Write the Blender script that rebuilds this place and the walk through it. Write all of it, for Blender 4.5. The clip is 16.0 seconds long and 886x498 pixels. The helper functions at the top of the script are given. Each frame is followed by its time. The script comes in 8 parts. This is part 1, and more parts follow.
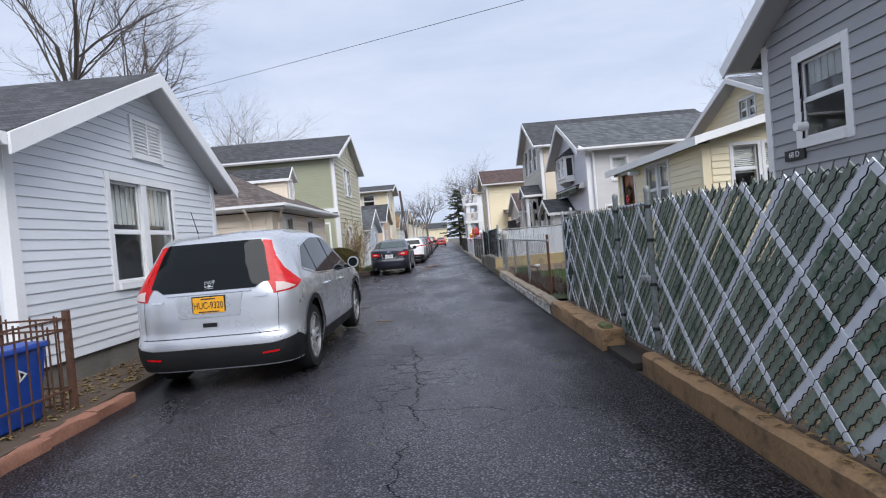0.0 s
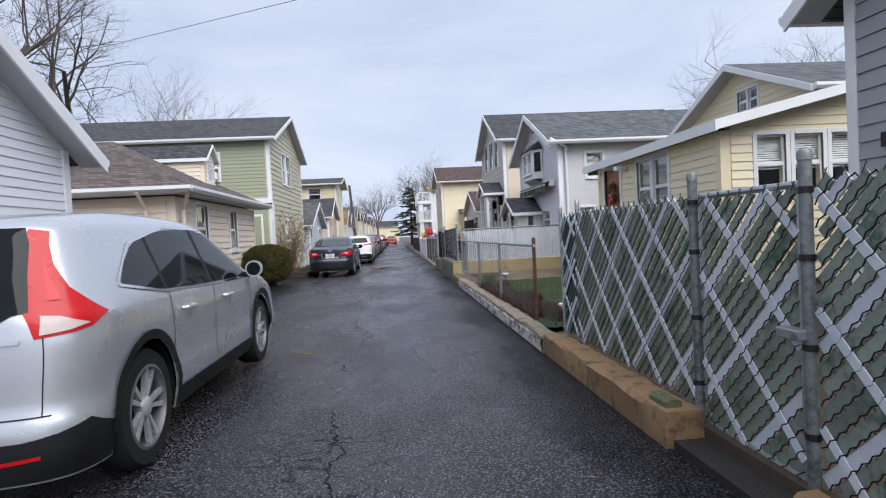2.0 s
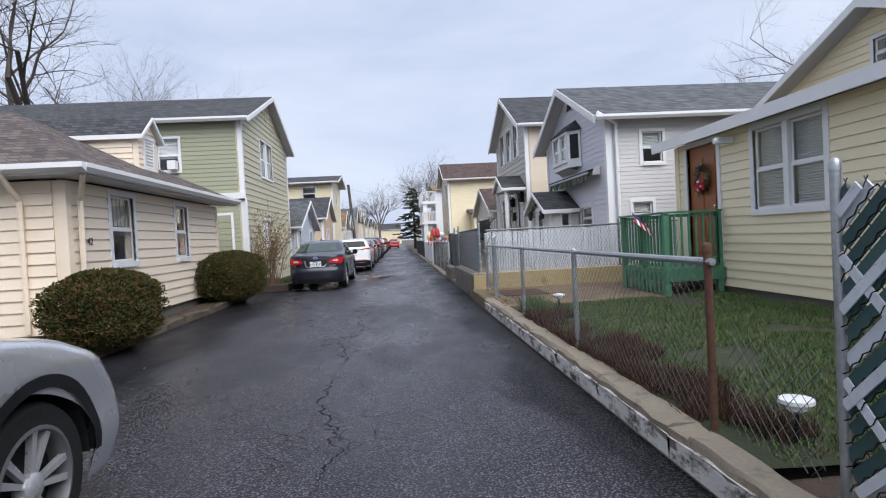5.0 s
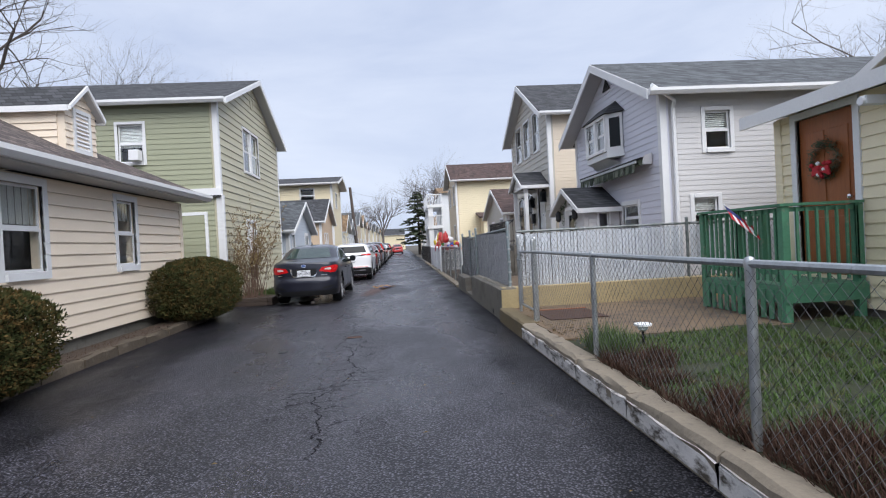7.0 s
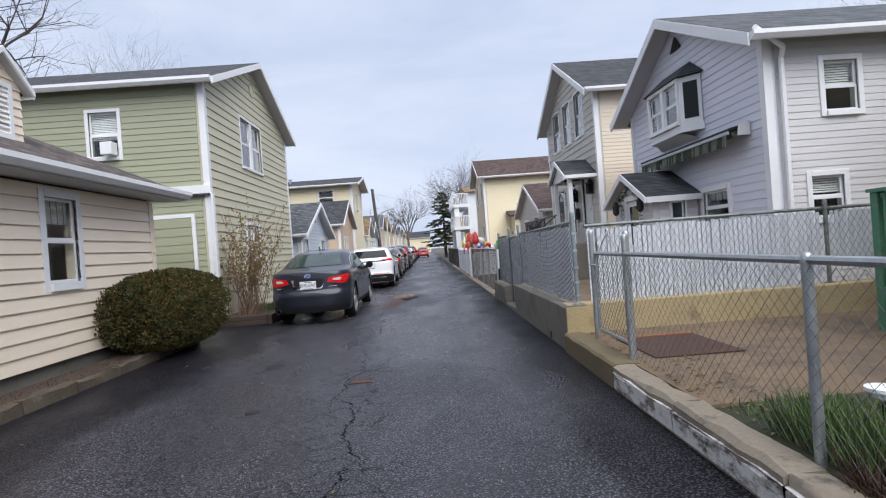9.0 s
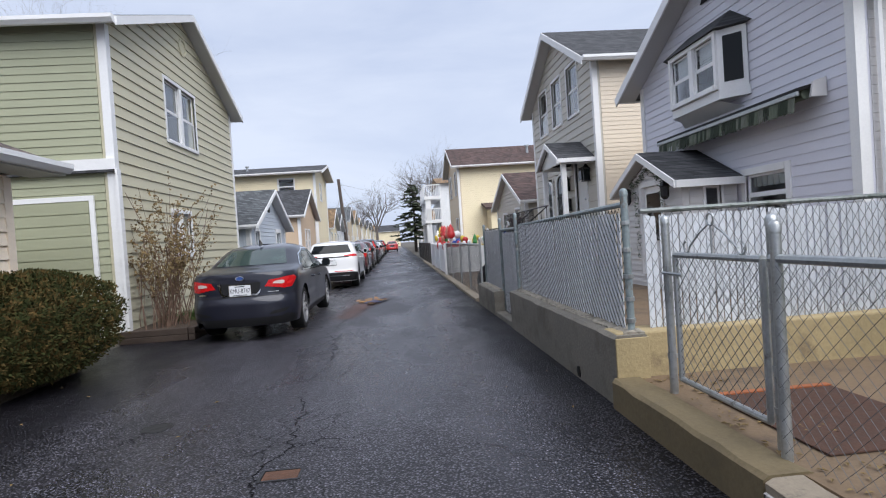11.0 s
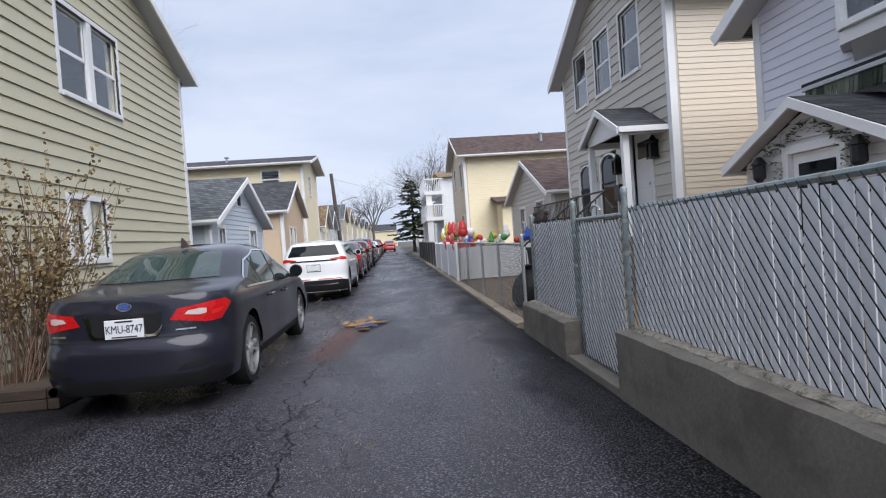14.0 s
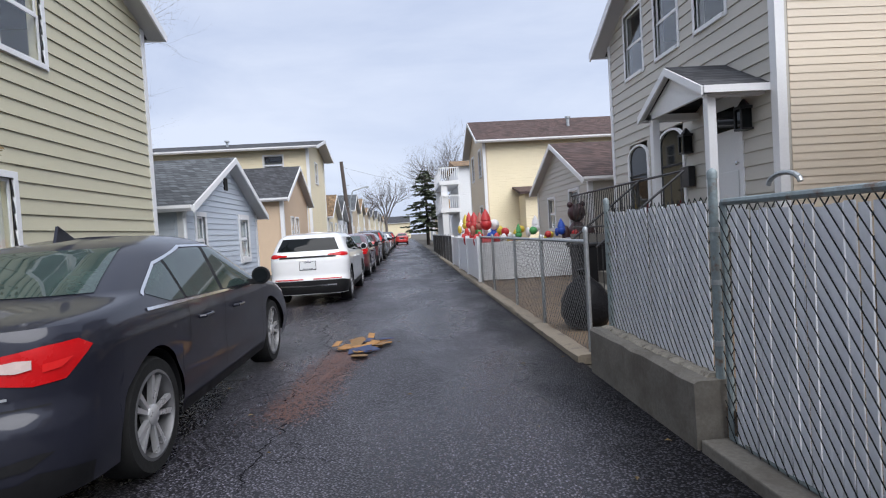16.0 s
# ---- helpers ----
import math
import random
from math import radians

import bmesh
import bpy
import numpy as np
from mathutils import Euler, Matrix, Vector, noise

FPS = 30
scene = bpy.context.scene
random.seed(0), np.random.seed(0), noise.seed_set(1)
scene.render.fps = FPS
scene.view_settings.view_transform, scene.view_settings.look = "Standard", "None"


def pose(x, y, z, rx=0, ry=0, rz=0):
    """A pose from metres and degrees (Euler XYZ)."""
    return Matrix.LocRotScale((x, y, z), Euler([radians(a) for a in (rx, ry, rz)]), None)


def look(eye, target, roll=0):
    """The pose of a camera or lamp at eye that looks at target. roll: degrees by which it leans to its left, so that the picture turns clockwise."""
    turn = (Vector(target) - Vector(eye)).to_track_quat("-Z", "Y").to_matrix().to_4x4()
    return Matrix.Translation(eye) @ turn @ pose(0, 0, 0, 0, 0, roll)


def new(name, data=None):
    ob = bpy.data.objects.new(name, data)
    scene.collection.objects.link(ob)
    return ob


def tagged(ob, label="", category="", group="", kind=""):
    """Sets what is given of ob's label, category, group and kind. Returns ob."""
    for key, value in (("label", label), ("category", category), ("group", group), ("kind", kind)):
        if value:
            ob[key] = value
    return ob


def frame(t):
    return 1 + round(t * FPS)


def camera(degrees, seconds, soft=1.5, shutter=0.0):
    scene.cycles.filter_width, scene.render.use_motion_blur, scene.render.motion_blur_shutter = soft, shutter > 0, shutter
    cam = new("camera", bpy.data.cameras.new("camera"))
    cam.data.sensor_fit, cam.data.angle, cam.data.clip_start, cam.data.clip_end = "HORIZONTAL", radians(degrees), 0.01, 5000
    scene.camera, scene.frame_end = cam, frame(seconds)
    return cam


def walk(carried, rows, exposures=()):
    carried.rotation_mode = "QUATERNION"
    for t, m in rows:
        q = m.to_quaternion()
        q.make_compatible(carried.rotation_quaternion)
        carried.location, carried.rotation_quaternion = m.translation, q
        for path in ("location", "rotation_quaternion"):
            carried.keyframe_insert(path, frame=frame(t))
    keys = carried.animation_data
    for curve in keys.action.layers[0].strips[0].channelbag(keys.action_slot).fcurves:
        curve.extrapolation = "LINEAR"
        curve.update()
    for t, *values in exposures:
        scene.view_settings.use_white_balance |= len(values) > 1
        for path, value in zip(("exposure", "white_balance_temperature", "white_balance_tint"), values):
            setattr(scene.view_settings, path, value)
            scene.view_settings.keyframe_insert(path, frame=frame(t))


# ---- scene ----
# camera and walk: metres; yaw to the left, pitch up, roll, in degrees
cam = camera(77.4, 16.0, soft=1.15)
ROWS = [
    (0.0, 0.001, 0.000, 1.328, 0.28, -1.15, -4.90),
    (0.5, -0.018, 0.713, 1.323, -3.30, -1.48, -2.27),
    (1.0, 0.008, 1.380, 1.345, -4.91, -1.58, -2.79),
    (1.5, -0.001, 2.036, 1.344, -4.85, -1.53, -2.82),
    (2.0, 0.030, 2.669, 1.337, -4.81, -1.56, -2.94),
    (2.5, 0.025, 3.262, 1.345, -4.38, -1.49, -3.09),
    (3.0, 0.053, 3.922, 1.344, -4.42, -1.50, -3.11),
    (3.5, 0.042, 4.568, 1.353, -4.38, -1.45, -3.16),
    (4.0, 0.055, 5.240, 1.348, -4.70, -1.56, -3.11),
    (6.5, 0.038, 8.546, 1.340, -4.28, -0.66, -2.97),
    (7.0, 0.025, 9.208, 1.314, -4.22, -0.65, -3.01),
    (7.5, 0.051, 9.844, 1.313, -2.06, -0.30, -4.38),
    (8.0, 0.046, 10.495, 1.309, -1.84, -0.32, -4.41),
    (8.5, 0.054, 11.105, 1.318, -1.62, -0.23, -4.44),
    (9.0, 0.045, 11.695, 1.313, -1.58, -0.26, -4.30),
    (11.5, 0.032, 14.694, 1.326, -5.07, -1.17, -3.89),
    (12.0, -0.006, 15.318, 1.326, -5.06, -1.14, -3.93),
    (12.5, -0.031, 15.926, 1.305, -5.15, -1.14, -3.89),
    (13.0, -0.069, 16.510, 1.314, -5.12, -1.12, -3.84),
    (13.5, -0.073, 17.114, 1.299, -5.11, -1.19, -3.96),
    (14.0, -0.059, 17.694, 1.320, -5.04, -1.17, -4.07),
    (14.5, -0.031, 18.263, 1.345, -7.93, -0.13, -1.36),
    (15.0, -0.014, 18.842, 1.334, -7.73, -0.17, -0.54),
    (15.5, -0.038, 19.466, 1.309, -6.62, -1.01, -0.93),
    (16.0, -0.004, 20.039, 1.330, -3.64, -1.82, -3.37),
]
walk(cam, [(t, pose(x, y, z, 90 + pitch, 0, yaw) @ pose(0, 0, 0, 0, 0, roll)) for t, x, y, z, yaw, pitch, roll in ROWS])

# ---- sky, sun and exposure: a bright overcast winter day ----
scene.view_settings.exposure = 0.2
world = bpy.data.worlds.new("overcast_sky")
scene.world = world
world.use_nodes = True
wt = world.node_tree
wt.nodes.clear()


def wnode(kind, **values):
    n = wt.nodes.new(kind)
    for key, value in values.items():
        if key in n.inputs:
            n.inputs[key].default_value = value
    return n


w_out, w_bg = wnode("ShaderNodeOutputWorld"), wnode("ShaderNodeBackground", Strength=1.0)
w_sky = wnode("ShaderNodeTexSky")
w_sky.sky_type, w_sky.sun_disc = "NISHITA", False
w_sky.sun_elevation, w_sky.sun_rotation = radians(38), radians(200)
w_gain = wnode("ShaderNodeVectorMath")
w_gain.operation = "SCALE"
w_gain.inputs["Scale"].default_value = 0.06
w_co, w_map = wnode("ShaderNodeTexCoord"), wnode("ShaderNodeMapping", Scale=(1.0, 1.0, 3.2))
w_noise = wnode("ShaderNodeTexNoise", Scale=1.9, Detail=7.0, Roughness=0.55, Distortion=0.35)
w_ramp = wnode("ShaderNodeValToRGB")
w_ramp.color_ramp.elements[0].position, w_ramp.color_ramp.elements[0].color = 0.30, (0.50, 0.585, 0.79, 1)
w_ramp.color_ramp.elements[1].position, w_ramp.color_ramp.elements[1].color = 0.66, (0.72, 0.79, 0.955, 1)
w_mix = wnode("ShaderNodeMix")
w_mix.data_type = "RGBA"
w_mix.inputs[0].default_value = 0.88
wt.links.new(w_co.outputs["Generated"], w_map.inputs["Vector"])
wt.links.new(w_map.outputs["Vector"], w_noise.inputs["Vector"])
wt.links.new(w_noise.outputs["Fac"], w_ramp.inputs["Fac"])
wt.links.new(w_sky.outputs["Color"], w_gain.inputs[0])
wt.links.new(w_gain.outputs["Vector"], w_mix.inputs[6])
wt.links.new(w_ramp.outputs["Color"], w_mix.inputs[7])
wt.links.new(w_mix.outputs[2], w_bg.inputs["Color"])
wt.links.new(w_bg.outputs["Background"], w_out.inputs["Surface"])

sun = new("sun", bpy.data.lights.new("sun", "SUN"))
sun.data.energy, sun.data.angle, sun.data.color = 3.4, radians(60), (0.98, 0.98, 1.0)
sun.matrix_world = look((7, -14, 20), (0, 0, 0))


# ---- materials ----
def material(name, color, rough=0.6, metal=0.0, vary=0.12, scale=3.0, fine=40.0, bump=0.15, dirt=None, dirt_at=0.62, piece=0.0, coat=0.0, stretch=(1, 1, 1), rough_vary=0.1, spec=0.5):
    """A surface with broad stains, fine grain, a little relief and, for pieces, a change of tone from piece to piece."""
    m = bpy.data.materials.new(name)
    m.use_nodes = True
    nt = m.node_tree
    b = nt.nodes["Principled BSDF"]

    def node(kind, **values):
        n = nt.nodes.new(kind)
        for key, value in values.items():
            n.inputs[key].default_value = value
        return n
    co = node("ShaderNodeTexCoord")
    mp = node("ShaderNodeMapping", Scale=stretch)
    geo = node("ShaderNodeNewGeometry")
    nt.links.new(geo.outputs["Position"], mp.inputs["Vector"])
    big = node("ShaderNodeTexNoise", Scale=scale, Detail=5.0, Roughness=0.6)
    small = node("ShaderNodeTexNoise", Scale=fine, Detail=3.0, Roughness=0.65)
    nt.links.new(mp.outputs["Vector"], big.inputs["Vector"])
    nt.links.new(mp.outputs["Vector"], small.inputs["Vector"])
    both = node("ShaderNodeMath")
    both.operation = "ADD"
    nt.links.new(big.outputs["Fac"], both.inputs[0])
    nt.links.new(small.outputs["Fac"], both.inputs[1])
    last = both.outputs[0]
    if piece:
        info = node("ShaderNodeObjectInfo")
        pm = node("ShaderNodeMath")
        pm.operation = "MULTIPLY_ADD"
        pm.inputs[1].default_value = piece
        nt.links.new(info.outputs["Random"], pm.inputs[0])
        nt.links.new(last, pm.inputs[2])
        last = pm.outputs[0]
    span = node("ShaderNodeMapRange")
    span.inputs["From Min"].default_value, span.inputs["From Max"].default_value = 0.6, 1.4 + piece
    span.inputs["To Min"].default_value, span.inputs["To Max"].default_value = 1 - vary, 1 + vary
    nt.links.new(last, span.inputs["Value"])
    tone = node("ShaderNodeVectorMath")
    tone.operation = "SCALE"
    tone.inputs[0].default_value = color
    nt.links.new(span.outputs["Result"], tone.inputs["Scale"])
    shade = tone.outputs["Vector"]
    if dirt:
        patch = node("ShaderNodeTexNoise", Scale=scale * 1.7, Detail=8.0, Roughness=0.7)
        nt.links.new(mp.outputs["Vector"], patch.inputs["Vector"])
        ramp = node("ShaderNodeMapRange")
        ramp.inputs["From Min"].default_value, ramp.inputs["From Max"].default_value = dirt_at - 0.06, dirt_at + 0.08
        nt.links.new(patch.outputs["Fac"], ramp.inputs["Value"])
        mix = node("ShaderNodeMix")
        mix.data_type = "RGBA"
        nt.links.new(ramp.outputs["Result"], mix.inputs[0])
        nt.links.new(shade, mix.inputs[6])
        mix.inputs[7].default_value = (*dirt, 1)
        shade = mix.outputs[2]
    nt.links.new(shade, b.inputs["Base Color"])
    gloss = node("ShaderNodeMapRange")
    gloss.inputs["From Min"].default_value, gloss.inputs["From Max"].default_value = 0.3, 0.7
    gloss.inputs["To Min"].default_value, gloss.inputs["To Max"].default_value = max(rough - rough_vary, 0.02), min(rough + rough_vary, 1)
    nt.links.new(big.outputs["Fac"], gloss.inputs["Value"])
    nt.links.new(gloss.outputs["Result"], b.inputs["Roughness"])
    b.inputs["Metallic"].default_value, b.inputs["Coat Weight"].default_value = metal, coat
    b.inputs["Specular IOR Level"].default_value = spec
    b.inputs["Coat Roughness"].default_value = 0.04
    if bump:
        bp = node("ShaderNodeBump", Strength=bump, Distance=0.01)
        nt.links.new(both.outputs[0], bp.inputs["Height"])
        nt.links.new(bp.outputs["Normal"], b.inputs["Normal"])
    return m


def glass(name, color=(0.75, 0.82, 0.82), rough=0.02):
    m = bpy.data.materials.new(name)
    m.use_nodes = True
    b = m.node_tree.nodes["Principled BSDF"]
    b.inputs["Base Color"].default_value = (*color, 1)
    b.inputs["Roughness"].default_value, b.inputs["Transmission Weight"].default_value, b.inputs["IOR"].default_value = rough, 1.0, 1.5
    return m


def lit_plastic(name, color, rough=0.25):
    return material(name, color, rough, vary=0.1, scale=8, bump=0.02, coat=0.15, spec=0.3)


def shingle_material(name, color, across=0.16, up=0.07):
    """Asphalt shingles: staggered tabs of uneven tone with a gritty face."""
    m = material(name, color, 0.9, vary=0.22, scale=1.6, fine=90, bump=0.35)
    nt = m.node_tree
    b = nt.nodes["Principled BSDF"]
    geo = nt.nodes.new("ShaderNodeNewGeometry")
    sep, com = nt.nodes.new("ShaderNodeSeparateXYZ"), nt.nodes.new("ShaderNodeCombineXYZ")
    add = nt.nodes.new("ShaderNodeMath")
    add.operation = "ADD"
    nt.links.new(geo.outputs["Position"], sep.inputs[0])
    nt.links.new(sep.outputs["X"], add.inputs[0])
    nt.links.new(sep.outputs["Y"], add.inputs[1])
    nt.links.new(add.outputs[0], com.inputs["X"])
    nt.links.new(sep.outputs["Z"], com.inputs["Y"])
    brick = nt.nodes.new("ShaderNodeTexBrick")
    brick.inputs["Color1"].default_value, brick.inputs["Color2"].default_value = (0.55, 0.53, 0.52, 1), (1.45, 1.4, 1.36, 1)
    brick.inputs["Mortar"].default_value = (0.3, 0.3, 0.3, 1)
    brick.inputs["Scale"].default_value, brick.inputs["Brick Width"].default_value, brick.inputs["Row Height"].default_value = 1.0, across, up
    brick.inputs["Mortar Size"].default_value, brick.inputs["Bias"].default_value = 0.006, 0.0
    nt.links.new(com.outputs[0], brick.inputs["Vector"])
    mul = nt.nodes.new("ShaderNodeMix")
    mul.data_type, mul.blend_type = "RGBA", "MULTIPLY"
    mul.inputs[0].default_value = 1.0
    old = b.inputs["Base Color"].links[0].from_socket
    nt.links.new(old, mul.inputs[6])
    nt.links.new(brick.outputs["Color"], mul.inputs[7])
    nt.links.new(mul.outputs[2], b.inputs["Base Color"])
    return m


def siding_material(name, color, course=0.12):
    """Far lap siding: horizontal laps as fine relief."""
    m = material(name, color, 0.6, vary=0.08, scale=0.8, bump=0)
    nt = m.node_tree
    b = nt.nodes["Principled BSDF"]
    geo, sep, saw = nt.nodes.new("ShaderNodeNewGeometry"), nt.nodes.new("ShaderNodeSeparateXYZ"), nt.nodes.new("ShaderNodeMath")
    saw.operation = "FRACT"
    div = nt.nodes.new("ShaderNodeMath")
    div.operation, div.inputs[1].default_value = "DIVIDE", course
    bp = nt.nodes.new("ShaderNodeBump")
    bp.inputs["Strength"].default_value, bp.inputs["Distance"].default_value = 0.8, 0.03
    inv = nt.nodes.new("ShaderNodeMath")
    inv.operation, inv.inputs[0].default_value = "SUBTRACT", 1.0
    nt.links.new(geo.outputs["Position"], sep.inputs[0])
    nt.links.new(sep.outputs["Z"], div.inputs[0])
    nt.links.new(div.outputs[0], saw.inputs[0])
    nt.links.new(saw.outputs[0], inv.inputs[1])
    nt.links.new(inv.outputs[0], bp.inputs["Height"])
    nt.links.new(bp.outputs["Normal"], b.inputs["Normal"])
    return m


def asphalt_material():
    """Damp, worn asphalt: stone grain, a long seam crack with broken zones beside it, darker and duller along both
    edges.
    """
    m = bpy.data.materials.new("wet_asphalt")
    m.use_nodes = True
    nt = m.node_tree
    b = nt.nodes["Principled BSDF"]
    geo, sep = nt.nodes.new("ShaderNodeNewGeometry"), nt.nodes.new("ShaderNodeSeparateXYZ")
    nt.links.new(geo.outputs["Position"], sep.inputs[0])
    X, Y, P = sep.outputs["X"], sep.outputs["Y"], geo.outputs["Position"]

    def put(socket, value):
        if isinstance(value, (int, float)):
            socket.default_value = value
        else:
            nt.links.new(value, socket)

    def calc(op, a, c=0.0, e=0.0):
        n = nt.nodes.new("ShaderNodeMath")
        n.operation = op
        for k, v in enumerate((a, c, e)):
            put(n.inputs[k], v)
        return n.outputs[0]

    def span(v, lo, hi, a=0.0, e=1.0):
        n = nt.nodes.new("ShaderNodeMapRange")
        n.interpolation_type = "SMOOTHSTEP"
        for key, value in (("Value", v), ("From Min", lo), ("From Max", hi), ("To Min", a), ("To Max", e)):
            put(n.inputs[key], value)
        return n.outputs["Result"]

    def cloud(scale, detail=4, stretch=(1, 1, 1), shift=0.0, rough=0.55):
        mp, n = nt.nodes.new("ShaderNodeMapping"), nt.nodes.new("ShaderNodeTexNoise")
        mp.inputs["Scale"].default_value, mp.inputs["Location"].default_value = stretch, (shift, shift * 0.7, 0)
        n.inputs["Scale"].default_value, n.inputs["Detail"].default_value, n.inputs["Roughness"].default_value = scale, detail, rough
        nt.links.new(P, mp.inputs["Vector"])
        nt.links.new(mp.outputs["Vector"], n.inputs["Vector"])
        return n

    def cells(scale, feature, warp=0.0):
        n = nt.nodes.new("ShaderNodeTexVoronoi")
        n.feature = feature
        n.inputs["Scale"].default_value = scale
        if warp:
            w = nt.nodes.new("ShaderNodeVectorMath")
            w.operation = "MULTIPLY_ADD"
            w.inputs[1].default_value = (warp, warp, 0)
            nt.links.new(cloud(3.1, 6).outputs["Color"], w.inputs[0])
            nt.links.new(P, w.inputs[2])
            nt.links.new(w.outputs["Vector"], n.inputs["Vector"])
        else:
            nt.links.new(P, n.inputs["Vector"])
        return n
    # the seam drifts to the left along the alley
    wander = calc("MULTIPLY_ADD", cloud(0.55, 2, (0.2, 1, 1)).outputs["Fac"], 0.9, -0.45)
    shiver = calc("MULTIPLY_ADD", cloud(5.0, 5, (0.6, 1, 1), 3).outputs["Fac"], 0.30, -0.15)
    off = calc("ABSOLUTE", calc("ADD", calc("ADD", calc("MULTIPLY_ADD", Y, 0.033, X), 0.22), calc("ADD", wander, shiver)))
    broken = cloud(0.42, 4, (1, 1, 1), 11).outputs["Fac"]
    seam = calc("MULTIPLY", span(off, 0.003, 0.012, 1, 0), span(broken, 0.36, 0.46))
    near = calc("MULTIPLY", span(off, 0.15, 0.75, 1, 0), span(broken, 0.46, 0.54))
    patchy = calc("MULTIPLY", span(cells(4.2, "DISTANCE_TO_EDGE", 0.35).outputs["Distance"], 0.006, 0.035, 1, 0), near)
    slabs = calc("MULTIPLY", span(cells(0.85, "DISTANCE_TO_EDGE", 0.55).outputs["Distance"], 0.002, 0.0085, 1, 0), span(cloud(0.6, 3, (1, 1, 1), 5).outputs["Fac"], 0.52, 0.60))
    crack = calc("MAXIMUM", calc("MAXIMUM", calc("MULTIPLY", seam, 0.75), calc("MULTIPLY", patchy, 0.5)), calc("MULTIPLY", slabs, 0.4))
    # stone grain
    grit = cells(62, "F1")
    grain = span(grit.outputs["Distance"], 0.1, 0.62, 1, 0)
    pick = nt.nodes.new("ShaderNodeSeparateColor")
    nt.links.new(grit.outputs["Color"], pick.inputs[0])
    stone = calc("MULTIPLY", span(pick.outputs[0], 0.62, 0.98), grain)
    tone = span(cloud(0.8, 7, (1.4, 0.7, 1), 2, 0.62).outputs["Fac"], 0.3, 0.7, 0.042, 0.074)
    # base colour darkened and gloss lowered towards both edges, with an uneven border
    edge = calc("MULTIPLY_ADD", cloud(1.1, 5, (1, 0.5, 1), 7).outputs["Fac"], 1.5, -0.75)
    dark_edge = calc("MAXIMUM", span(calc("ADD", X, edge), 0.75, 1.35), span(calc("ADD", X, edge), -2.3, -3.1))
    lum = calc("MULTIPLY", calc("MULTIPLY_ADD", stone, 0.15, calc("MULTIPLY", tone, span(grain, 0, 1, 0.25, 1.5))), span(dark_edge, 0, 1, 1.0, 0.38))
    lum = calc("MULTIPLY", lum, span(crack, 0, 1, 1.0, 0.12))
    tint = nt.nodes.new("ShaderNodeCombineColor")
    put(tint.inputs[0], calc("MULTIPLY", lum, 1.0))
    put(tint.inputs[1], calc("MULTIPLY", lum, 0.95))
    put(tint.inputs[2], calc("MULTIPLY", lum, 1.16))
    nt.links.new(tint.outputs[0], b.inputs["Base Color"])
    wet = span(cloud(0.55, 6, (1.3, 0.6, 1)).outputs["Fac"], 0.36, 0.62, 0.46, 0.20)
    rough = calc("ADD", calc("ADD", wet, calc("MULTIPLY", dark_edge, 0.10)), calc("MULTIPLY", crack, 0.4))
    nt.links.new(rough, b.inputs["Roughness"])
    gloss = calc("MULTIPLY", calc("MULTIPLY", span(grain, 0, 0.8, 0.30, 0.85), span(crack, 0, 1, 1, 0.05)), span(dark_edge, 0, 1, 1.0, 0.45))
    nt.links.new(gloss, b.inputs["Specular IOR Level"])
    bp = nt.nodes.new("ShaderNodeBump")
    bp.inputs["Strength"].default_value, bp.inputs["Distance"].default_value = 0.75, 0.007
    put(bp.inputs["Height"], calc("SUBTRACT", calc("ADD", grain, cloud(16, 4).outputs["Fac"]), calc("MULTIPLY", crack, 2.5)))
    nt.links.new(bp.outputs["Normal"], b.inputs["Normal"])
    return m


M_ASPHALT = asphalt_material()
M_SOIL = material("damp_soil", (0.062, 0.042, 0.028), 0.95, vary=0.45, scale=5, fine=60, bump=0.9)
M_GROUND = material("bare_ground", (0.10, 0.09, 0.075), 0.95, vary=0.3, scale=0.3, fine=20, bump=0.4)
M_PATIO = material("worn_patio_concrete", (0.165, 0.112, 0.066), 0.8, vary=0.25, scale=1.3, bump=0.25, dirt=(0.095, 0.066, 0.045), dirt_at=0.55)
M_LAWN = material("lawn_soil", (0.028, 0.034, 0.013), 0.95, vary=0.4, scale=3, bump=0.6, dirt=(0.09, 0.065, 0.035))
M_KERB = material("old_concrete_kerb", (0.24, 0.20, 0.15), 0.85, vary=0.25, scale=3, bump=0.5, dirt=(0.09, 0.08, 0.065), piece=0.3)
M_KERB_TAN = material("tan_stone_kerb", (0.23, 0.14, 0.07), 0.8, vary=0.35, scale=3, bump=0.45, dirt=(0.075, 0.05, 0.03), dirt_at=0.57, piece=0.3)
M_FLAKE = material("flaking_white_paint", (0.66, 0.63, 0.60), 0.7, vary=0.15, scale=3, bump=0.3, dirt=(0.07, 0.055, 0.04), dirt_at=0.54, stretch=(1, 1, 2.2))
M_WALL_GREY = material("grey_cement_wall", (0.175, 0.16, 0.135), 0.85, vary=0.32, scale=1.1, bump=0.4, dirt=(0.12, 0.105, 0.085), dirt_at=0.56)
M_WALL_YELLOW = material("yellowed_cement_wall", (0.37, 0.29, 0.155), 0.85, vary=0.22, scale=2, bump=0.4, dirt=(0.20, 0.15, 0.09))
M_WHITE = material("white_trim_paint", (0.78, 0.78, 0.78), 0.5, vary=0.06, scale=2, bump=0.05)
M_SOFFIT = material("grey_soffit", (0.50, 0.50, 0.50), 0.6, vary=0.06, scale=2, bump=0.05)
M_SID_WHITE = material("white_vinyl_siding", (0.70, 0.72, 0.745), 0.5, vary=0.07, scale=1.2, bump=0.06, piece=0.25, stretch=(0.6, 0.6, 3))
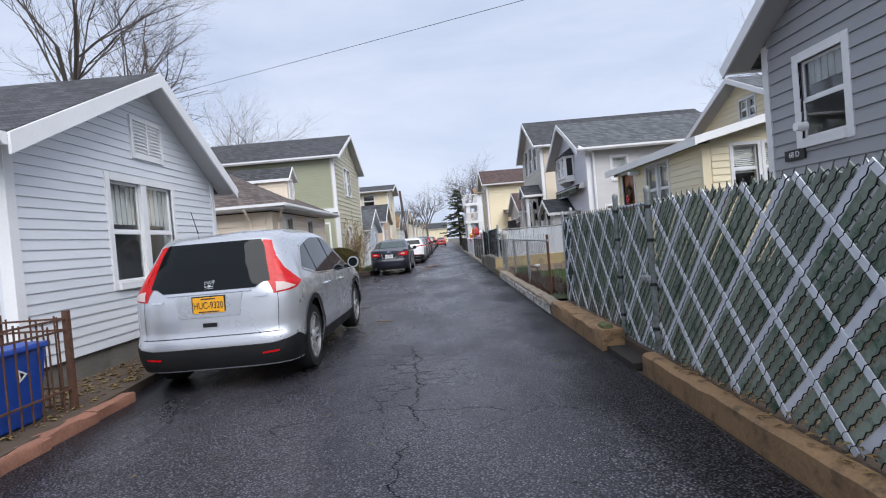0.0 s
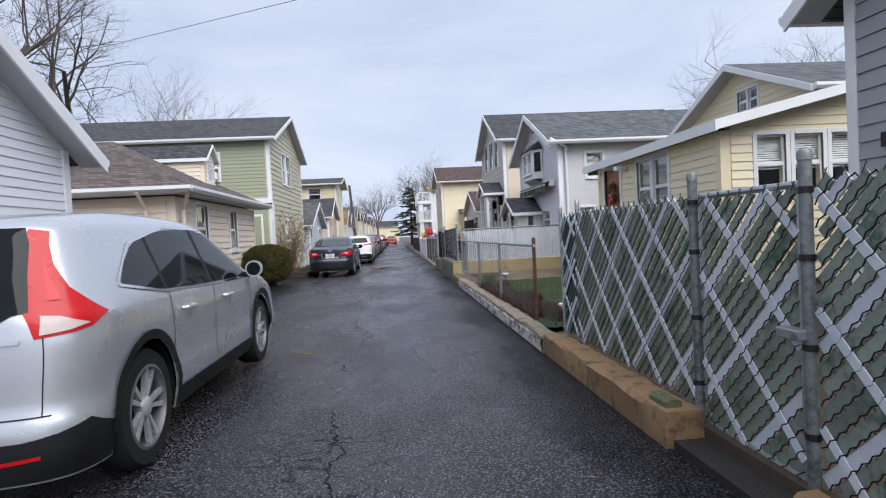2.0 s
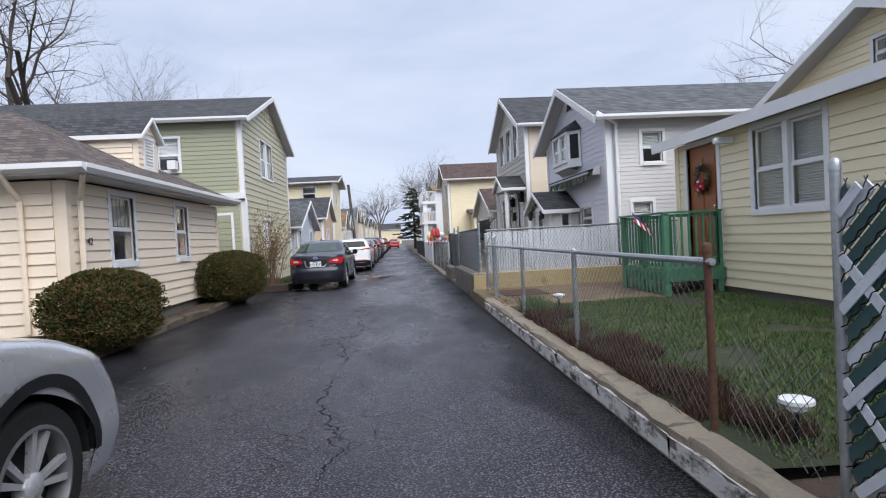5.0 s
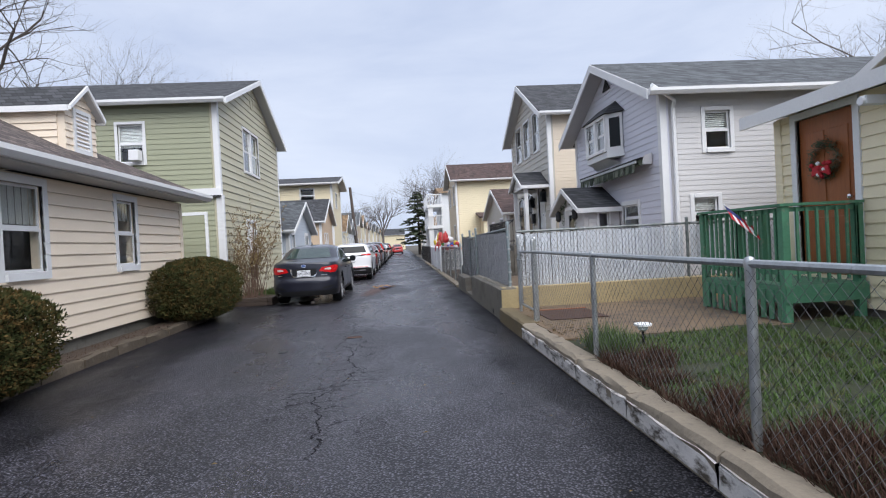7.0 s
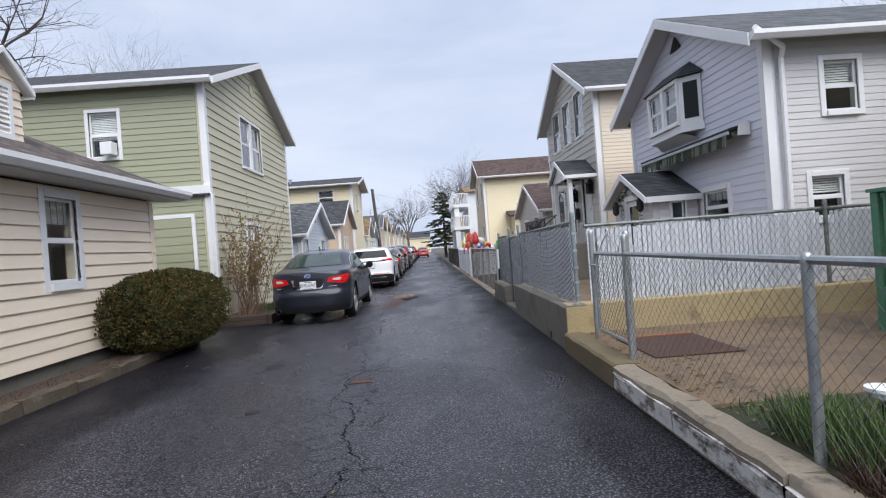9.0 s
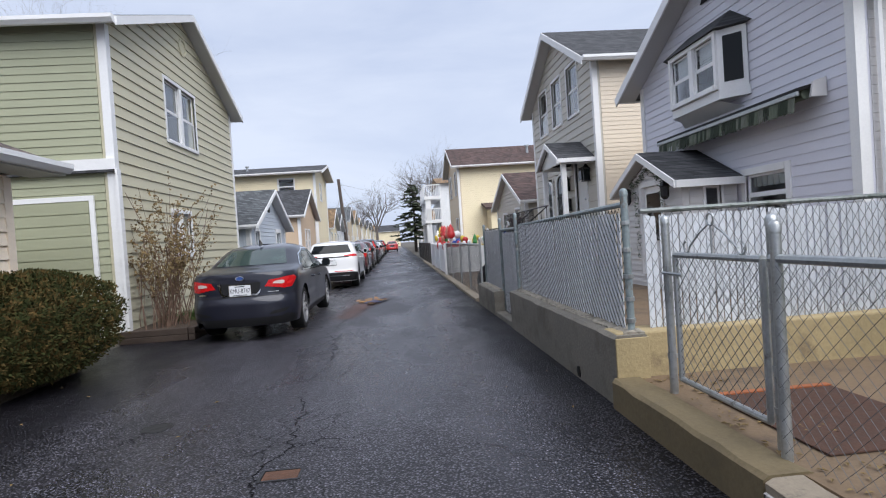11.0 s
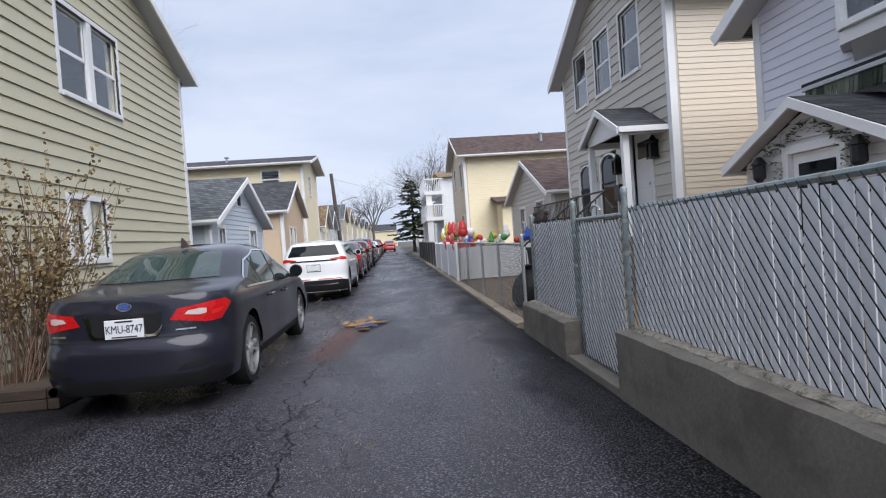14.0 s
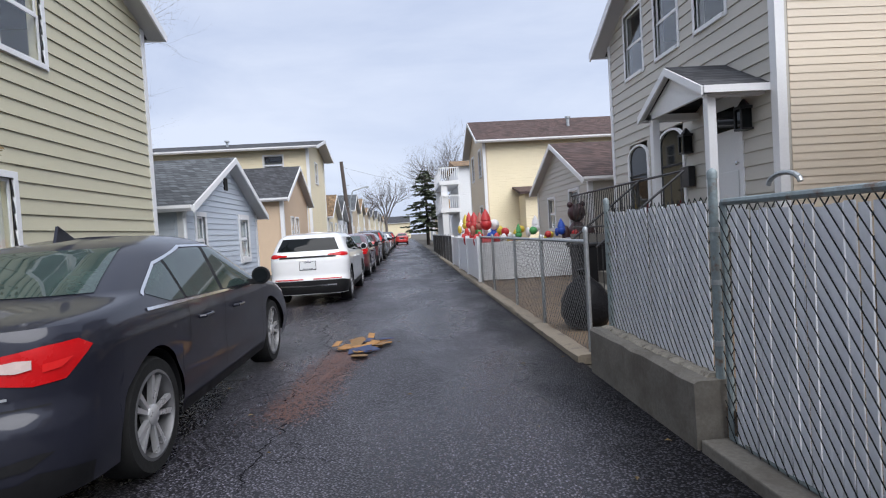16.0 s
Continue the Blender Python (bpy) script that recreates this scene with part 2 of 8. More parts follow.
M_SID_BEIGE = material("cream_aluminium_siding", (0.85, 0.725, 0.575), 0.5, vary=0.07, scale=1.2, bump=0.06, piece=0.25, stretch=(0.6, 0.6, 3))
M_SID_GREEN = material("sage_green_siding", (0.335, 0.345, 0.235), 0.55, vary=0.08, scale=1.2, bump=0.06, piece=0.3, stretch=(0.6, 0.6, 3))
M_SID_TAN = material("khaki_siding", (0.535, 0.50, 0.36), 0.55, vary=0.08, scale=1.2, bump=0.06, piece=0.3, stretch=(0.6, 0.6, 3))
M_SID_YELLOW = material("pale_yellow_siding", (0.84, 0.735, 0.51), 0.5, vary=0.07, scale=1.2, bump=0.06, piece=0.25, stretch=(0.6, 0.6, 3))
M_SID_LAV = material("pale_grey_lilac_siding", (0.67, 0.67, 0.74), 0.5, vary=0.07, scale=1.2, bump=0.06, piece=0.25, stretch=(0.6, 0.6, 3))
M_SID_LAVW = material("off_white_siding", (0.62, 0.605, 0.60), 0.5, vary=0.07, scale=1.2, bump=0.06, piece=0.25, stretch=(0.6, 0.6, 3))
M_SID_STONE = material("stone_beige_siding", (0.52, 0.49, 0.43), 0.55, vary=0.08, scale=1.2, bump=0.06, piece=0.25, stretch=(0.6, 0.6, 3))
M_SID_CREAM = material("butter_siding", (0.71, 0.61, 0.48), 0.5, vary=0.07, scale=1.2, bump=0.06, piece=0.25, stretch=(0.6, 0.6, 3))
M_SID_GREY = material("slate_grey_siding", (0.33, 0.335, 0.35), 0.55, vary=0.07, scale=1.2, bump=0.06, piece=0.25, stretch=(0.6, 0.6, 3))
M_SID_BLUE = material("pale_blue_grey_siding", (0.55, 0.60, 0.66), 0.55, vary=0.07, scale=1.2, bump=0.06, piece=0.25, stretch=(0.6, 0.6, 3))
M_STUCCO = material("peach_stucco", (0.62, 0.47, 0.33), 0.85, vary=0.08, scale=1.5, fine=60, bump=0.3)
M_FAR_CREAM = siding_material("far_cream_siding", (0.76, 0.66, 0.45))
M_FAR_TAN = siding_material("far_tan_siding", (0.58, 0.47, 0.32))
M_FAR_WHITE = siding_material("far_white_siding", (0.66, 0.67, 0.68))
M_FAR_GREY = siding_material("far_grey_siding", (0.42, 0.44, 0.47))
M_SHINGLE_BROWN = shingle_material("weathered_brown_shingles", (0.105, 0.085, 0.079))
M_SHINGLE_GREY = shingle_material("charcoal_shingles", (0.052, 0.055, 0.062))
M_SHINGLE_MID = shingle_material("grey_shingles", (0.092, 0.102, 0.112))
M_SHINGLE_RED = shingle_material("dark_red_brown_shingles", (0.085, 0.055, 0.05))
M_SHINGLE_TAN = shingle_material("tan_shingles", (0.24, 0.16, 0.09))
M_GLASS = glass("window_glass", (0.9, 0.94, 0.95))
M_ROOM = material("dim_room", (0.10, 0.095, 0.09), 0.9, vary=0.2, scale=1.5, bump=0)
M_CURTAIN = material("pale_curtain", (0.55, 0.55, 0.52), 0.9, vary=0.25, scale=6, bump=0.3, stretch=(3, 3, 0.3))
M_BLIND = material("white_blind", (0.72, 0.72, 0.70), 0.6, vary=0.08, scale=4, bump=0)
M_STEEL = material("galvanised_steel", (0.42, 0.44, 0.45), 0.45, metal=0.8, vary=0.25, scale=7, bump=0.1, dirt=(0.16, 0.14, 0.12), dirt_at=0.66)
M_POST_BLUE = material("worn_blue_grey_paint", (0.22, 0.265, 0.275), 0.5, metal=0.2, vary=0.3, scale=6, bump=0.15, dirt=(0.15, 0.085, 0.05), dirt_at=0.60)
M_POST_GRIM = material("grimy_galvanised_post", (0.20, 0.22, 0.215), 0.55, metal=0.4, vary=0.4, scale=6, bump=0.15, dirt=(0.07, 0.09, 0.075), dirt_at=0.56)
M_WIRE = material("galvanised_wire", (0.11, 0.112, 0.115), 0.7, metal=0.0, spec=0.25, vary=0.25, scale=7, bump=0)
M_WIRE_DARK = material("dark_coated_wire", (0.018, 0.02, 0.02), 0.9, vary=0.3, scale=7, bump=0, spec=0.15)
M_SLAT_GREEN = material("faded_green_slat", (0.225, 0.265, 0.215), 0.5, vary=0.5, scale=3, fine=25, bump=0.2, piece=0.6, dirt=(0.045, 0.10, 0.06), dirt_at=0.57)
M_SLAT_TEAL = material("dark_teal_slat", (0.035, 0.085, 0.085), 0.55, vary=0.3, scale=4, bump=0.15, piece=0.6)
M_SLAT_WHITE = material("weathered_white_slat", (0.60, 0.63, 0.67), 0.55, vary=0.18, scale=4, fine=25, bump=0.15, piece=0.5, dirt=(0.25, 0.27, 0.27), dirt_at=0.68)
M_SLAT_GREY = material("grey_white_slat", (0.74, 0.75, 0.79), 0.5, vary=0.14, scale=4, bump=0.1, piece=0.5)
M_PVC = material("white_pvc", (0.78, 0.79, 0.80), 0.4, vary=0.05, scale=2, bump=0.03)
M_RUST = material("rusted_iron", (0.11, 0.055, 0.035), 0.85, metal=0.3, vary=0.4, scale=12, bump=0.5)
M_IRON = material("black_iron", (0.02, 0.02, 0.022), 0.45, metal=0.3, vary=0.2, scale=9, bump=0.1)
M_BLUE_BIN = material("blue_bin_plastic", (0.012, 0.06, 0.33), 0.4, vary=0.12, scale=5, bump=0.08)
M_DOOR_WOOD = material("stained_door_wood", (0.30, 0.095, 0.03), 0.4, vary=0.25, scale=6, bump=0.12, stretch=(1, 1, 0.12))
M_DECK = material("green_painted_wood", (0.065, 0.20, 0.115), 0.6, vary=0.3, scale=6, bump=0.2, dirt=(0.16, 0.22, 0.15), piece=0.4)
M_BARK = material("grey_bark", (0.075, 0.062, 0.055), 0.95, vary=0.3, scale=6, bump=0.6)
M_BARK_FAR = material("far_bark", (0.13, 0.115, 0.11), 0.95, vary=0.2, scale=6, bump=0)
M_LEAF_BOX = material("boxwood_leaf", (0.030, 0.036, 0.012), 0.85, spec=0.12, vary=0.6, scale=5, fine=30, bump=0, dirt=(0.10, 0.062, 0.022), dirt_at=0.53)
M_PINE = material("pale_pine_needles", (0.105, 0.125, 0.082), 0.75, vary=0.45, scale=2, bump=0)
M_NEEDLE = material("conifer_needles", (0.065, 0.092, 0.05), 0.7, vary=0.4, scale=2, bump=0)
M_GRASS = material("short_grass", (0.062, 0.108, 0.024), 0.7, vary=0.4, scale=2.5, fine=18, bump=0, dirt=(0.17, 0.13, 0.055), dirt_at=0.6)
M_WEED = material("dry_weeds", (0.055, 0.025, 0.014), 0.85, vary=0.4, scale=6, bump=0)
M_TWIG = material("bare_twigs", (0.16, 0.10, 0.07), 0.85, vary=0.35, scale=8, bump=0)
M_TWIG_LEAF = material("withered_leaf", (0.17, 0.115, 0.045), 0.8, vary=0.4, scale=9, bump=0)
M_SILVER = material("silver_car_paint", (0.54, 0.555, 0.58), 0.26, metal=0.62, vary=0.04, scale=1, bump=0, coat=0.8, rough_vary=0.04)
M_CHARCOAL = material("dark_grey_car_paint", (0.017, 0.018, 0.028), 0.36, metal=0.2, spec=0.2, vary=0.05, scale=1, bump=0, coat=0.7, rough_vary=0.04)
M_CARWHITE = material("white_car_paint", (0.78, 0.78, 0.79), 0.3, vary=0.04, scale=1, bump=0, coat=0.9, rough_vary=0.03)
M_CARRED = material("dark_red_car_paint", (0.10, 0.018, 0.022), 0.28, metal=0.4, vary=0.05, scale=1, bump=0, coat=0.9, rough_vary=0.03)
M_CARBLACK = material("black_car_paint", (0.018, 0.018, 0.02), 0.28, metal=0.3, vary=0.05, scale=1, bump=0, coat=0.9, rough_vary=0.03)
M_BRIGHTRED = material("bright_red_car_paint", (0.45, 0.02, 0.02), 0.3, vary=0.05, scale=1, bump=0, coat=0.9, rough_vary=0.03)
M_CARGLASS = material("tinted_car_glass", (0.006, 0.008, 0.009), 0.03, vary=0.1, scale=2, bump=0, rough_vary=0.01, spec=0.22)
M_CARGLASS_CLEAR = glass("clear_car_glass", (0.55, 0.68, 0.62))
M_TRIM_BLACK = material("black_plastic", (0.012, 0.012, 0.013), 0.55, vary=0.2, scale=6, bump=0.08, spec=0.22)
M_TYRE = material("tyre_rubber", (0.014, 0.014, 0.014), 0.85, spec=0.25, vary=0.25, scale=9, bump=0.2)
M_ALLOY = material("alloy_wheel", (0.50, 0.50, 0.51), 0.3, metal=0.5, vary=0.08, scale=6, bump=0)
# darker copy of the alloy: shade of the rim barrel put into the colour
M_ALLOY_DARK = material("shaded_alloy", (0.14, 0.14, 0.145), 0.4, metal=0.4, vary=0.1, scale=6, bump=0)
M_CHROME = material("chrome", (0.75, 0.75, 0.76), 0.12, metal=1.0, vary=0.03, scale=5, bump=0, rough_vary=0.02)
M_TAIL = lit_plastic("red_tail_lamp", (0.46, 0.006, 0.008))
M_TAIL_CLEAR = lit_plastic("clear_lamp", (0.55, 0.44, 0.41))
M_PLATE_Y = material("orange_plate", (0.78, 0.36, 0.015), 0.45, vary=0.05, scale=9, bump=0)
M_PLATE_W = material("white_plate", (0.72, 0.73, 0.75), 0.45, vary=0.05, scale=9, bump=0)
# silver with the plate recess's shade in its colour; badge and lettering share it
M_PLATE_WELL = material("shaded_silver_plastic", (0.44, 0.455, 0.475), 0.3, metal=0.55, vary=0.06, scale=4, bump=0)
M_SEDANGLASS = material("green_tinted_car_glass", (0.035, 0.055, 0.05), 0.03, vary=0.5, scale=3.5, bump=0, rough_vary=0.01, spec=0.7)
M_LAMP_RED_LIGHT = lit_plastic("bright_red_lamp", (0.62, 0.018, 0.018))
M_BADGE_BLUE = material("blue_badge", (0.03, 0.07, 0.22), 0.25, vary=0.1, scale=9, bump=0, coat=0.5)
M_INK = material("dark_ink", (0.015, 0.017, 0.03), 0.5, vary=0.1, scale=9, bump=0)


# ---- mesh tools ----
class Build:
    """Collects simple solids into one mesh."""

    def __init__(self):
        self.v, self.f = [], []

    def add(self, verts, faces):
        n = len(self.v)
        self.v += [tuple(p) for p in verts]
        self.f += [tuple(i + n for i in face) for face in faces]
        return self

    def box(self, x0, x1, y0, y1, z0, z1):
        return self.add([(x0, y0, z0), (x1, y0, z0), (x1, y1, z0), (x0, y1, z0), (x0, y0, z1), (x1, y0, z1), (x1, y1, z1), (x0, y1, z1)],
                        [(3, 2, 1, 0), (4, 5, 6, 7), (0, 1, 5, 4), (1, 2, 6, 5), (2, 3, 7, 6), (3, 0, 4, 7)])

    def hexa(self, a, b):
        """A solid between two facing quads."""
        return self.add([*a, *b], [(3, 2, 1, 0), (4, 5, 6, 7), (0, 1, 5, 4), (1, 2, 6, 5), (2, 3, 7, 6), (3, 0, 4, 7)])

    def prism(self, poly, move):
        """A polygon pushed along a vector."""
        n, mv = len(poly), Vector(move)
        top = [tuple(Vector(p) + mv) for p in poly]
        return self.add([*poly, *top], [tuple(range(n))[::-1], tuple(range(n, 2 * n))] + [(i, (i + 1) % n, n + (i + 1) % n, n + i) for i in range(n)])

    def tube(self, p, q, r, r2=None, n=6, caps=True):
        p, q = Vector(p), Vector(q)
        d = q - p
        if d.length < 1e-6:
            return self
        a = d.orthogonal().normalized()
        b = d.cross(a).normalized()
        r2 = r if r2 is None else r2
        ring = [(math.cos(2 * math.pi * i / n), math.sin(2 * math.pi * i / n)) for i in range(n)]
        vs = [p + r * (c * a + s * b) for c, s in ring] + [q + r2 * (c * a + s * b) for c, s in ring]
        fs = [(i, (i + 1) % n, n + (i + 1) % n, n + i) for i in range(n)]
        if caps:
            fs += [tuple(range(n))[::-1], tuple(range(n, 2 * n))]
        return self.add(vs, fs)

    def path(self, pts, r, n=8):
        for p, q in zip(pts, pts[1:]):
            self.tube(p, q, r, n=n)
        return self

    def lathe(self, c, profile, n=20, axis="z", caps=True):
        """Turn (radius, height) pairs about an upright or level axis through c."""
        vs, fs, c = [], [], Vector(c)
        for r, h in profile:
            for i in range(n):
                a = 2 * math.pi * i / n
                o = (r * math.cos(a), r * math.sin(a), h) if axis == "z" else (h, r * math.cos(a), r * math.sin(a)) if axis == "x" else (r * math.cos(a), h, r * math.sin(a))
                vs.append(c + Vector(o))
        for k in range(len(profile) - 1):
            fs += [(k * n + i, k * n + (i + 1) % n, (k + 1) * n + (i + 1) % n, (k + 1) * n + i) for i in range(n)]
        if caps:
            fs += [tuple(range(n))[::-1], tuple((len(profile) - 1) * n + i for i in range(n))]
        return self.add(vs, fs)


def mesh_of(name, build, mat, smooth=0, bevel=0.0, weld=False):
    me = bpy.data.meshes.new(name)
    me.from_pydata(build.v, [], build.f)
    bm = bmesh.new()
    bm.from_mesh(me)
    if weld:
        bmesh.ops.remove_doubles(bm, verts=bm.verts[:], dist=1e-4)
        seen = {}
        for face in bm.faces:
            seen.setdefault(tuple(sorted(v.index for v in face.verts)), []).append(face)
        bmesh.ops.delete(bm, geom=[face for same in seen.values() if len(same) > 1 for face in same], context="FACES_ONLY")
    if len(bm.faces) < 20000:
        bmesh.ops.recalc_face_normals(bm, faces=bm.faces)
    if bevel:
        bmesh.ops.bevel(bm, geom=bm.edges[:], offset=bevel, segments=2, profile=0.5, affect="EDGES", clamp_overlap=True)
    bm.to_mesh(me)
    bm.free()
    if mat:
        me.materials.append(mat)
    if smooth:
        me.polygons.foreach_set("use_smooth", [True] * len(me.polygons))
        me.set_sharp_from_angle(angle=radians(smooth))
    return me


def thing(name, label, category, group="", kind="", at=(0, 0, 0)):
    ob = new(name)
    ob.location = at
    return tagged(ob, label, category, group, kind)


def solid(name, build, mat, label="", category="", group="", kind="", smooth=0, bevel=0.0):
    return tagged(new(name, mesh_of(name, build, mat, smooth, bevel)), label, category, group, kind)


def part(name, build, mat, parent, label="", smooth=0, bevel=0.0, kind="", weld=False):
    """One mesh under a thing or a part; coordinates are the world's unless the parent has a place of its own."""
    ob = new(name, mesh_of(name, build, mat, smooth, bevel, weld))
    ob.parent = parent
    return tagged(ob, label, kind=kind)


def writing(name, text, size, mat, m, parent, depth=0.003, align="CENTER", width=1.0):
    cu = bpy.data.curves.new(name, "FONT")
    cu.body, cu.size, cu.extrude, cu.align_x, cu.align_y = text, size, depth, align, "CENTER"
    cu.materials.append(mat)
    ob = new(name, cu)
    ob.matrix_world = m @ Matrix.Diagonal((width, 1, 1, 1))
    if parent:
        ob.parent = parent
    return ob


class Plane:
    """An upright wall plane: axis x or y, its place on that axis, and the side that faces out."""

    def __init__(self, axis, at, out):
        self.axis, self.at, self.out = axis, at, out

    def p(self, u, z, d=0.0):
        return (self.at + self.out * d, u, z) if self.axis == "x" else (u, self.at + self.out * d, z)

    def box(self, b, u0, u1, z0, z1, d0, d1):
        return b.hexa([self.p(u0, z0, d0), self.p(u1, z0, d0), self.p(u1, z1, d0), self.p(u0, z1, d0)],
                      [self.p(u0, z0, d1), self.p(u1, z0, d1), self.p(u1, z1, d1), self.p(u0, z1, d1)])


def height_at(top, u):
    for (a, za), (b, zb) in zip(top, top[1:]):
        if a <= u <= b:
            return za + (zb - za) * (u - a) / max(b - a, 1e-9)
    return top[0][1] if u < top[0][0] else top[-1][1]


def wall(parent, pl, z0, top, holes, mat, course=0.0, board_mat=None, thick=0.16, lap=0.022, name="wall", label=""):
    """An upright wall with openings, its upper edge a broken line, clad in lapped boards that are cut round the openings."""
    us = sorted({u for u, _ in top} | {u for h in holes for u in h[:2]})
    b = Build()
    for a, c in zip(us, us[1:]):
        ta, tc = height_at(top, a), height_at(top, c)
        zs = sorted({z0} | {z for h in holes for z in h[2:4] if z0 < z < min(ta, tc) - 1e-4})
        for k, z in enumerate(zs):
            ea, ec = (ta, tc) if k == len(zs) - 1 else (zs[k + 1], zs[k + 1])
            if any(h[0] <= a + 1e-6 and h[1] >= c - 1e-6 and h[2] <= z + 1e-6 and h[3] >= ea - 1e-6 for h in holes):
                continue
            b.hexa([pl.p(a, z, -thick), pl.p(c, z, -thick), pl.p(c, ec, -thick), pl.p(a, ea, -thick)],
                   [pl.p(a, z, 0), pl.p(c, z, 0), pl.p(c, ec, 0), pl.p(a, ea, 0)])
    w = part(name, b, mat, parent, label, weld=True)
    if not course:
        return w
    zmax = max(z for _, z in top)
    n = int(math.ceil((zmax - z0) / course))
    peak = max(top, key=lambda q: q[1])[0]

    def ends(z):
        """Where the wall begins and ends at a height."""
        lo, hi = top[0][0], top[-1][0]
        for (a, za), (c, zc) in zip(top, top[1:]):
            if za < z <= zc and a < peak + 1e-6:
                lo = max(lo, a + (c - a) * (z - za) / (zc - za))
            if zc < z <= za and c > peak - 1e-6:
                hi = min(hi, a + (c - a) * (z - za) / (zc - za))
        return lo, hi
    for i in range(n):
        zb, zt = z0 + i * course, min(z0 + (i + 1) * course, zmax - 0.002)
        levels = sorted({zb, zt} | {z for h in holes for z in h[2:4] if zb < z < zt})
        for a, c in zip(levels, levels[1:]):
            if c - a < 0.012:
                continue
            (la, ha), (lc, hc) = ends(a), ends(c)
            if ha - la < 0.06 or height_at(top, (la + ha) / 2) < a:
                continue
            runs = [(la, lc, ha, hc)]
            for h in holes:
                if h[2] < c - 1e-4 and h[3] > a + 1e-4:
                    cut = []
                    for r in runs:
                        if h[1] <= r[0] or h[0] >= r[2]:
                            cut.append(r)
                            continue
                        if h[0] > r[0]:
                            cut.append((r[0], r[1], h[0], h[0]))
                        if h[1] < r[2]:
                            cut.append((h[1], h[1], r[2], r[3]))
                    runs = cut
            for q0, q1, q2, q3 in runs:
                if q2 - q0 < 0.02:
                    continue
                da, dc = lap * (1 - 0.75 * (a - zb) / course), lap * (1 - 0.75 * (c - zb) / course)
                q1, q3 = min(q1, q3 - 0.005), max(q3, q1 + 0.005)
                a_ = a + (0.008 if course > 0.15 else 0.006) if a == zb else a
                bd = Build().hexa([pl.p(q0, a_, 0.001), pl.p(q2, a_, 0.001), pl.p(q3, c, 0.001), pl.p(q1, c, 0.001)],
                                  [pl.p(q0, a_, da), pl.p(q2, a_, da), pl.p(q3, c, dc), pl.p(q1, c, dc)])
                part("siding_board", bd, board_mat or mat, w)
    return w


def window(parent, pl, u0, u1, z0, z1, casing=0.09, sashes=1, behind=None, frame_mat=None, sill=True, split=0.5, name="window", d=0.03, rails=1, mull=0.035):
    """A hung window in its opening: casing, sashes with panes, a room or curtain behind."""
    fm = frame_mat or M_WHITE
    b, c = Build(), casing
    pl.box(b, u0 - c, u0, z0 - c, z1 + c, -0.02, d)
    pl.box(b, u1, u1 + c, z0 - c, z1 + c, -0.02, d)
    pl.box(b, u0, u1, z1, z1 + c, -0.02, d + 0.004)
    pl.box(b, u0, u1, z0 - c, z0, -0.02, d + (0.03 if sill else 0.003))
    w = part(name, b, fm, parent, bevel=0.004)
    step = (u1 - u0) / sashes
    for k in range(sashes):
        a, e = u0 + k * step, u0 + (k + 1) * step
        if k:
            m = Build()
            pl.box(m, a - mull, a + mull, z0, z1, -0.03, d - 0.004)
            part("mullion", m, fm, w)
            a += mull
        if k < sashes - 1:
            e -= mull
        zm = z0 + (z1 - z0) * split
        for lo, hi, dd in ((z0, zm, -0.035), (zm, z1, -0.055)) if rails else ((z0, z1, -0.04),):
            s, t = Build(), 0.035
            pl.box(s, a, a + t, lo, hi, dd, dd + 0.02)
            pl.box(s, e - t, e, lo, hi, dd, dd + 0.02)
            pl.box(s, a + t, e - t, lo, lo + t, dd, dd + 0.02)
            pl.box(s, a + t, e - t, hi - t, hi, dd, dd + 0.02)
            sash = part("sash", s, fm, w)
            g = Build()
            pl.box(g, a + t, e - t, lo + t, hi - t, dd + 0.008, dd + 0.012)
            pane = part("pane", g, M_GLASS, w)
            pane.visible_shadow = False
        if behind:
            g = Build()
            zl = z0 if behind[1] >= 1 else z1 - (z1 - z0) * behind[1]
            if behind[0] == "blind":
                n = int((z1 - zl) / 0.035)
                for i in range(n):
                    zz = zl + i * (z1 - zl) / n
                    pl.box(g, a, e, zz + 0.004, zz + 0.03, -0.112, -0.106)
                part("blind", g, M_BLIND, w)
            else:
                n = max(6, int((e - a) / 0.06))
                for i in range(n):
                    uu = a + i * (e - a) / n
                    off = 0.012 * (i % 2)
                    pl.box(g, uu, uu + (e - a) / n - 0.002, zl, z1, -0.125 + off, -0.118 + off)
                part("curtain", g, M_CURTAIN, w)
    return w


def room_box(parent, x0, x1, y0, y1, z0, z1):
    """A dim floor and back walls, so that windows look into a room."""
    b = Build().box(x0, x1, y0, y1, z0, z0 + 0.02)
    b.box((x0 + x1) / 2 - 0.05, (x0 + x1) / 2 + 0.05, y0, y1, z0, z1)
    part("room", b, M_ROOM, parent)


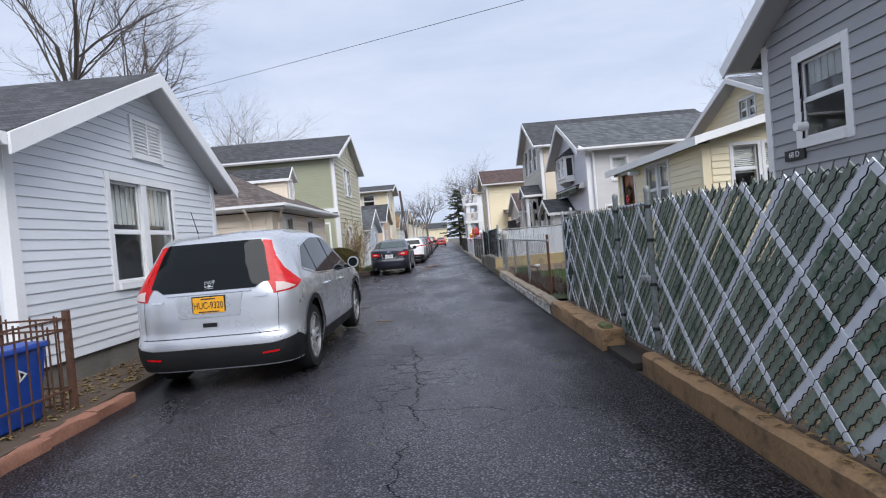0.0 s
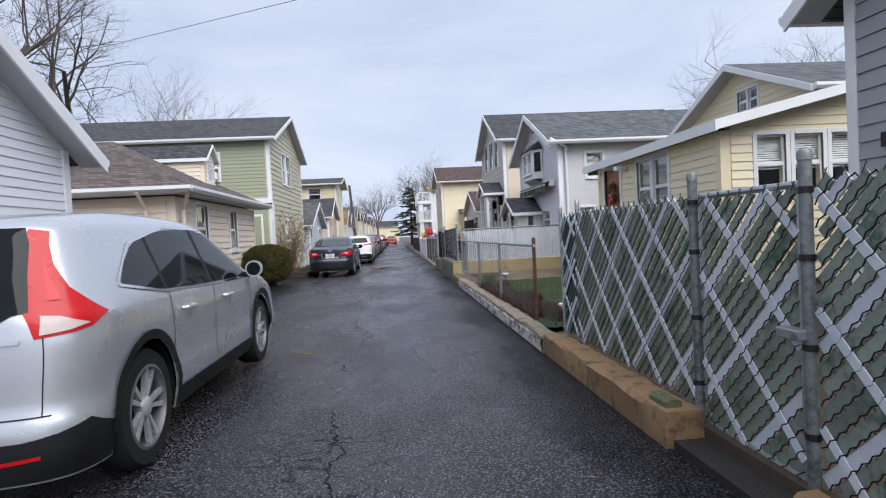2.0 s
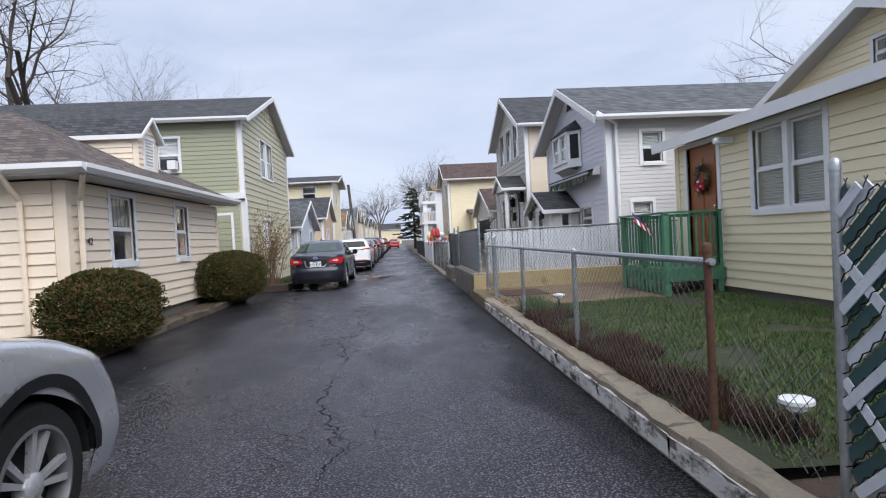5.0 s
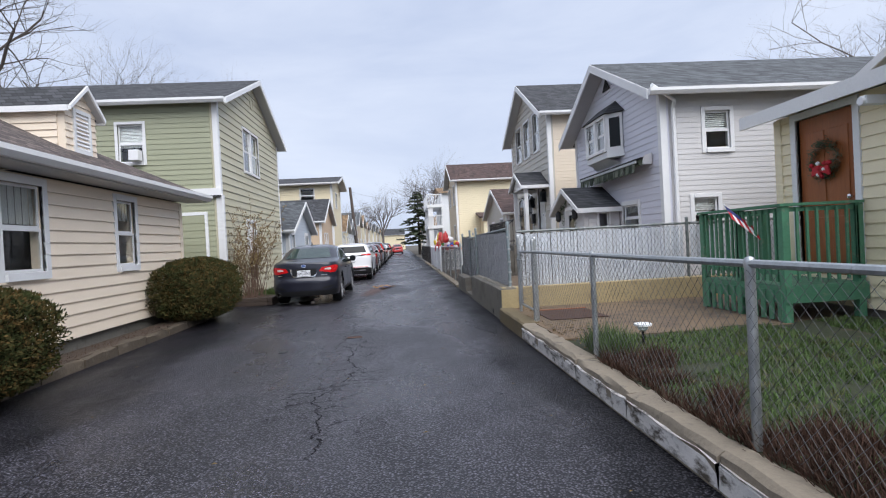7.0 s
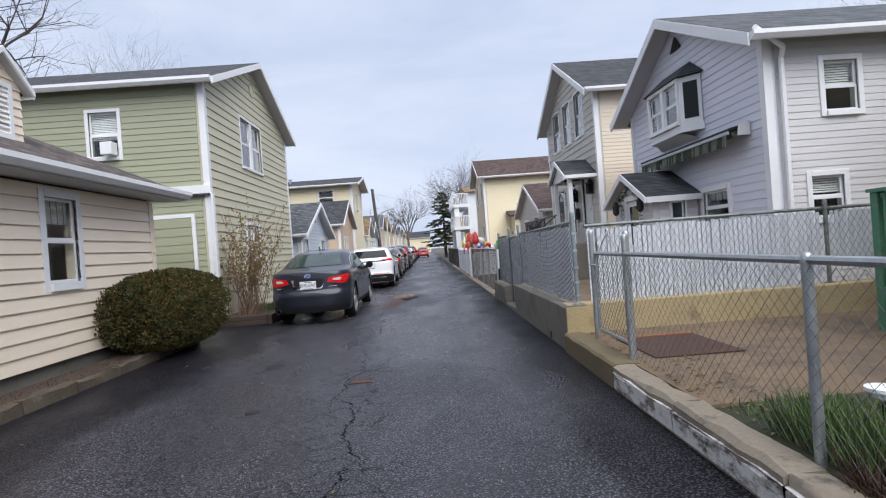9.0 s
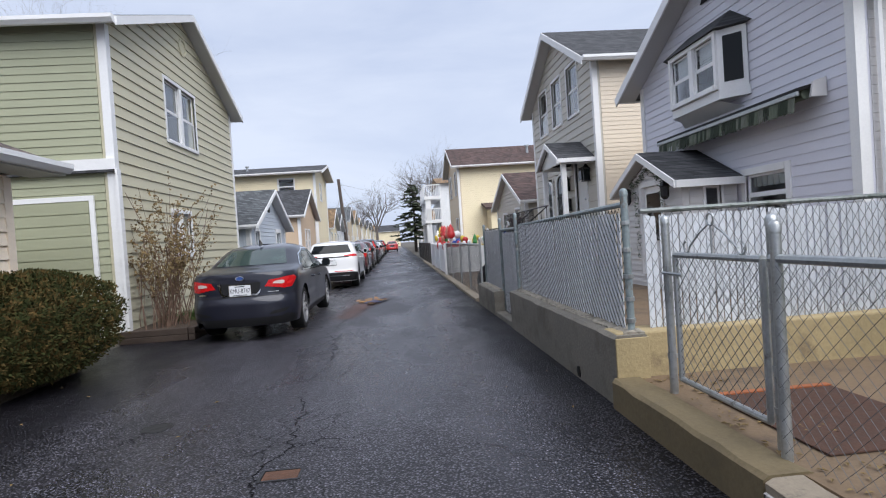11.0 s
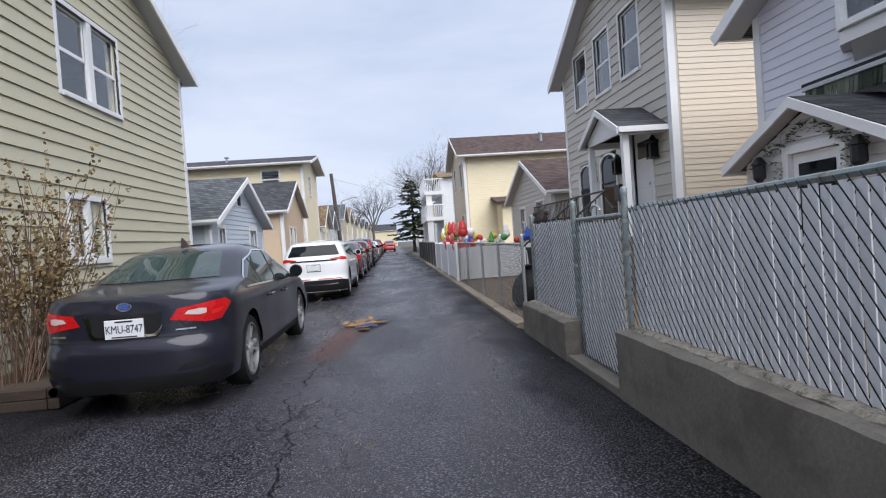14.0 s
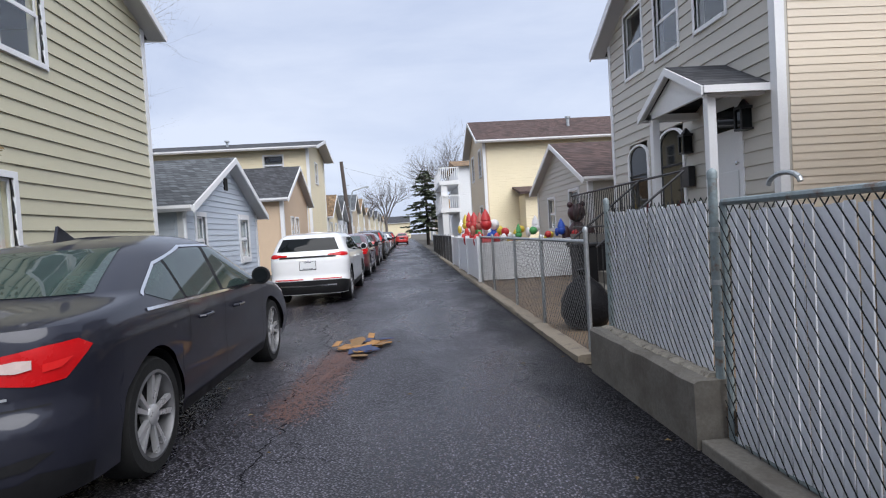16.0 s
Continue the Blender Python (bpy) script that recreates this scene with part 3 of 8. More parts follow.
def gable_roof(parent, front, back, y0, y1, eave, ridge_y, ridge, mat, out, over=0.3, side=0.25, thick=0.10, fascia=None, gutter=True, fascia_w=0.16):
    """A roof whose ridge runs back from the street: two slopes, rake boards on the gable and gutters along the eaves."""
    fm = fascia or M_WHITE
    xf = front + out * over
    for sgn, ye in ((-1, y0), (1, y1)):
        slope = (ridge - eave) / abs(ridge_y - ye)
        yo, zo = ye + sgn * side, eave - slope * side
        b = Build().prism([(xf, ridge_y, ridge), (xf, yo, zo), (xf, yo, zo + thick), (xf, ridge_y, ridge + thick)], (back - xf, 0, 0))
        part("roof", b, mat, parent)
        rk = Build().prism([(xf, ridge_y, ridge + thick - 0.012), (xf, yo, zo + thick - 0.012), (xf, yo, zo + thick - fascia_w), (xf, ridge_y, ridge + thick - fascia_w)], (out * 0.03, 0, 0))
        part("rake_board", rk, fm, parent)
        sf = Build().prism([(xf, ridge_y, ridge - 0.004), (xf, yo, zo - 0.004), (xf, yo, zo - 0.02), (xf, ridge_y, ridge - 0.02)], (-out * (over - 0.005), 0, 0))
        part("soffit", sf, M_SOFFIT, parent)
        g = Build()
        if gutter:
            yy = yo + sgn * 0.003
            g.prism([(xf, yy, zo + 0.09), (xf, yy + sgn * 0.11, zo + 0.09), (xf, yy + sgn * 0.11, zo + 0.03), (xf, yy + sgn * 0.06, zo - 0.03), (xf, yy, zo - 0.03)], (back - xf, 0, 0))
            part("gutter", g, fm, parent)
        else:
            g.box(min(xf, back), max(xf, back), min(yo, yo + sgn * 0.03), max(yo, yo + sgn * 0.03), zo - 0.05, zo + thick - 0.01)
            part("fascia", g, fm, parent)


def corner_board(parent, x, y, z0, z1, w=0.1, d=0.032, mat=None, sx=1, sy=1):
    b = Build().box(min(x, x + sx * d), max(x, x + sx * d), min(y, y - sy * w), max(y, y - sy * w), z0, z1)
    b.box(min(x + sx * d, x - sx * w), max(x + sx * d, x - sx * w), min(y, y + sy * d), max(y, y + sy * d), z0, z1)
    return part("corner_board", b, mat or M_WHITE, parent)


def louvre(parent, pl, u0, u1, z0, z1, n, columns=1):
    b, c = Build(), 0.06
    pl.box(b, u0 - c, u0, z0 - c, z1 + c, -0.01, 0.04)
    pl.box(b, u1, u1 + c, z0 - c, z1 + c, -0.01, 0.04)
    pl.box(b, u0, u1, z1, z1 + c, -0.01, 0.042)
    pl.box(b, u0, u1, z0 - c, z0, -0.01, 0.042)
    v = part("gable_vent", b, M_WHITE, parent)
    step = (u1 - u0) / columns
    for k in range(columns):
        a, e = u0 + k * step + 0.02 * (k > 0), u0 + (k + 1) * step - 0.02 * (k < columns - 1)
        if k:
            m = Build()
            pl.box(m, a - 0.04, a, z0, z1, 0.0, 0.038)
            part("mullion", m, M_WHITE, v)
        for i in range(n):
            zz, h = z0 + i * (z1 - z0) / n, (z1 - z0) / n
            s = Build().hexa([pl.p(a, zz + 0.2 * h, 0.034), pl.p(e, zz + 0.2 * h, 0.034), pl.p(e, zz + 0.95 * h, 0.006), pl.p(a, zz + 0.95 * h, 0.006)],
                             [pl.p(a, zz, 0.028), pl.p(e, zz, 0.028), pl.p(e, zz + 0.75 * h, 0.0), pl.p(a, zz + 0.75 * h, 0.0)])
            part("slat", s, M_WHITE, v)
    k = Build()
    pl.box(k, u0, u1, z0, z1, -0.012, -0.004)
    part("backing", k, M_TRIM_BLACK, v)


def downpipe(parent, pts, mat=None, r=0.04):
    return part("downpipe", Build().path(pts, r, 6), mat or M_WHITE, parent)


# ---- fences ----
def diagonal_runs(u0, u1, z0, z1, step, sgn, start=0.0, rise=1.0):
    """Slanting lines across a rectangle, as end points (u, z)."""
    h, out = (z1 - z0) / rise, []
    c = u0 - h + start
    while c < u1 + h:
        a, e = (c, z0), (c + h, z1)
        if sgn < 0:
            a, e = (c, z1), (c + h, z0)
        lo, hi = max(a[0], u0), min(e[0], u1)
        if hi - lo > 0.03:
            f = lambda u: a[1] + (e[1] - a[1]) * (u - a[0]) / h
            out.append(((lo, f(lo)), (hi, f(hi))))
        c += step
    return out


def chain_mesh(parent, pl, u0, u1, z0, z1, mat, step=0.085, r=0.0022, d=0.0, rise=1.0, back=None):
    """Crossing wires; with slats woven in, the second set runs behind them."""
    b = Build()
    for sgn, dd in ((1, d), (-1, d + 2 * r if back is None else back)):
        for (a, za), (e, ze) in diagonal_runs(u0, u1, z0, z1, step, sgn, 0.0, rise):
            b.tube(pl.p(a, za, dd), pl.p(e, ze, dd), r, n=3, caps=False)
    return part("wire_mesh", b, mat, parent, kind="stuff")


def zigzag_wires(parent, pl, u0, u1, z0, z1, mat, step, r, d, back):
    """Woven wires on a slatted fence: bent wires along the joints in front, straight ones behind."""
    b = Build()
    for (a, za), (e, ze) in diagonal_runs(u0, u1, z0, z1, step, -1, step / 2):
        n = max(1, int((e - a) / 0.026))
        pts = [(a + (e - a) * i / n, za + (ze - za) * i / n) for i in range(n + 1)]
        pts = [pl.p(u + 0.0042 * (1 if i % 2 else -1), z + 0.0042 * (1 if i % 2 else -1), d) for i, (u, z) in enumerate(pts)]
        for p, q in zip(pts, pts[1:]):
            b.tube(p, q, r, n=3, caps=False)
    for (a, za), (e, ze) in diagonal_runs(u0, u1, z0, z1, step, 1):
        b.tube(pl.p(a, za, back), pl.p(e, ze, back), r, n=3, caps=False)
    return part("wire_mesh", b, mat, parent, kind="stuff")


def post(parent, pl, u, z0, z1, r=0.03, d=0.0, mat=None, cap=True, name="post"):
    r *= 0.74
    x, y, _ = pl.p(u, 0, d)
    b = Build().lathe((x, y, 0), [(r, z0), (r, z1)], 12)
    p = part(name, b, mat or M_STEEL, parent, smooth=40)
    if cap:
        part("post_cap", Build().lathe((x, y, 0), [(r * 1.12, z1 - 0.02), (r * 1.12, z1 + 0.015), (r * 0.8, z1 + 0.03), (0.004, z1 + 0.038)], 12), mat or M_STEEL, p, smooth=40)
    return p


def bands(parent, pl, u, zs, r=0.036, d=0.0, mat=None):
    r *= 0.74
    x, y, _ = pl.p(u, 0, d)
    for z in zs:
        part("tension_band", Build().lathe((x, y, 0), [(r, z - 0.015), (r, z + 0.015)], 10), mat or M_STEEL, parent)


def upright_slats(parent, pl, u0, u1, z0, z1, mat, step=0.062, width=0.05, d=-0.004, seed=1):
    rnd = random.Random(seed)
    n = int((u1 - u0) / step)
    shared = None
    for i in range(n):
        if shared is None:
            b = Build().box(-0.004, 0.004, -width / 2, width / 2, 0, z1 - z0)
            shared = mesh_of("slat", b, mat)
        ob = new("slat", shared)
        x, y, z = pl.p(u0 + (i + 0.5) * step, z0 - rnd.uniform(0, 0.02), d + rnd.uniform(-0.003, 0.003))
        ob.matrix_world = pose(x, y, z, rnd.uniform(-0.6, 0.6), rnd.uniform(-0.4, 0.4), 0 if pl.axis == "x" else 90)
        ob.parent = parent


# ---- ground, road, kerbs ----
g = Build().add([(-400, -200, -0.03), (400, -200, -0.03), (400, 600, -0.03), (-400, 600, -0.03)], [(0, 1, 2, 3)])
solid("ground", g, M_GROUND, "bare ground that reaches to the horizon", "ground", kind="structure")



def road_z(x, y):
    return 0.012 * math.sin(x * 1.1 + 0.3) - 0.006 + 0.010 * noise.noise(Vector((x * 0.8, y * 0.5, 3)))


rv = []
nx, ny = 24, 260
for j in range(ny + 1):
    y = -8 + j * 0.62
    for i in range(nx + 1):
        x = -4.35 + i * 5.95 / nx
        z = road_z(x, y) if 0 < i < nx else 0
        rv.append((x, y, z))
rf = [(j * (nx + 1) + i, j * (nx + 1) + i + 1, (j + 1) * (nx + 1) + i + 1, (j + 1) * (nx + 1) + i) for j in range(ny) for i in range(nx)]
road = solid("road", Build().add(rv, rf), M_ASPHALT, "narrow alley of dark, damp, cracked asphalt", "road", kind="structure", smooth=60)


def rough_block(name, x0, x1, y0, y1, z0, z1, mat, parent, seed, cut=0.18, amp=0.012, label=""):
    """A kerb block with worn, uneven edges."""
    rnd = random.Random(seed)
    n = max(2, int((y1 - y0) / cut))
    prof = [(x0, z0), (x0, z1 - 0.02), (x0 + 0.025, z1), (x1 - 0.02, z1), (x1, z1 - 0.015), (x1, z0)]
    vs, fs, k = [], [], len(prof)
    for j in range(n + 1):
        y = y0 + (y1 - y0) * j / n
        for i, (x, z) in enumerate(prof):
            w = 0 if i in (0, k - 1) else amp
            vs.append((x + rnd.uniform(-w, w), y, z + rnd.uniform(-w, w)))
    for j in range(n):
        fs += [(j * k + i, j * k + (i + 1) % k, (j + 1) * k + (i + 1) % k, (j + 1) * k + i) for i in range(k)]
    fs += [tuple(range(k))[::-1], tuple(n * k + i for i in range(k))]
    b = Build().add(vs, fs)
    return part(name, b, mat, parent, label, smooth=35)


M_SILL = material("mossy_tan_cement", (0.15, 0.115, 0.062), 0.85, vary=0.25, scale=2, bump=0.3, dirt=(0.12, 0.095, 0.055))
kerb = thing("kerb", "worn tan and grey kerb stones along the alley", "kerb", kind="structure")
for j, (a, e) in enumerate([(-6, -2.4), (-2.38, 1.2), (1.22, 4.85)]):
    rough_block("kerb_stone", 1.64, 1.77, a, e, -0.02, 0.170 + 0.004 * (j % 2), M_KERB_TAN, kerb, j, amp=0.006)
for j, (a, e) in enumerate([(5.78, 7.1), (7.12, 8.45)]):
    rough_block("kerb_stone", 1.55, 1.79, a, e, -0.02, 0.215 - 0.01 * j, M_KERB_TAN, kerb, 20 + j)
for j in range(7):
    a = 8.47 + j * 1.12
    rough_block("kerb_stone", 1.53, 1.72, a, a + 1.11, -0.02, 0.205 + 0.006 * (j % 3), M_KERB, kerb, 40 + j)
    rough_block("paint", 1.522, 1.535, a, a + 1.11, 0.02, 0.155, M_FLAKE, kerb, 60 + j, amp=0.008, label="flaking white paint on the kerb face")
rough_block("kerb_stone", 1.53, 1.76, 16.32, 17.99, -0.02, 0.215, M_SILL, kerb, 48, amp=0.006)
M_MOSS = material("mossy_brick", (0.10, 0.115, 0.05), 0.9, vary=0.4, scale=9, bump=0.6, dirt=(0.17, 0.12, 0.07))
rough_block("loose_brick", 1.60, 1.70, 5.86, 6.08, 0.205, 0.262, M_MOSS, kerb, 80, amp=0.004, label="mossy loose brick")
for j in range(12):
    a = 25.2 + j * 1.9
    rough_block("kerb_stone", 1.55, 1.73, a, a + 1.89, -0.02, 0.075, M_KERB, kerb, 100 + j)

yard = Build().box(1.79, 12, -6, 9.0, -0.03, 0.12)
solid("yard_soil", yard, M_SOIL, "bare damp soil behind the slatted fence", "soil", kind="structure")
solid("gap_soil", Build().box(1.60, 1.80, 4.98, 5.8, -0.02, 0.05), material("wet_black_soil", (0.022, 0.018, 0.015), 0.95, vary=0.5, scale=8, bump=0.8), "sunken bare soil at the gate", "soil", kind="structure")
lawn_v, lawn_f = [], []
for j in range(41):
    for i in range(21):
        x, y = 1.70 + i * 0.18, 9.0 + j * 0.155
        lawn_v.append((x, y, 0.19 + 0.03 * noise.noise(Vector((x * 1.7, y * 1.7, 0))) + 0.03 * (i / 20)))
lawn_f = [(j * 21 + i, j * 21 + i + 1, (j + 1) * 21 + i + 1, (j + 1) * 21 + i) for j in range(40) for i in range(20)]
solid("lawn", Build().add(lawn_v, lawn_f), M_LAWN, "patchy winter lawn in a small front yard", "lawn", kind="structure", smooth=60)
solid("patio", Build().box(1.72, 5.4, 15.1, 18.25, -0.03, 0.20), M_PATIO, "brown, weathered concrete patio behind a chain-link fence", "patio", kind="structure")
solid("side_yard", Build().box(1.75, 12, 18.45, 25.2, -0.03, 0.24), M_PATIO, "concrete front yard behind slatted fencing", "yard", kind="structure")
solid("front_yard", Build().box(1.72, 12, 25.2, 48, -0.03, 0.06), M_PATIO, "concrete front yard behind a chain-link fence", "yard", kind="structure")

# retaining walls
rw = thing("retaining_wall", "low cement retaining wall under the slatted fence", "wall", kind="structure")
rough_block("wall", 1.57, 1.83, 18.0, 21.75, -0.02, 0.525, M_WALL_GREY, rw, 7, amp=0.007)
rough_block("wall", 1.57, 1.83, 23.05, 24.85, -0.02, 0.40, M_WALL_GREY, rw, 8, amp=0.007)
part("return_wall", Build().box(1.60, 5.6, 18.03, 18.30, -0.02, 0.535), M_WALL_YELLOW, rw, "yellowed return wall", bevel=0.015)
part("end_face", Build().box(1.575, 1.828, 17.984, 17.998, -0.02, 0.505), M_WALL_YELLOW, rw, "yellowed, chipped end face", bevel=0.004)
M_MORTAR = material("pale_crumbling_mortar", (0.30, 0.27, 0.22), 0.9, vary=0.4, scale=9, bump=0.7, dirt=(0.11, 0.095, 0.075), dirt_at=0.55)
rough_block("mortar", 1.66, 1.815, 18.02, 21.72, 0.49, 0.547, M_MORTAR, rw, 9, cut=0.07, amp=0.012, label="crumbling mortar under the fence")
rough_block("mortar", 1.66, 1.815, 23.1, 24.8, 0.37, 0.42, M_MORTAR, rw, 10, cut=0.07, amp=0.010)
rnd = random.Random(51)
# no opening is cut: a ragged black plate paints the dark inside the hole
hole = [(1.564, 18.87 + 0.05 * rnd.uniform(0.7, 1.2) * math.cos(k * 0.5236), 0.065 + 0.05 * rnd.uniform(0.7, 1.2) * math.sin(k * 0.5236)) for k in range(12)]
part("drain_hole", Build().prism(hole, (0.02, 0, 0)), M_TRIM_BLACK, rw, "broken drain hole at the foot of the wall, its dark a black plate")
part("step", Build().box(1.58, 1.80, 21.76, 23.03, -0.02, 0.07), M_WALL_GREY, rw, bevel=0.01)

# planted beds on the other side
M_EDGING = material("mossy_dark_edging", (0.085, 0.065, 0.045), 0.9, vary=0.4, scale=4, bump=0.6, dirt=(0.15, 0.12, 0.085))
bed = thing("planting_bed", "soil bed with rough stone edging along the house", "bed", kind="structure")
part("soil", Build().box(-4.42, -4.0, 13.0, 21.2, -0.02, 0.13), M_SOIL, bed)
for j in range(10):
    a = 13.0 + j * 0.82
    rough_block("edging_stone", -4.08, -3.92, a, a + 0.80, -0.02, 0.12 + 0.01 * (j % 3), M_EDGING, bed, 200 + j, amp=0.015)
bed2 = thing("soil_bed", "bare brown soil bed beside the white house", "bed", kind="structure")
part("soil", Build().prism([(-4.2, 3.0, 0.004), (-3.1, 3.0, 0.004), (-3.45, 7.5, 0.004), (-4.2, 11.2, 0.004)], (0, 0, 0.09)), M_SOIL, bed2)
for j in range(4):
    a = 2.9 + j * 0.62
    rough_block("edging_stone", -3.20 - 0.03 * j, -3.05 - 0.03 * j, a, a + 0.6, -0.02, 0.09, material("red_edging", (0.22, 0.10, 0.065), 0.85, vary=0.3, scale=5, bump=0.5) if j == 0 else bpy.data.materials["red_edging"], bed2, 220 + j)


# ---- houses on the west side ----
def gable_house(name, label, front, back, out, y0, y1, base, eave, ry, ridge, mats, course, holes=(), side_holes=(), roof=None, over=0.3, side=0.25, boards=True, far_side=None, foundation=0.0, fascia_w=0.16, group="houses along the alley", gutter=True, corner=None, side_course=None, lap=0.022):
    """A gable-fronted house: front wall, the side that faces the walker, plain far sides, roof and corner boards."""
    h = thing(name, label, "house", group)
    fm, sm = mats
    fp, sp = Plane("x", front, out), Plane("y", y0, -1)
    lo, hi = min(front, back), max(front, back)
    c = course if boards else 0
    wall(h, fp, base, [(y0, eave), (ry, ridge - 0.02), (y1, eave)], list(holes), fm, c, fm, lap=lap)
    sy = Plane("y", y0, -1)
    near = (front - out * 0.163, lo) if out > 0 else (front - out * 0.163, hi)
    a, e = min(near), max(near)
    wall(h, sy, base, [(a, eave), (e, eave)], list(side_holes), sm, (side_course or c) if boards else 0, sm, lap=lap * ((side_course or course) / course) ** 1.5)
    wall(h, Plane("y", y1, 1), base, [(a, eave), (e, eave)], [], sm, 0)
    wall(h, Plane("x", back, -out), base, [(y0 + 0.163, eave), (ry, ridge - 0.15), (y1 - 0.163, eave)], [], sm, 0)
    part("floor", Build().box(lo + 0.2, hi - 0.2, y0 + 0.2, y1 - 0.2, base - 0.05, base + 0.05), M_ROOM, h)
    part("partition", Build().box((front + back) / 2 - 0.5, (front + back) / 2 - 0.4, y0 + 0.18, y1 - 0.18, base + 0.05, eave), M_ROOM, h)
    gable_roof(h, front, back, y0, y1, eave, ry, ridge, roof, out, over, side, fascia_w=fascia_w, gutter=gutter)
    cm = corner or M_WHITE
    corner_board(h, front, y0, base, eave - 0.03, sx=out, sy=-1, mat=cm)
    corner_board(h, front, y1, base, eave - 0.03, sx=out, sy=1, mat=cm)
    if foundation < base:
        b = Build().box(lo + 0.03, hi - 0.03, y0 + 0.03, y1 - 0.03, -0.03, base - 0.004)
        part("foundation", b, M_WALL_GREY, h)
    return h, fp, sp


# the white bungalow
H1, f, s = gable_house("bungalow", "white vinyl-sided bungalow with a wide white-trimmed gable", -4.4, -12, 1, 5.60, 10.65, 0.30, 2.76, 8.30, 4.05, (M_SID_WHITE, M_SID_WHITE), 0.115, lap=0.016,
                       holes=[(7.35, 9.0, 1.10, 2.48)], roof=M_SHINGLE_GREY, over=0.35, side=0.35, fascia_w=0.22)
window(H1, f, 7.35, 9.0, 1.10, 2.48, casing=0.10, sashes=2, mull=0.07, behind=("curtain", 0.42))
louvre(H1, f, 8.02, 8.78, 2.92, 3.42, 10, columns=2)

# the cream hipped bungalow
H2 = thing("bungalow", "cream bungalow with weathered brown hipped roof and a small dormer", "house", "houses along the alley")
f = Plane("x", -4.55, 1)
wall(H2, f, 0.26, [(14.7, 2.42), (21.1, 2.42)], [(15.9, 16.65, 1.22, 2.30), (18.5, 19.1, 1.22, 2.28)], M_SID_BEIGE, 0.165, M_SID_BEIGE, lap=0.03)
wall(H2, Plane("y", 14.7, -1), 0.26, [(-12, 2.42), (-4.713, 2.42)], [], M_SID_BEIGE, 0.165, M_SID_BEIGE, lap=0.03)
wall(H2, Plane("y", 21.1, 1), 0.26, [(-12, 2.42), (-4.713, 2.42)], [], M_SID_BEIGE, 0)
wall(H2, Plane("x", -12, -1), 0.26, [(14.863, 2.42), (20.937, 2.42)], [], M_SID_BEIGE, 0)
part("foundation", Build().box(-11.95, -4.6, 14.75, 21.05, -0.03, 0.255), M_WALL_GREY, H2)
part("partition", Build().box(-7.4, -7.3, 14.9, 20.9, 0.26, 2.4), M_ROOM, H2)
window(H2, f, 15.9, 16.65, 1.22, 2.30, casing=0.10, behind=("curtain", 0.45))
window(H2, f, 18.5, 19.1, 1.22, 2.28, casing=0.10, behind=("curtain", 0.3))
corner_board(H2, -4.55, 14.7, 0.26, 2.40, sx=1, sy=-1, mat=M_SID_BEIGE)
corner_board(H2, -4.55, 21.1, 0.26, 2.40, sx=1, sy=1, mat=M_SID_BEIGE)
# hip roof: eaves 0.4 m out, ridge running back from the street
ex, ez, ya, yb, ry, rz, rx = -4.12, 2.50, 14.30, 21.55, 17.9, 4.10, -7.2
for name, poly in (("front", [(ex, ya, ez), (ex, yb, ez), (rx, ry, rz)]), ("near", [(-12.3, ya, ez), (ex, ya, ez), (rx, ry, rz), (-12.3, ry, rz)]), ("far", [(ex, yb, ez), (-12.3, yb, ez), (-12.3, ry, rz), (rx, ry, rz)])):
    part("roof", Build().prism(poly, (0, 0, 0.09)), M_SHINGLE_BROWN, H2)
part("gutter", Build().prism([(ex, ya, ez + 0.09), (ex + 0.11, ya, ez + 0.09), (ex + 0.11, ya, ez + 0.03), (ex + 0.06, ya, ez - 0.03), (ex, ya, ez - 0.03)], (0, yb - ya, 0)), M_WHITE, H2)
part("gutter", Build().prism([(ex + 0.1, ya, ez + 0.09), (ex + 0.1, ya - 0.11, ez + 0.09), (ex + 0.1, ya - 0.11, ez + 0.02), (ex + 0.1, ya, ez - 0.03)], (-8.2, 0, 0)), M_WHITE, H2)
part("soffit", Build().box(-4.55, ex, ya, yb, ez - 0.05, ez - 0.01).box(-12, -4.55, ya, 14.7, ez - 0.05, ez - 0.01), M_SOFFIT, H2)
downpipe(H2, [(ex - 0.02, 14.42, 2.46), (-4.42, 14.85, 2.15), (-4.47, 14.9, 0.3)], M_SID_BEIGE)
downpipe(H2, [(-5.1, ya - 0.05, 2.48), (-5.1, 14.62, 2.15), (-5.1, 14.62, 0.3)], M_SID_BEIGE)
writing("house_number", "42", 0.16, M_INK, pose(-4.52, 15.22, 1.55, 90, 0, 90), H2)
# the dormer
dn = thing("dormer", "cream gabled dormer with a white louvred vent", "dormer")
dp = Plane("x", -5.0, 1)
wall(dn, dp, 2.90, [(18.05, 3.72), (18.48, 4.06), (18.90, 3.72)], [], M_SID_BEIGE, 0.11, M_SID_BEIGE, thick=0.1)
wall(dn, Plane("y", 18.05, -1), 2.90, [(-7.0, 3.72), (-5.103, 3.72)], [], M_SID_BEIGE, 0.11, M_SID_BEIGE, thick=0.1)
wall(dn, Plane("y", 18.90, 1), 2.90, [(-7.0, 3.72), (-5.103, 3.72)], [], M_SID_BEIGE, 0, thick=0.1)
gable_roof(dn, -5.0, -7.2, 18.05, 18.90, 3.72, 18.48, 4.08, M_SHINGLE_GREY, 1, 0.12, 0.08, thick=0.05, gutter=False, fascia_w=0.08)
louvre(dn, dp, 18.30, 18.66, 3.08, 3.66, 9)

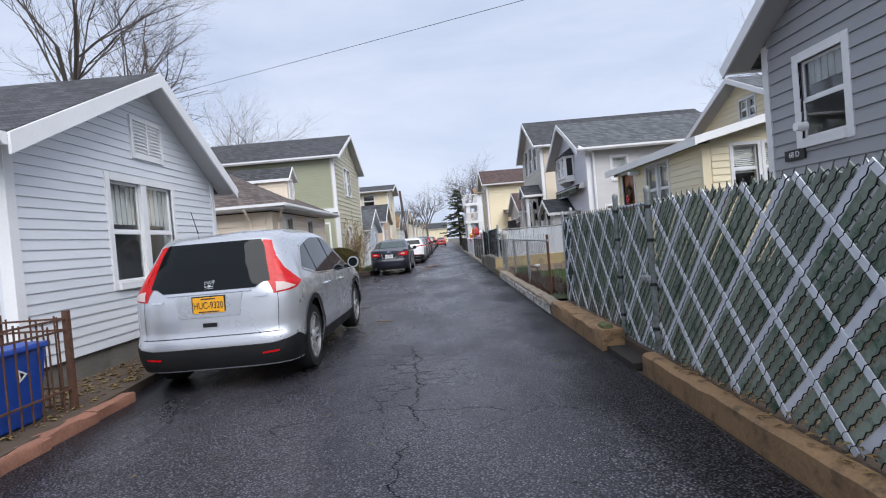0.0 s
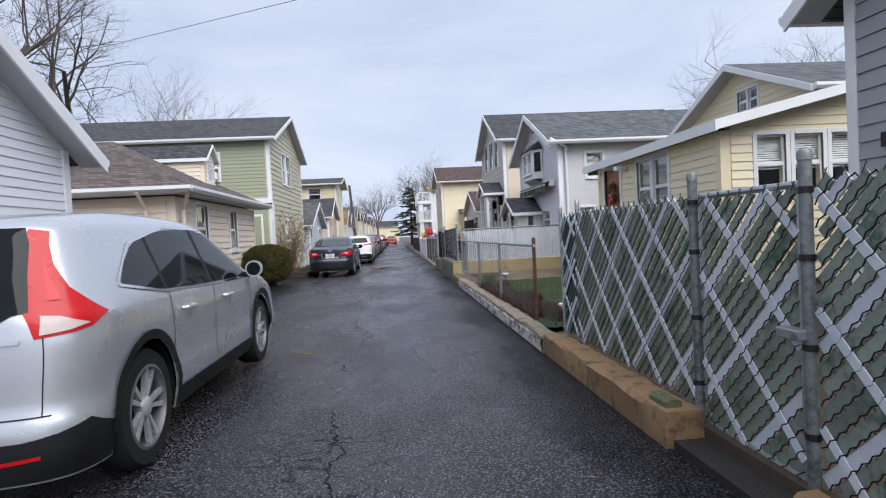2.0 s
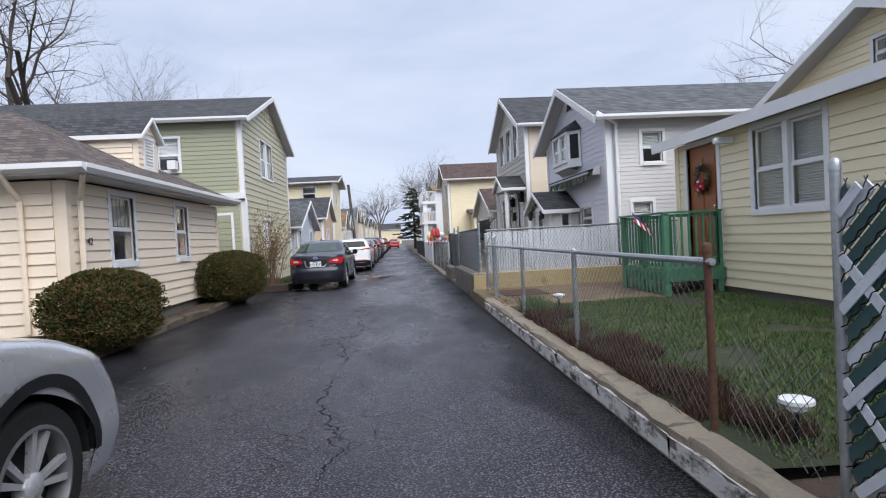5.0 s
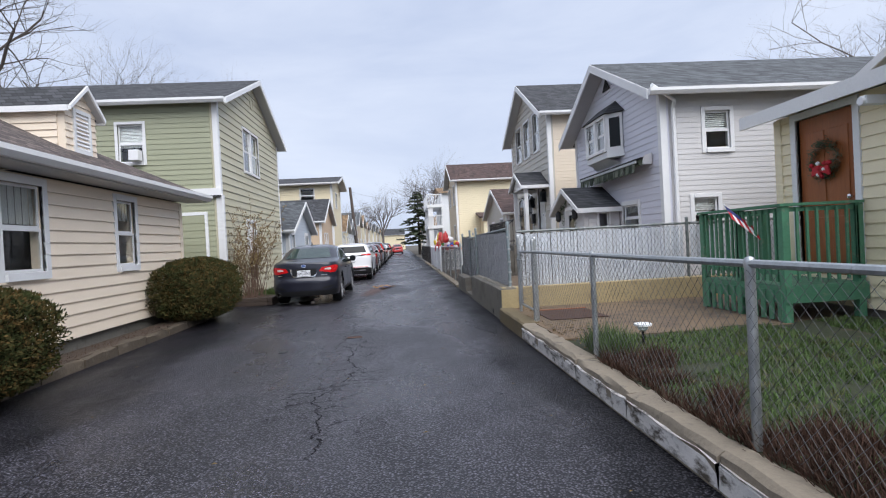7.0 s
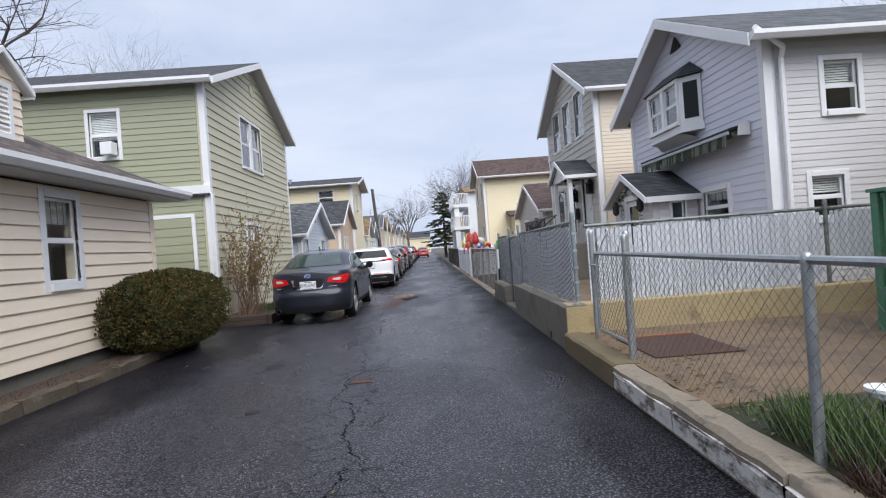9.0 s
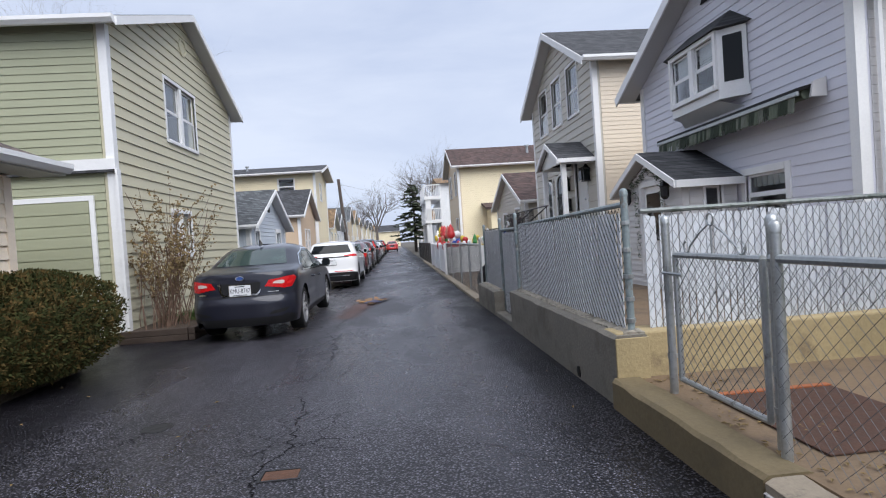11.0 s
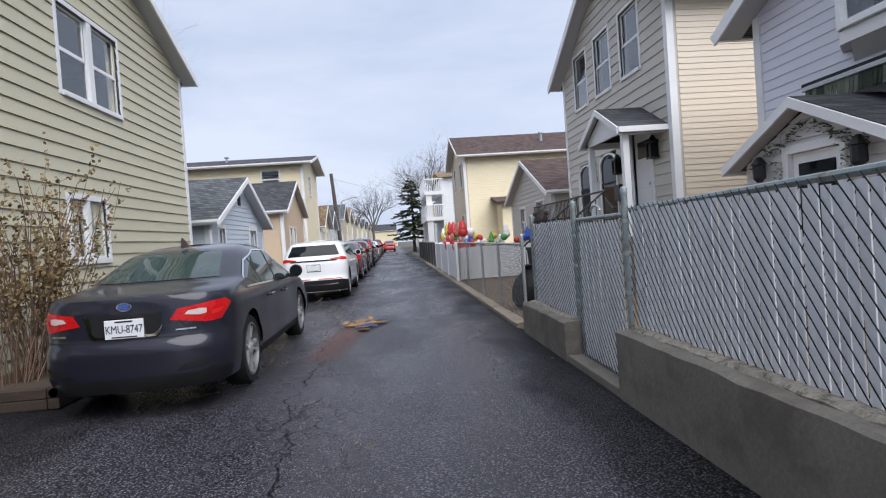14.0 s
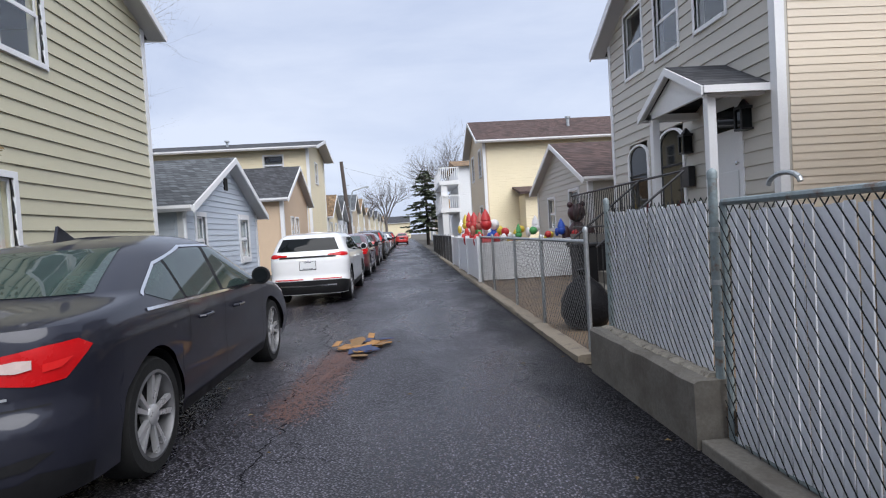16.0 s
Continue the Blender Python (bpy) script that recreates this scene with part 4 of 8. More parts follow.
# the green two-storey house
H3, f, s = gable_house("green_house", "two-storey house, sage green side and khaki gable front, white trim", -4.45, -15, 1, 23.5, 30.2, 0.10, 5.20, 26.9, 6.58, (M_SID_TAN, M_SID_GREEN), 0.19, side_course=0.13, lap=0.028,
                       holes=[(25.75, 27.4, 3.72, 4.95), (25.7, 26.65, 1.38, 2.22)], side_holes=[(-6.85, -6.25, 3.70, 4.65)], roof=M_SHINGLE_GREY, over=0.3, side=0.25)
window(H3, f, 25.75, 27.4, 3.72, 4.95, casing=0.07, sashes=2, mull=0.06)
window(H3, f, 25.7, 26.65, 1.38, 2.22, casing=0.08, behind=("curtain", 1), sashes=2, rails=0)
window(H3, s, -6.85, -6.25, 3.70, 4.65, casing=0.07, behind=("blind", 0.6))
part("belt_board", Build().box(-15, -4.40, 23.42, 23.475, 2.80, 2.98), M_WHITE, H3)
part("belt_roof", Build().box(-15, -4.42, 23.40, 23.47, 2.76, 2.80), M_SHINGLE_GREY, H3)
gd = part("garage_door", Build().box(-7.2, -4.85, 23.44, 23.465, 0.12, 2.32), M_SID_GREEN, H3)
part("door_frame", Build().box(-4.85, -4.78, 23.43, 23.474, 0.05, 2.40).box(-7.3, -4.85, 23.43, 23.474, 2.32, 2.40), M_WHITE, H3)
for j in range(12):
    part("panel_board", Build().box(-7.2, -4.86, 23.425, 23.44, 0.14 + j * 0.18, 0.14 + j * 0.18 + 0.165), M_SID_GREEN, gd)
part("round_vent", Build().lathe((-4.45, 26.9, 5.95), [(0.20, 0.0), (0.20, 0.04), (0.16, 0.045), (0.15, 0.02), (0.01, 0.02)], 20, "x"), M_SID_TAN, H3)
part("corner_trim", Build().box(-4.40, -4.36, 23.40, 23.52, 0.02, 2.80), M_WHITE, H3)
part("air_conditioner", Build().box(-6.5, -6.27, 23.22, 23.46, 3.72, 3.98), M_WHITE, H3, "white window air conditioner", bevel=0.01)

# smaller houses farther along
H4, f, s = gable_house("cottage", "small pale blue-grey sided cottage with a grey shingle roof", -4.4, -11, 1, 31.3, 36.6, 0.12, 2.15, 34.0, 3.35, (M_SID_BLUE, M_SID_BLUE), 0.13,
                       holes=[(31.95, 32.45, 0.95, 1.95), (35.0, 35.7, 0.95, 1.95)], roof=M_SHINGLE_MID, over=0.3, side=0.25)
window(H4, f, 31.95, 32.45, 0.95, 1.95, casing=0.1, behind=("curtain", 1))
window(H4, f, 35.0, 35.7, 0.95, 1.95, casing=0.14, behind=("curtain", 1))
downpipe(H4, [(-4.2, 31.0, 2.1), (-4.35, 31.2, 1.9), (-4.35, 31.22, 0.2)])
part("gable_vent", Build().box(-4.44, -4.36, 33.88, 34.12, 2.65, 2.95), M_TRIM_BLACK, H4)

H5, f, s = gable_house("stucco_house", "peach stucco house with a dark roof", -4.4, -11, 1, 40.3, 45.3, 0.12, 2.88, 42.8, 4.2, (M_STUCCO, M_STUCCO), 0.15,
                       holes=[(41.6, 42.1, 1.2, 2.2), (42.5, 43.0, 1.2, 2.2)], roof=M_SHINGLE_GREY, over=0.25, side=0.2, boards=False)
window(H5, f, 41.6, 42.1, 1.2, 2.2, casing=0.06)
window(H5, f, 42.5, 43.0, 1.2, 2.2, casing=0.06)

H6, f, s = gable_house("cream_house", "tall cream sided two-storey house", -4.5, -16, 1, 47.0, 52.0, 0.1, 5.75, 49.5, 6.35, (M_FAR_CREAM, M_FAR_CREAM), 0.15,
                       holes=[(48.8, 49.6, 4.2, 5.2)], side_holes=[(-6.6, -5.7, 4.5, 5.4)], roof=M_SHINGLE_GREY, over=0.5, side=0.4, boards=False)
window(H6, f, 48.8, 49.6, 4.2, 5.2, casing=0.07)
window(H6, s, -6.6, -5.7, 4.5, 5.4, casing=0.05)
part("roof_vent", Build().lathe((-8.6, 48.2, 6.0), [(0.06, 0), (0.06, 0.35), (0.12, 0.36), (0.12, 0.42)], 10), M_STEEL, H6)

far_rows = [(-4.5, 52.6, 4.4, 2.6, 3.9, M_FAR_CREAM, M_SHINGLE_TAN, "small cream gabled house with a tan roof"), (-4.6, 57.6, 4.2, 2.6, 3.8, M_FAR_WHITE, M_SHINGLE_GREY, "small white gabled house with a dark roof"),
            (-4.8, 62.6, 4.4, 2.7, 3.6, M_FAR_GREY, M_SHINGLE_MID, "small grey gabled house"), (-4.8, 70.0, 6.0, 3.7, 5.2, M_FAR_TAN, M_SHINGLE_MID, "tan two-storey house with a grey roof"),
            (-4.9, 78.0, 6.5, 3.9, 5.3, M_FAR_CREAM, M_SHINGLE_TAN, "cream house with a tan roof"), (-5.0, 87.0, 7.0, 3.9, 4.8, M_FAR_TAN, M_SHINGLE_TAN, "tan house with a low roof"),
            (-5.0, 97.0, 8.0, 3.9, 5.0, M_FAR_CREAM, M_SHINGLE_GREY, "cream house with a dark roof"), (-5.0, 110.0, 10.0, 4.0, 5.4, M_FAR_CREAM, M_SHINGLE_GREY, "pale cream house far down the alley"), (-5.0, 123.0, 10.0, 4.0, 5.4, M_FAR_TAN, M_SHINGLE_GREY, "tan house near the end of the alley"), (-5.0, 137.0, 12.0, 4.0, 5.4, M_FAR_CREAM, M_SHINGLE_TAN, "cream house at the end of the alley")]
for fx, ya, w, ev, rz, wm, rm, lab in far_rows:
    hh, f, s = gable_house("far_house", lab, fx, fx - 8, 1, ya, ya + w, 0.1, ev, ya + w / 2, rz, (wm, wm), 0.15, holes=[(ya + 0.8, ya + 1.5, 1.1, 2.2), (ya + w - 1.5, ya + w - 0.8, 1.1, 2.2)], roof=rm, boards=False, over=0.3, side=0.2)
    window(hh, f, ya + 0.8, ya + 1.5, 1.1, 2.2)
    window(hh, f, ya + w - 1.5, ya + w - 0.8, 1.1, 2.2)

# ---- houses on the east side ----
H10, f, s = gable_house("slate_house", "slate grey sided house with white window trim", 4.85, 13, -1, 2.4, 8.1, 0.12, 3.70, 5.25, 5.3, (M_SID_GREY, M_SID_GREY), 0.175, lap=0.028,
                        holes=[(6.55, 7.35, 2.22, 3.22)], roof=M_SHINGLE_MID, over=0.4, side=0.4, fascia_w=0.2)
window(H10, f, 6.55, 7.35, 2.22, 3.22, casing=0.12, behind=("curtain", 0.3))
wall(H10, Plane("y", 8.1, 1), 0.12, [(5.02, 3.68), (12.8, 3.68)], [], M_SID_GREY, 0.13, M_SID_GREY, thick=0.02)
np_ = part("number_plaque", Build().box(4.80, 4.826, 7.3, 7.72, 1.97, 2.11), M_IRON, H10, bevel=0.004)
writing("house_number", "68 D", 0.11, M_PLATE_W, pose(4.797, 7.51, 2.04, 90, 0, -90), H10)
part("camera", Build().lathe((4.7, 7.15, 2.36), [(0.01, -0.09), (0.055, -0.09), (0.06, 0.05), (0.03, 0.06)], 14, "x"), M_PVC, H10, smooth=40)

# the yellow house: a low front room under a lean-to roof, a gable behind it
H11 = thing("yellow_house", "pale yellow sided house with a lean-to front and wooden door", "house", "houses along the alley")
f = Plane("x", 5.35, -1)
wall(H11, f, 0.30, [(11.25, 2.78), (16.6, 2.78)], [(13.0, 14.35, 1.50, 2.66), (15.28, 16.22, 0.66, 2.68)], M_SID_YELLOW, 0.14, M_SID_YELLOW)
s = Plane("y", 11.25, -1)
wall(H11, s, 0.30, [(5.513, 2.885), (8.6, 3.59)], [(5.95, 6.45, 1.75, 2.68), (6.6, 7.1, 1.75, 2.68), (7.25, 7.75, 1.75, 2.68)], M_SID_YELLOW, 0.14, M_SID_YELLOW)
wall(H11, Plane("y", 16.6, 1), 0.30, [(5.513, 2.885), (8.6, 3.59)], [], M_SID_YELLOW, 0.14, M_SID_YELLOW)
part("foundation", Build().box(5.40, 13, 11.3, 16.55, -0.03, 0.298), M_WALL_GREY, H11)
part("partition", Build().box(8.3, 8.4, 11.45, 16.42, 0.3, 2.8), M_ROOM, H11)
window(H11, f, 13.0, 14.35, 1.50, 2.66, casing=0.09, sashes=2, mull=0.05, behind=("blind", 1))
for k in range(3):
    window(H11, s, 5.95 + 0.65 * k, 6.45 + 0.65 * k, 1.75, 2.68, casing=0.07, behind=("blind", 0.6))
part("roof", Build().prism([(5.08, 10.9, 2.80), (8.8, 10.9, 3.65), (8.8, 16.95, 3.65), (5.08, 16.95, 2.80)], (0, 0, 0.10)), M_SHINGLE_MID, H11)
part("fascia", Build().box(5.04, 5.078, 10.87, 16.98, 2.72, 2.895), M_WHITE, H11)
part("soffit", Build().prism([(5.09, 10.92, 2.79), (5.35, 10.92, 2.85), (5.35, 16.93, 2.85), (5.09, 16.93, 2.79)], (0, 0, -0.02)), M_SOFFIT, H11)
part("rake_board", Build().prism([(5.08, 10.898, 2.74), (8.8, 10.898, 3.6), (8.8, 10.898, 3.76), (5.08, 10.898, 2.90)], (0, -0.03, 0)), M_WHITE, H11)
part("rake_board", Build().prism([(5.08, 16.952, 2.74), (8.8, 16.952, 3.6), (8.8, 16.952, 3.76), (5.08, 16.952, 2.90)], (0, 0.03, 0)), M_WHITE, H11)
gp = Plane("x", 8.7, -1)
wall(H11, gp, 3.0, [(13.2, 3.95), (15.75, 5.05), (18.3, 3.95)], [(15.1, 15.85, 3.95, 4.45)], M_SID_YELLOW, 0.14, M_SID_YELLOW)
window(H11, gp, 15.1, 15.85, 3.95, 4.45, casing=0.07, sashes=2)
gable_roof(H11, 8.7, 14, 13.2, 18.3, 3.95, 15.75, 5.05, M_SHINGLE_MID, -1, 0.4, 0.3)
wall(H11, Plane("y", 13.2, -1), 0.3, [(8.87, 3.95), (13.9, 3.95)], [], M_SID_YELLOW, 0.14, M_SID_YELLOW)
wall(H11, Plane("y", 18.3, 1), 0.3, [(8.87, 3.95), (13.9, 3.95)], [], M_SID_YELLOW, 0)
corner_board(H11, 5.35, 11.25, 0.3, 2.76, sx=-1, sy=-1, mat=M_SID_YELLOW)
corner_board(H11, 5.35, 16.6, 0.3, 2.76, sx=-1, sy=1, mat=M_SID_YELLOW)


def panel_door(name, parent, pl, u0, u1, z0, z1, mat, frame_mat, panels, label=""):
    b = Build()
    pl.box(b, u0 + 0.005, u1 - 0.005, z0 + 0.01, z1 - 0.005, -0.07, -0.03)
    d = part(name, b, mat, parent, label)
    for a, e, lo, hi in panels:
        uu0, uu1, zz0, zz1 = u0 + a * (u1 - u0), u0 + e * (u1 - u0), z0 + lo * (z1 - z0), z0 + hi * (z1 - z0)
        m = Build()
        pl.box(m, uu0, uu1, zz0, zz1, -0.03, -0.018)
        part("panel", m, mat, d, bevel=0.008)
    fr, c = Build(), 0.09
    pl.box(fr, u0 - c, u0, z0, z1 + c, -0.05, 0.035)
    pl.box(fr, u1, u1 + c, z0, z1 + c, -0.05, 0.035)
    pl.box(fr, u0, u1, z1, z1 + c, -0.05, 0.037)
    part("door_frame", fr, frame_mat, parent)
    x, y, z = pl.p(u0 + 0.08 * (u1 - u0), z0 + 0.47 * (z1 - z0), 0.0)
    part("door_knob", Build().lathe((x, y, z), [(0.012, -0.03), (0.012, 0.02), (0.03, 0.03), (0.03, 0.05), (0.01, 0.06)] if pl.out > 0 else [(0.012, 0.03), (0.012, -0.02), (0.03, -0.03), (0.03, -0.05), (0.01, -0.06)], 12, "x"), M_CHROME, d, smooth=40)
    return d


panel_door("door", H11, f, 15.28, 16.22, 0.66, 2.68, M_DOOR_WOOD, M_WHITE, [(0.14, 0.46, 0.08, 0.36), (0.54, 0.86, 0.08, 0.36), (0.14, 0.46, 0.42, 0.90), (0.54, 0.86, 0.42, 0.90)], "varnished reddish wooden door")
part("security_camera", Build().box(5.05, 5.32, 14.78, 14.88, 2.56, 2.66).lathe((5.02, 14.83, 2.60), [(0.05, 0), (0.05, 0.08)], 10, "x"), M_PVC, H11, bevel=0.01)

# the lilac-grey two-storey house
H12, f, s = gable_house("lilac_house", "two-storey pale lilac-grey sided house with bay window and rolled awning", 5.3, 14, -1, 19.9, 25.2, 0.2, 4.14, 22.6, 5.42, (M_SID_LAV, M_SID_LAVW), 0.135, side_course=0.105, lap=0.014,
                        holes=[(21.95, 23.45, 3.28, 4.08), (21.1, 21.95, 1.36, 1.95)], side_holes=[(6.2, 6.72, 2.92, 3.68), (5.9, 6.4, 1.32, 1.95), (8.2, 8.9, 2.92, 3.68)], roof=M_SHINGLE_MID, over=0.4, side=0.35, fascia_w=0.2)
window(H12, f, 21.1, 21.95, 1.36, 1.95, casing=0.10, behind=("curtain", 0.3))
window(H12, s, 6.2, 6.72, 2.92, 3.68, casing=0.08, behind=("blind", 0.5))
window(H12, s, 8.2, 8.9, 2.92, 3.68, casing=0.08)
window(H12, s, 5.9, 6.4, 1.32, 1.95, casing=0.08, behind=("blind", 0.4))
downpipe(H12, [(4.95, 19.5, 4.12), (5.5, 19.72, 3.88), (5.52, 19.82, 3.75), (5.52, 19.82, 0.3)])
part("gable_vent", Build().prism([(5.27, 22.37, 4.86), (5.27, 22.83, 4.86), (5.27, 22.60, 5.14)], (-0.02, 0, 0)), M_TRIM_BLACK, H12)
# bay window: angled sides, two hung windows, small shingled hood
bay = part("bay_window", Build().prism([(5.28, 21.7, 3.12), (5.28, 23.7, 3.12), (4.98, 23.4, 3.12), (4.98, 22.0, 3.12)], (0, 0, 0.14)), M_WHITE, H12)
part("bay_underside", Build().prism([(5.28, 21.85, 2.98), (5.28, 23.55, 2.98), (5.02, 23.3, 3.118), (5.02, 22.1, 3.118)], (0, 0, 0.002)), M_WHITE, bay)
bp_ = Plane("x", 4.98, -1)
window(H12, bp_, 22.08, 23.34, 3.34, 4.08, casing=0.07, sashes=2, mull=0.06, name="bay_front", behind=("blind", 0.4))
for a, e in ((21.72, 22.0), (23.68, 23.4)):
    part("bay_side", Build().hexa([(5.27, a, 3.26), (4.99, e, 3.26), (4.99, e, 4.14), (5.27, a, 4.14)], [(5.27, a + 0.02, 3.26), (4.99, e + 0.02, 3.26), (4.99, e + 0.02, 4.14), (5.27, a + 0.02, 4.14)]), M_WHITE, bay)
    t = 1 if a < 22 else -1
    part("pane", Build().hexa([(5.22, a + t * 0.05 - 0.01, 3.36), (5.04, e - t * 0.05 - 0.01, 3.36), (5.04, e - t * 0.05 - 0.01, 4.04), (5.22, a + t * 0.05 - 0.01, 4.04)], [(5.22, a + t * 0.05 + 0.035, 3.36), (5.04, e - t * 0.05 + 0.035, 3.36), (5.04, e - t * 0.05 + 0.035, 4.04), (5.22, a + t * 0.05 + 0.035, 4.04)]), M_CARGLASS, bay)
part("bay_hood", Build().add([(5.28, 21.6, 4.15), (5.28, 23.8, 4.15), (4.9, 23.48, 4.15), (4.9, 21.92, 4.15), (5.28, 22.1, 4.48), (5.28, 23.3, 4.48)], [(0, 1, 2, 3), (3, 2, 5, 4), (0, 3, 4), (2, 1, 5), (1, 0, 4, 5)]), M_SHINGLE_GREY, bay)
# rolled awning
M_AWN = material("striped_awning_cloth", (0.10, 0.12, 0.085), 0.9, vary=0.35, scale=9, bump=0.2, stretch=(0.3, 3, 0.3))
M_AWN_DARK = material("dark_awning_cloth", (0.025, 0.035, 0.022), 0.9, vary=0.35, scale=9, bump=0.2)
M_AWN_PALE = material("pale_awning_cloth", (0.13, 0.14, 0.11), 0.9, vary=0.35, scale=9, bump=0.2)
aw = thing("awning", "rolled dark green striped awning in a metal cassette", "awning")
part("cassette", Build().prism([(5.27, 20.35, 2.92), (4.94, 20.35, 2.84), (4.94, 20.35, 2.80), (5.27, 20.35, 2.87)], (0, 3.6, 0)), M_TRIM_BLACK, aw)
part("front_bar", Build().box(4.925, 4.965, 20.36, 23.94, 2.745, 2.80), M_STEEL, aw, bevel=0.008)
part("roll", Build().lathe((5.08, 20.4, 2.78), [(0.07, 0), (0.075, 1.2), (0.07, 3.5)], 14, "y"), M_AWN, aw, smooth=50)
rnd = random.Random(41)
for k in range(60):
    y, o_ = 20.42 + k * 0.058, rnd.uniform(-0.012, 0.012)
    part("valance_strip", Build().hexa([(4.93 + o_, y, 2.57 + rnd.uniform(-0.025, 0.02)), (4.935 + o_, y, 2.57), (4.935 - o_, y + 0.055, 2.57), (4.93 - o_, y + 0.055, 2.57 + rnd.uniform(-0.025, 0.02))], [(4.945, y, 2.745), (4.95, y, 2.745), (4.95, y + 0.057, 2.745), (4.945, y + 0.057, 2.745)]), rnd.choice((M_AWN, M_AWN_DARK, M_AWN_DARK, M_AWN_PALE)), aw)
part("bracket", Build().prism([(5.27, 20.30, 2.95), (5.10, 20.30, 2.90), (5.06, 20.30, 2.72), (5.27, 20.30, 2.72)], (0, 0.03, 0)), M_SID_LAVW, aw)
# enclosed entrance porch with a small gable
PO = thing("entrance_porch", "small gabled entrance porch hung with garlands", "porch")
pf, ps = Plane("x", 4.4, -1), Plane("y", 22.15, -1)
wall(PO, pf, 0.2, [(22.15, 1.95), (23.2, 2.42), (24.25, 1.95)], [(22.75, 23.55, 0.45, 2.0)], M_SID_LAVW, 0.1, M_SID_LAVW, thick=0.1)
wall(PO, ps, 0.2, [(4.503, 1.95), (5.26, 1.95)], [(4.75, 5.0, 1.45, 1.85)], M_SID_LAVW, 0.1, M_SID_LAVW, thick=0.1)
wall(PO, Plane("y", 24.25, 1), 0.2, [(4.503, 1.95), (5.26, 1.95)], [], M_SID_LAVW, 0, thick=0.1)
window(PO, ps, 4.75, 5.0, 1.45, 1.85, casing=0.04, rails=0)
gable_roof(PO, 4.4, 5.26, 22.15, 24.25, 1.98, 23.2, 2.48, M_SHINGLE_GREY, -1, 0.2, 0.18, thick=0.07, gutter=False, fascia_w=0.12)
dr = panel_door("storm_door", PO, pf, 22.8, 23.5, 0.45, 1.97, M_WHITE, M_WHITE, [(0.12, 0.88, 0.05, 0.3)], "white storm door with a scalloped glass pane")
part("pane", Build().box(4.415, 4.43, 22.9, 23.4, 1.05, 1.85), M_CARGLASS, dr)
rnd = random.Random(5)
gb = Build()
for k in range(420):
    t = rnd.random()
    if t < 0.5:
        q = t * 4 - 1
        y, z = 23.2 + q * 0.8, 2.26 - abs(q) * 0.34
    else:
        y, z = (22.68 if t < 0.75 else 23.62), 0.7 + rnd.random() * 1.3
    c = Vector((4.34 + rnd.uniform(-0.04, 0.03), y + rnd.gauss(0, 0.035), z + rnd.gauss(0, 0.035)))
    d = Vector((rnd.gauss(0, 1), rnd.gauss(0, 1), rnd.gauss(0, 1))).normalized() * 0.05
    n = d.orthogonal().normalized() * 0.012
    gb.add([c - n, c + d, c + n, c - d * 0.3], [(0, 1, 2, 3)])
tagged(part("garland", gb, M_NEEDLE, PO, "dark green garland round the porch door"), kind="stuff")
for y, z in ((22.7, 1.9), (23.6, 1.9)):
    part("lantern", Build().lathe((4.27, y - 0.25 if y < 23 else y + 0.25, z - 0.2), [(0.03, 0), (0.07, 0.05), (0.07, 0.2), (0.09, 0.21), (0.02, 0.3)], 8), M_IRON, PO)

# the tall khaki house
H13, f, s = gable_house("khaki_house", "tall two-storey house, khaki front and butter-coloured side", 5.0, 14, -1, 27.1, 32.9, 0.2, 5.45, 30.0, 7.02, (M_SID_STONE, M_SID_CREAM), 0.2, side_course=0.105, lap=0.026,
                        holes=[(28.2, 29.05, 4.40, 5.72), (29.65, 30.5, 4.40, 5.72), (31.1, 31.95, 4.40, 5.72), (27.95, 28.75, 1.15, 3.15), (29.6, 30.5, 1.45, 3.0), (31.05, 31.95, 1.45, 2.95)],
                        side_holes=[(8.2, 8.8, 2.4, 3.4)], roof=M_SHINGLE_GREY, over=0.35, side=0.3, fascia_w=0.2)
for a in (28.2, 29.65, 31.1):
    window(H13, f, a, a + 0.85, 4.40, 5.72, casing=0.07)
window(H13, s, 8.2, 8.8, 2.4, 3.4, casing=0.07, behind=("blind", 1))


def arched_window(parent, pl, u0, u1, z0, z1):
    b, r, n = Build(), (u1 - u0) / 2, 10
    c = (u0 + u1) / 2
    pl.box(b, u0 - 0.07, u0, z0, z1 - r, 0, 0.05)
    pl.box(b, u1, u1 + 0.07, z0, z1 - r, 0, 0.05)
    pl.box(b, u0 - 0.07, u1 + 0.07, z0 - 0.07, z0, 0, 0.06)
    for i in range(n):
        a0, a1 = math.pi * i / n, math.pi * (i + 1) / n
        q = [(c + rr * math.cos(a), z1 - r + 0.55 * rr * math.sin(a)) for rr, a in ((r, a0), (r + 0.07, a0), (r + 0.07, a1), (r, a1))]
        b.hexa([pl.p(*k, 0.0) for k in q], [pl.p(*k, 0.05) for k in q])
    w = part("arched_window", b, M_WHITE, parent)
    g = Build()
    pts = [(u0, z0), (u1, z0), (u1, z1 - r)] + [(c + r * math.cos(math.pi * i / n), z1 - r + 0.55 * r * math.sin(math.pi * i / n)) for i in range(1, n)] + [(u0, z1 - r)]
    x0 = [pl.p(*k, 0.012) for k in pts]
    g.prism(x0, (0.006, 0, 0))
    part("pane", g, M_CARGLASS, w)
    m = Build()
    pl.box(m, u0, u1, (z0 + z1) / 2 - 0.02, (z0 + z1) / 2 + 0.02, 0.012, 0.035)
    part("meeting_rail", m, M_TRIM_BLACK, w)


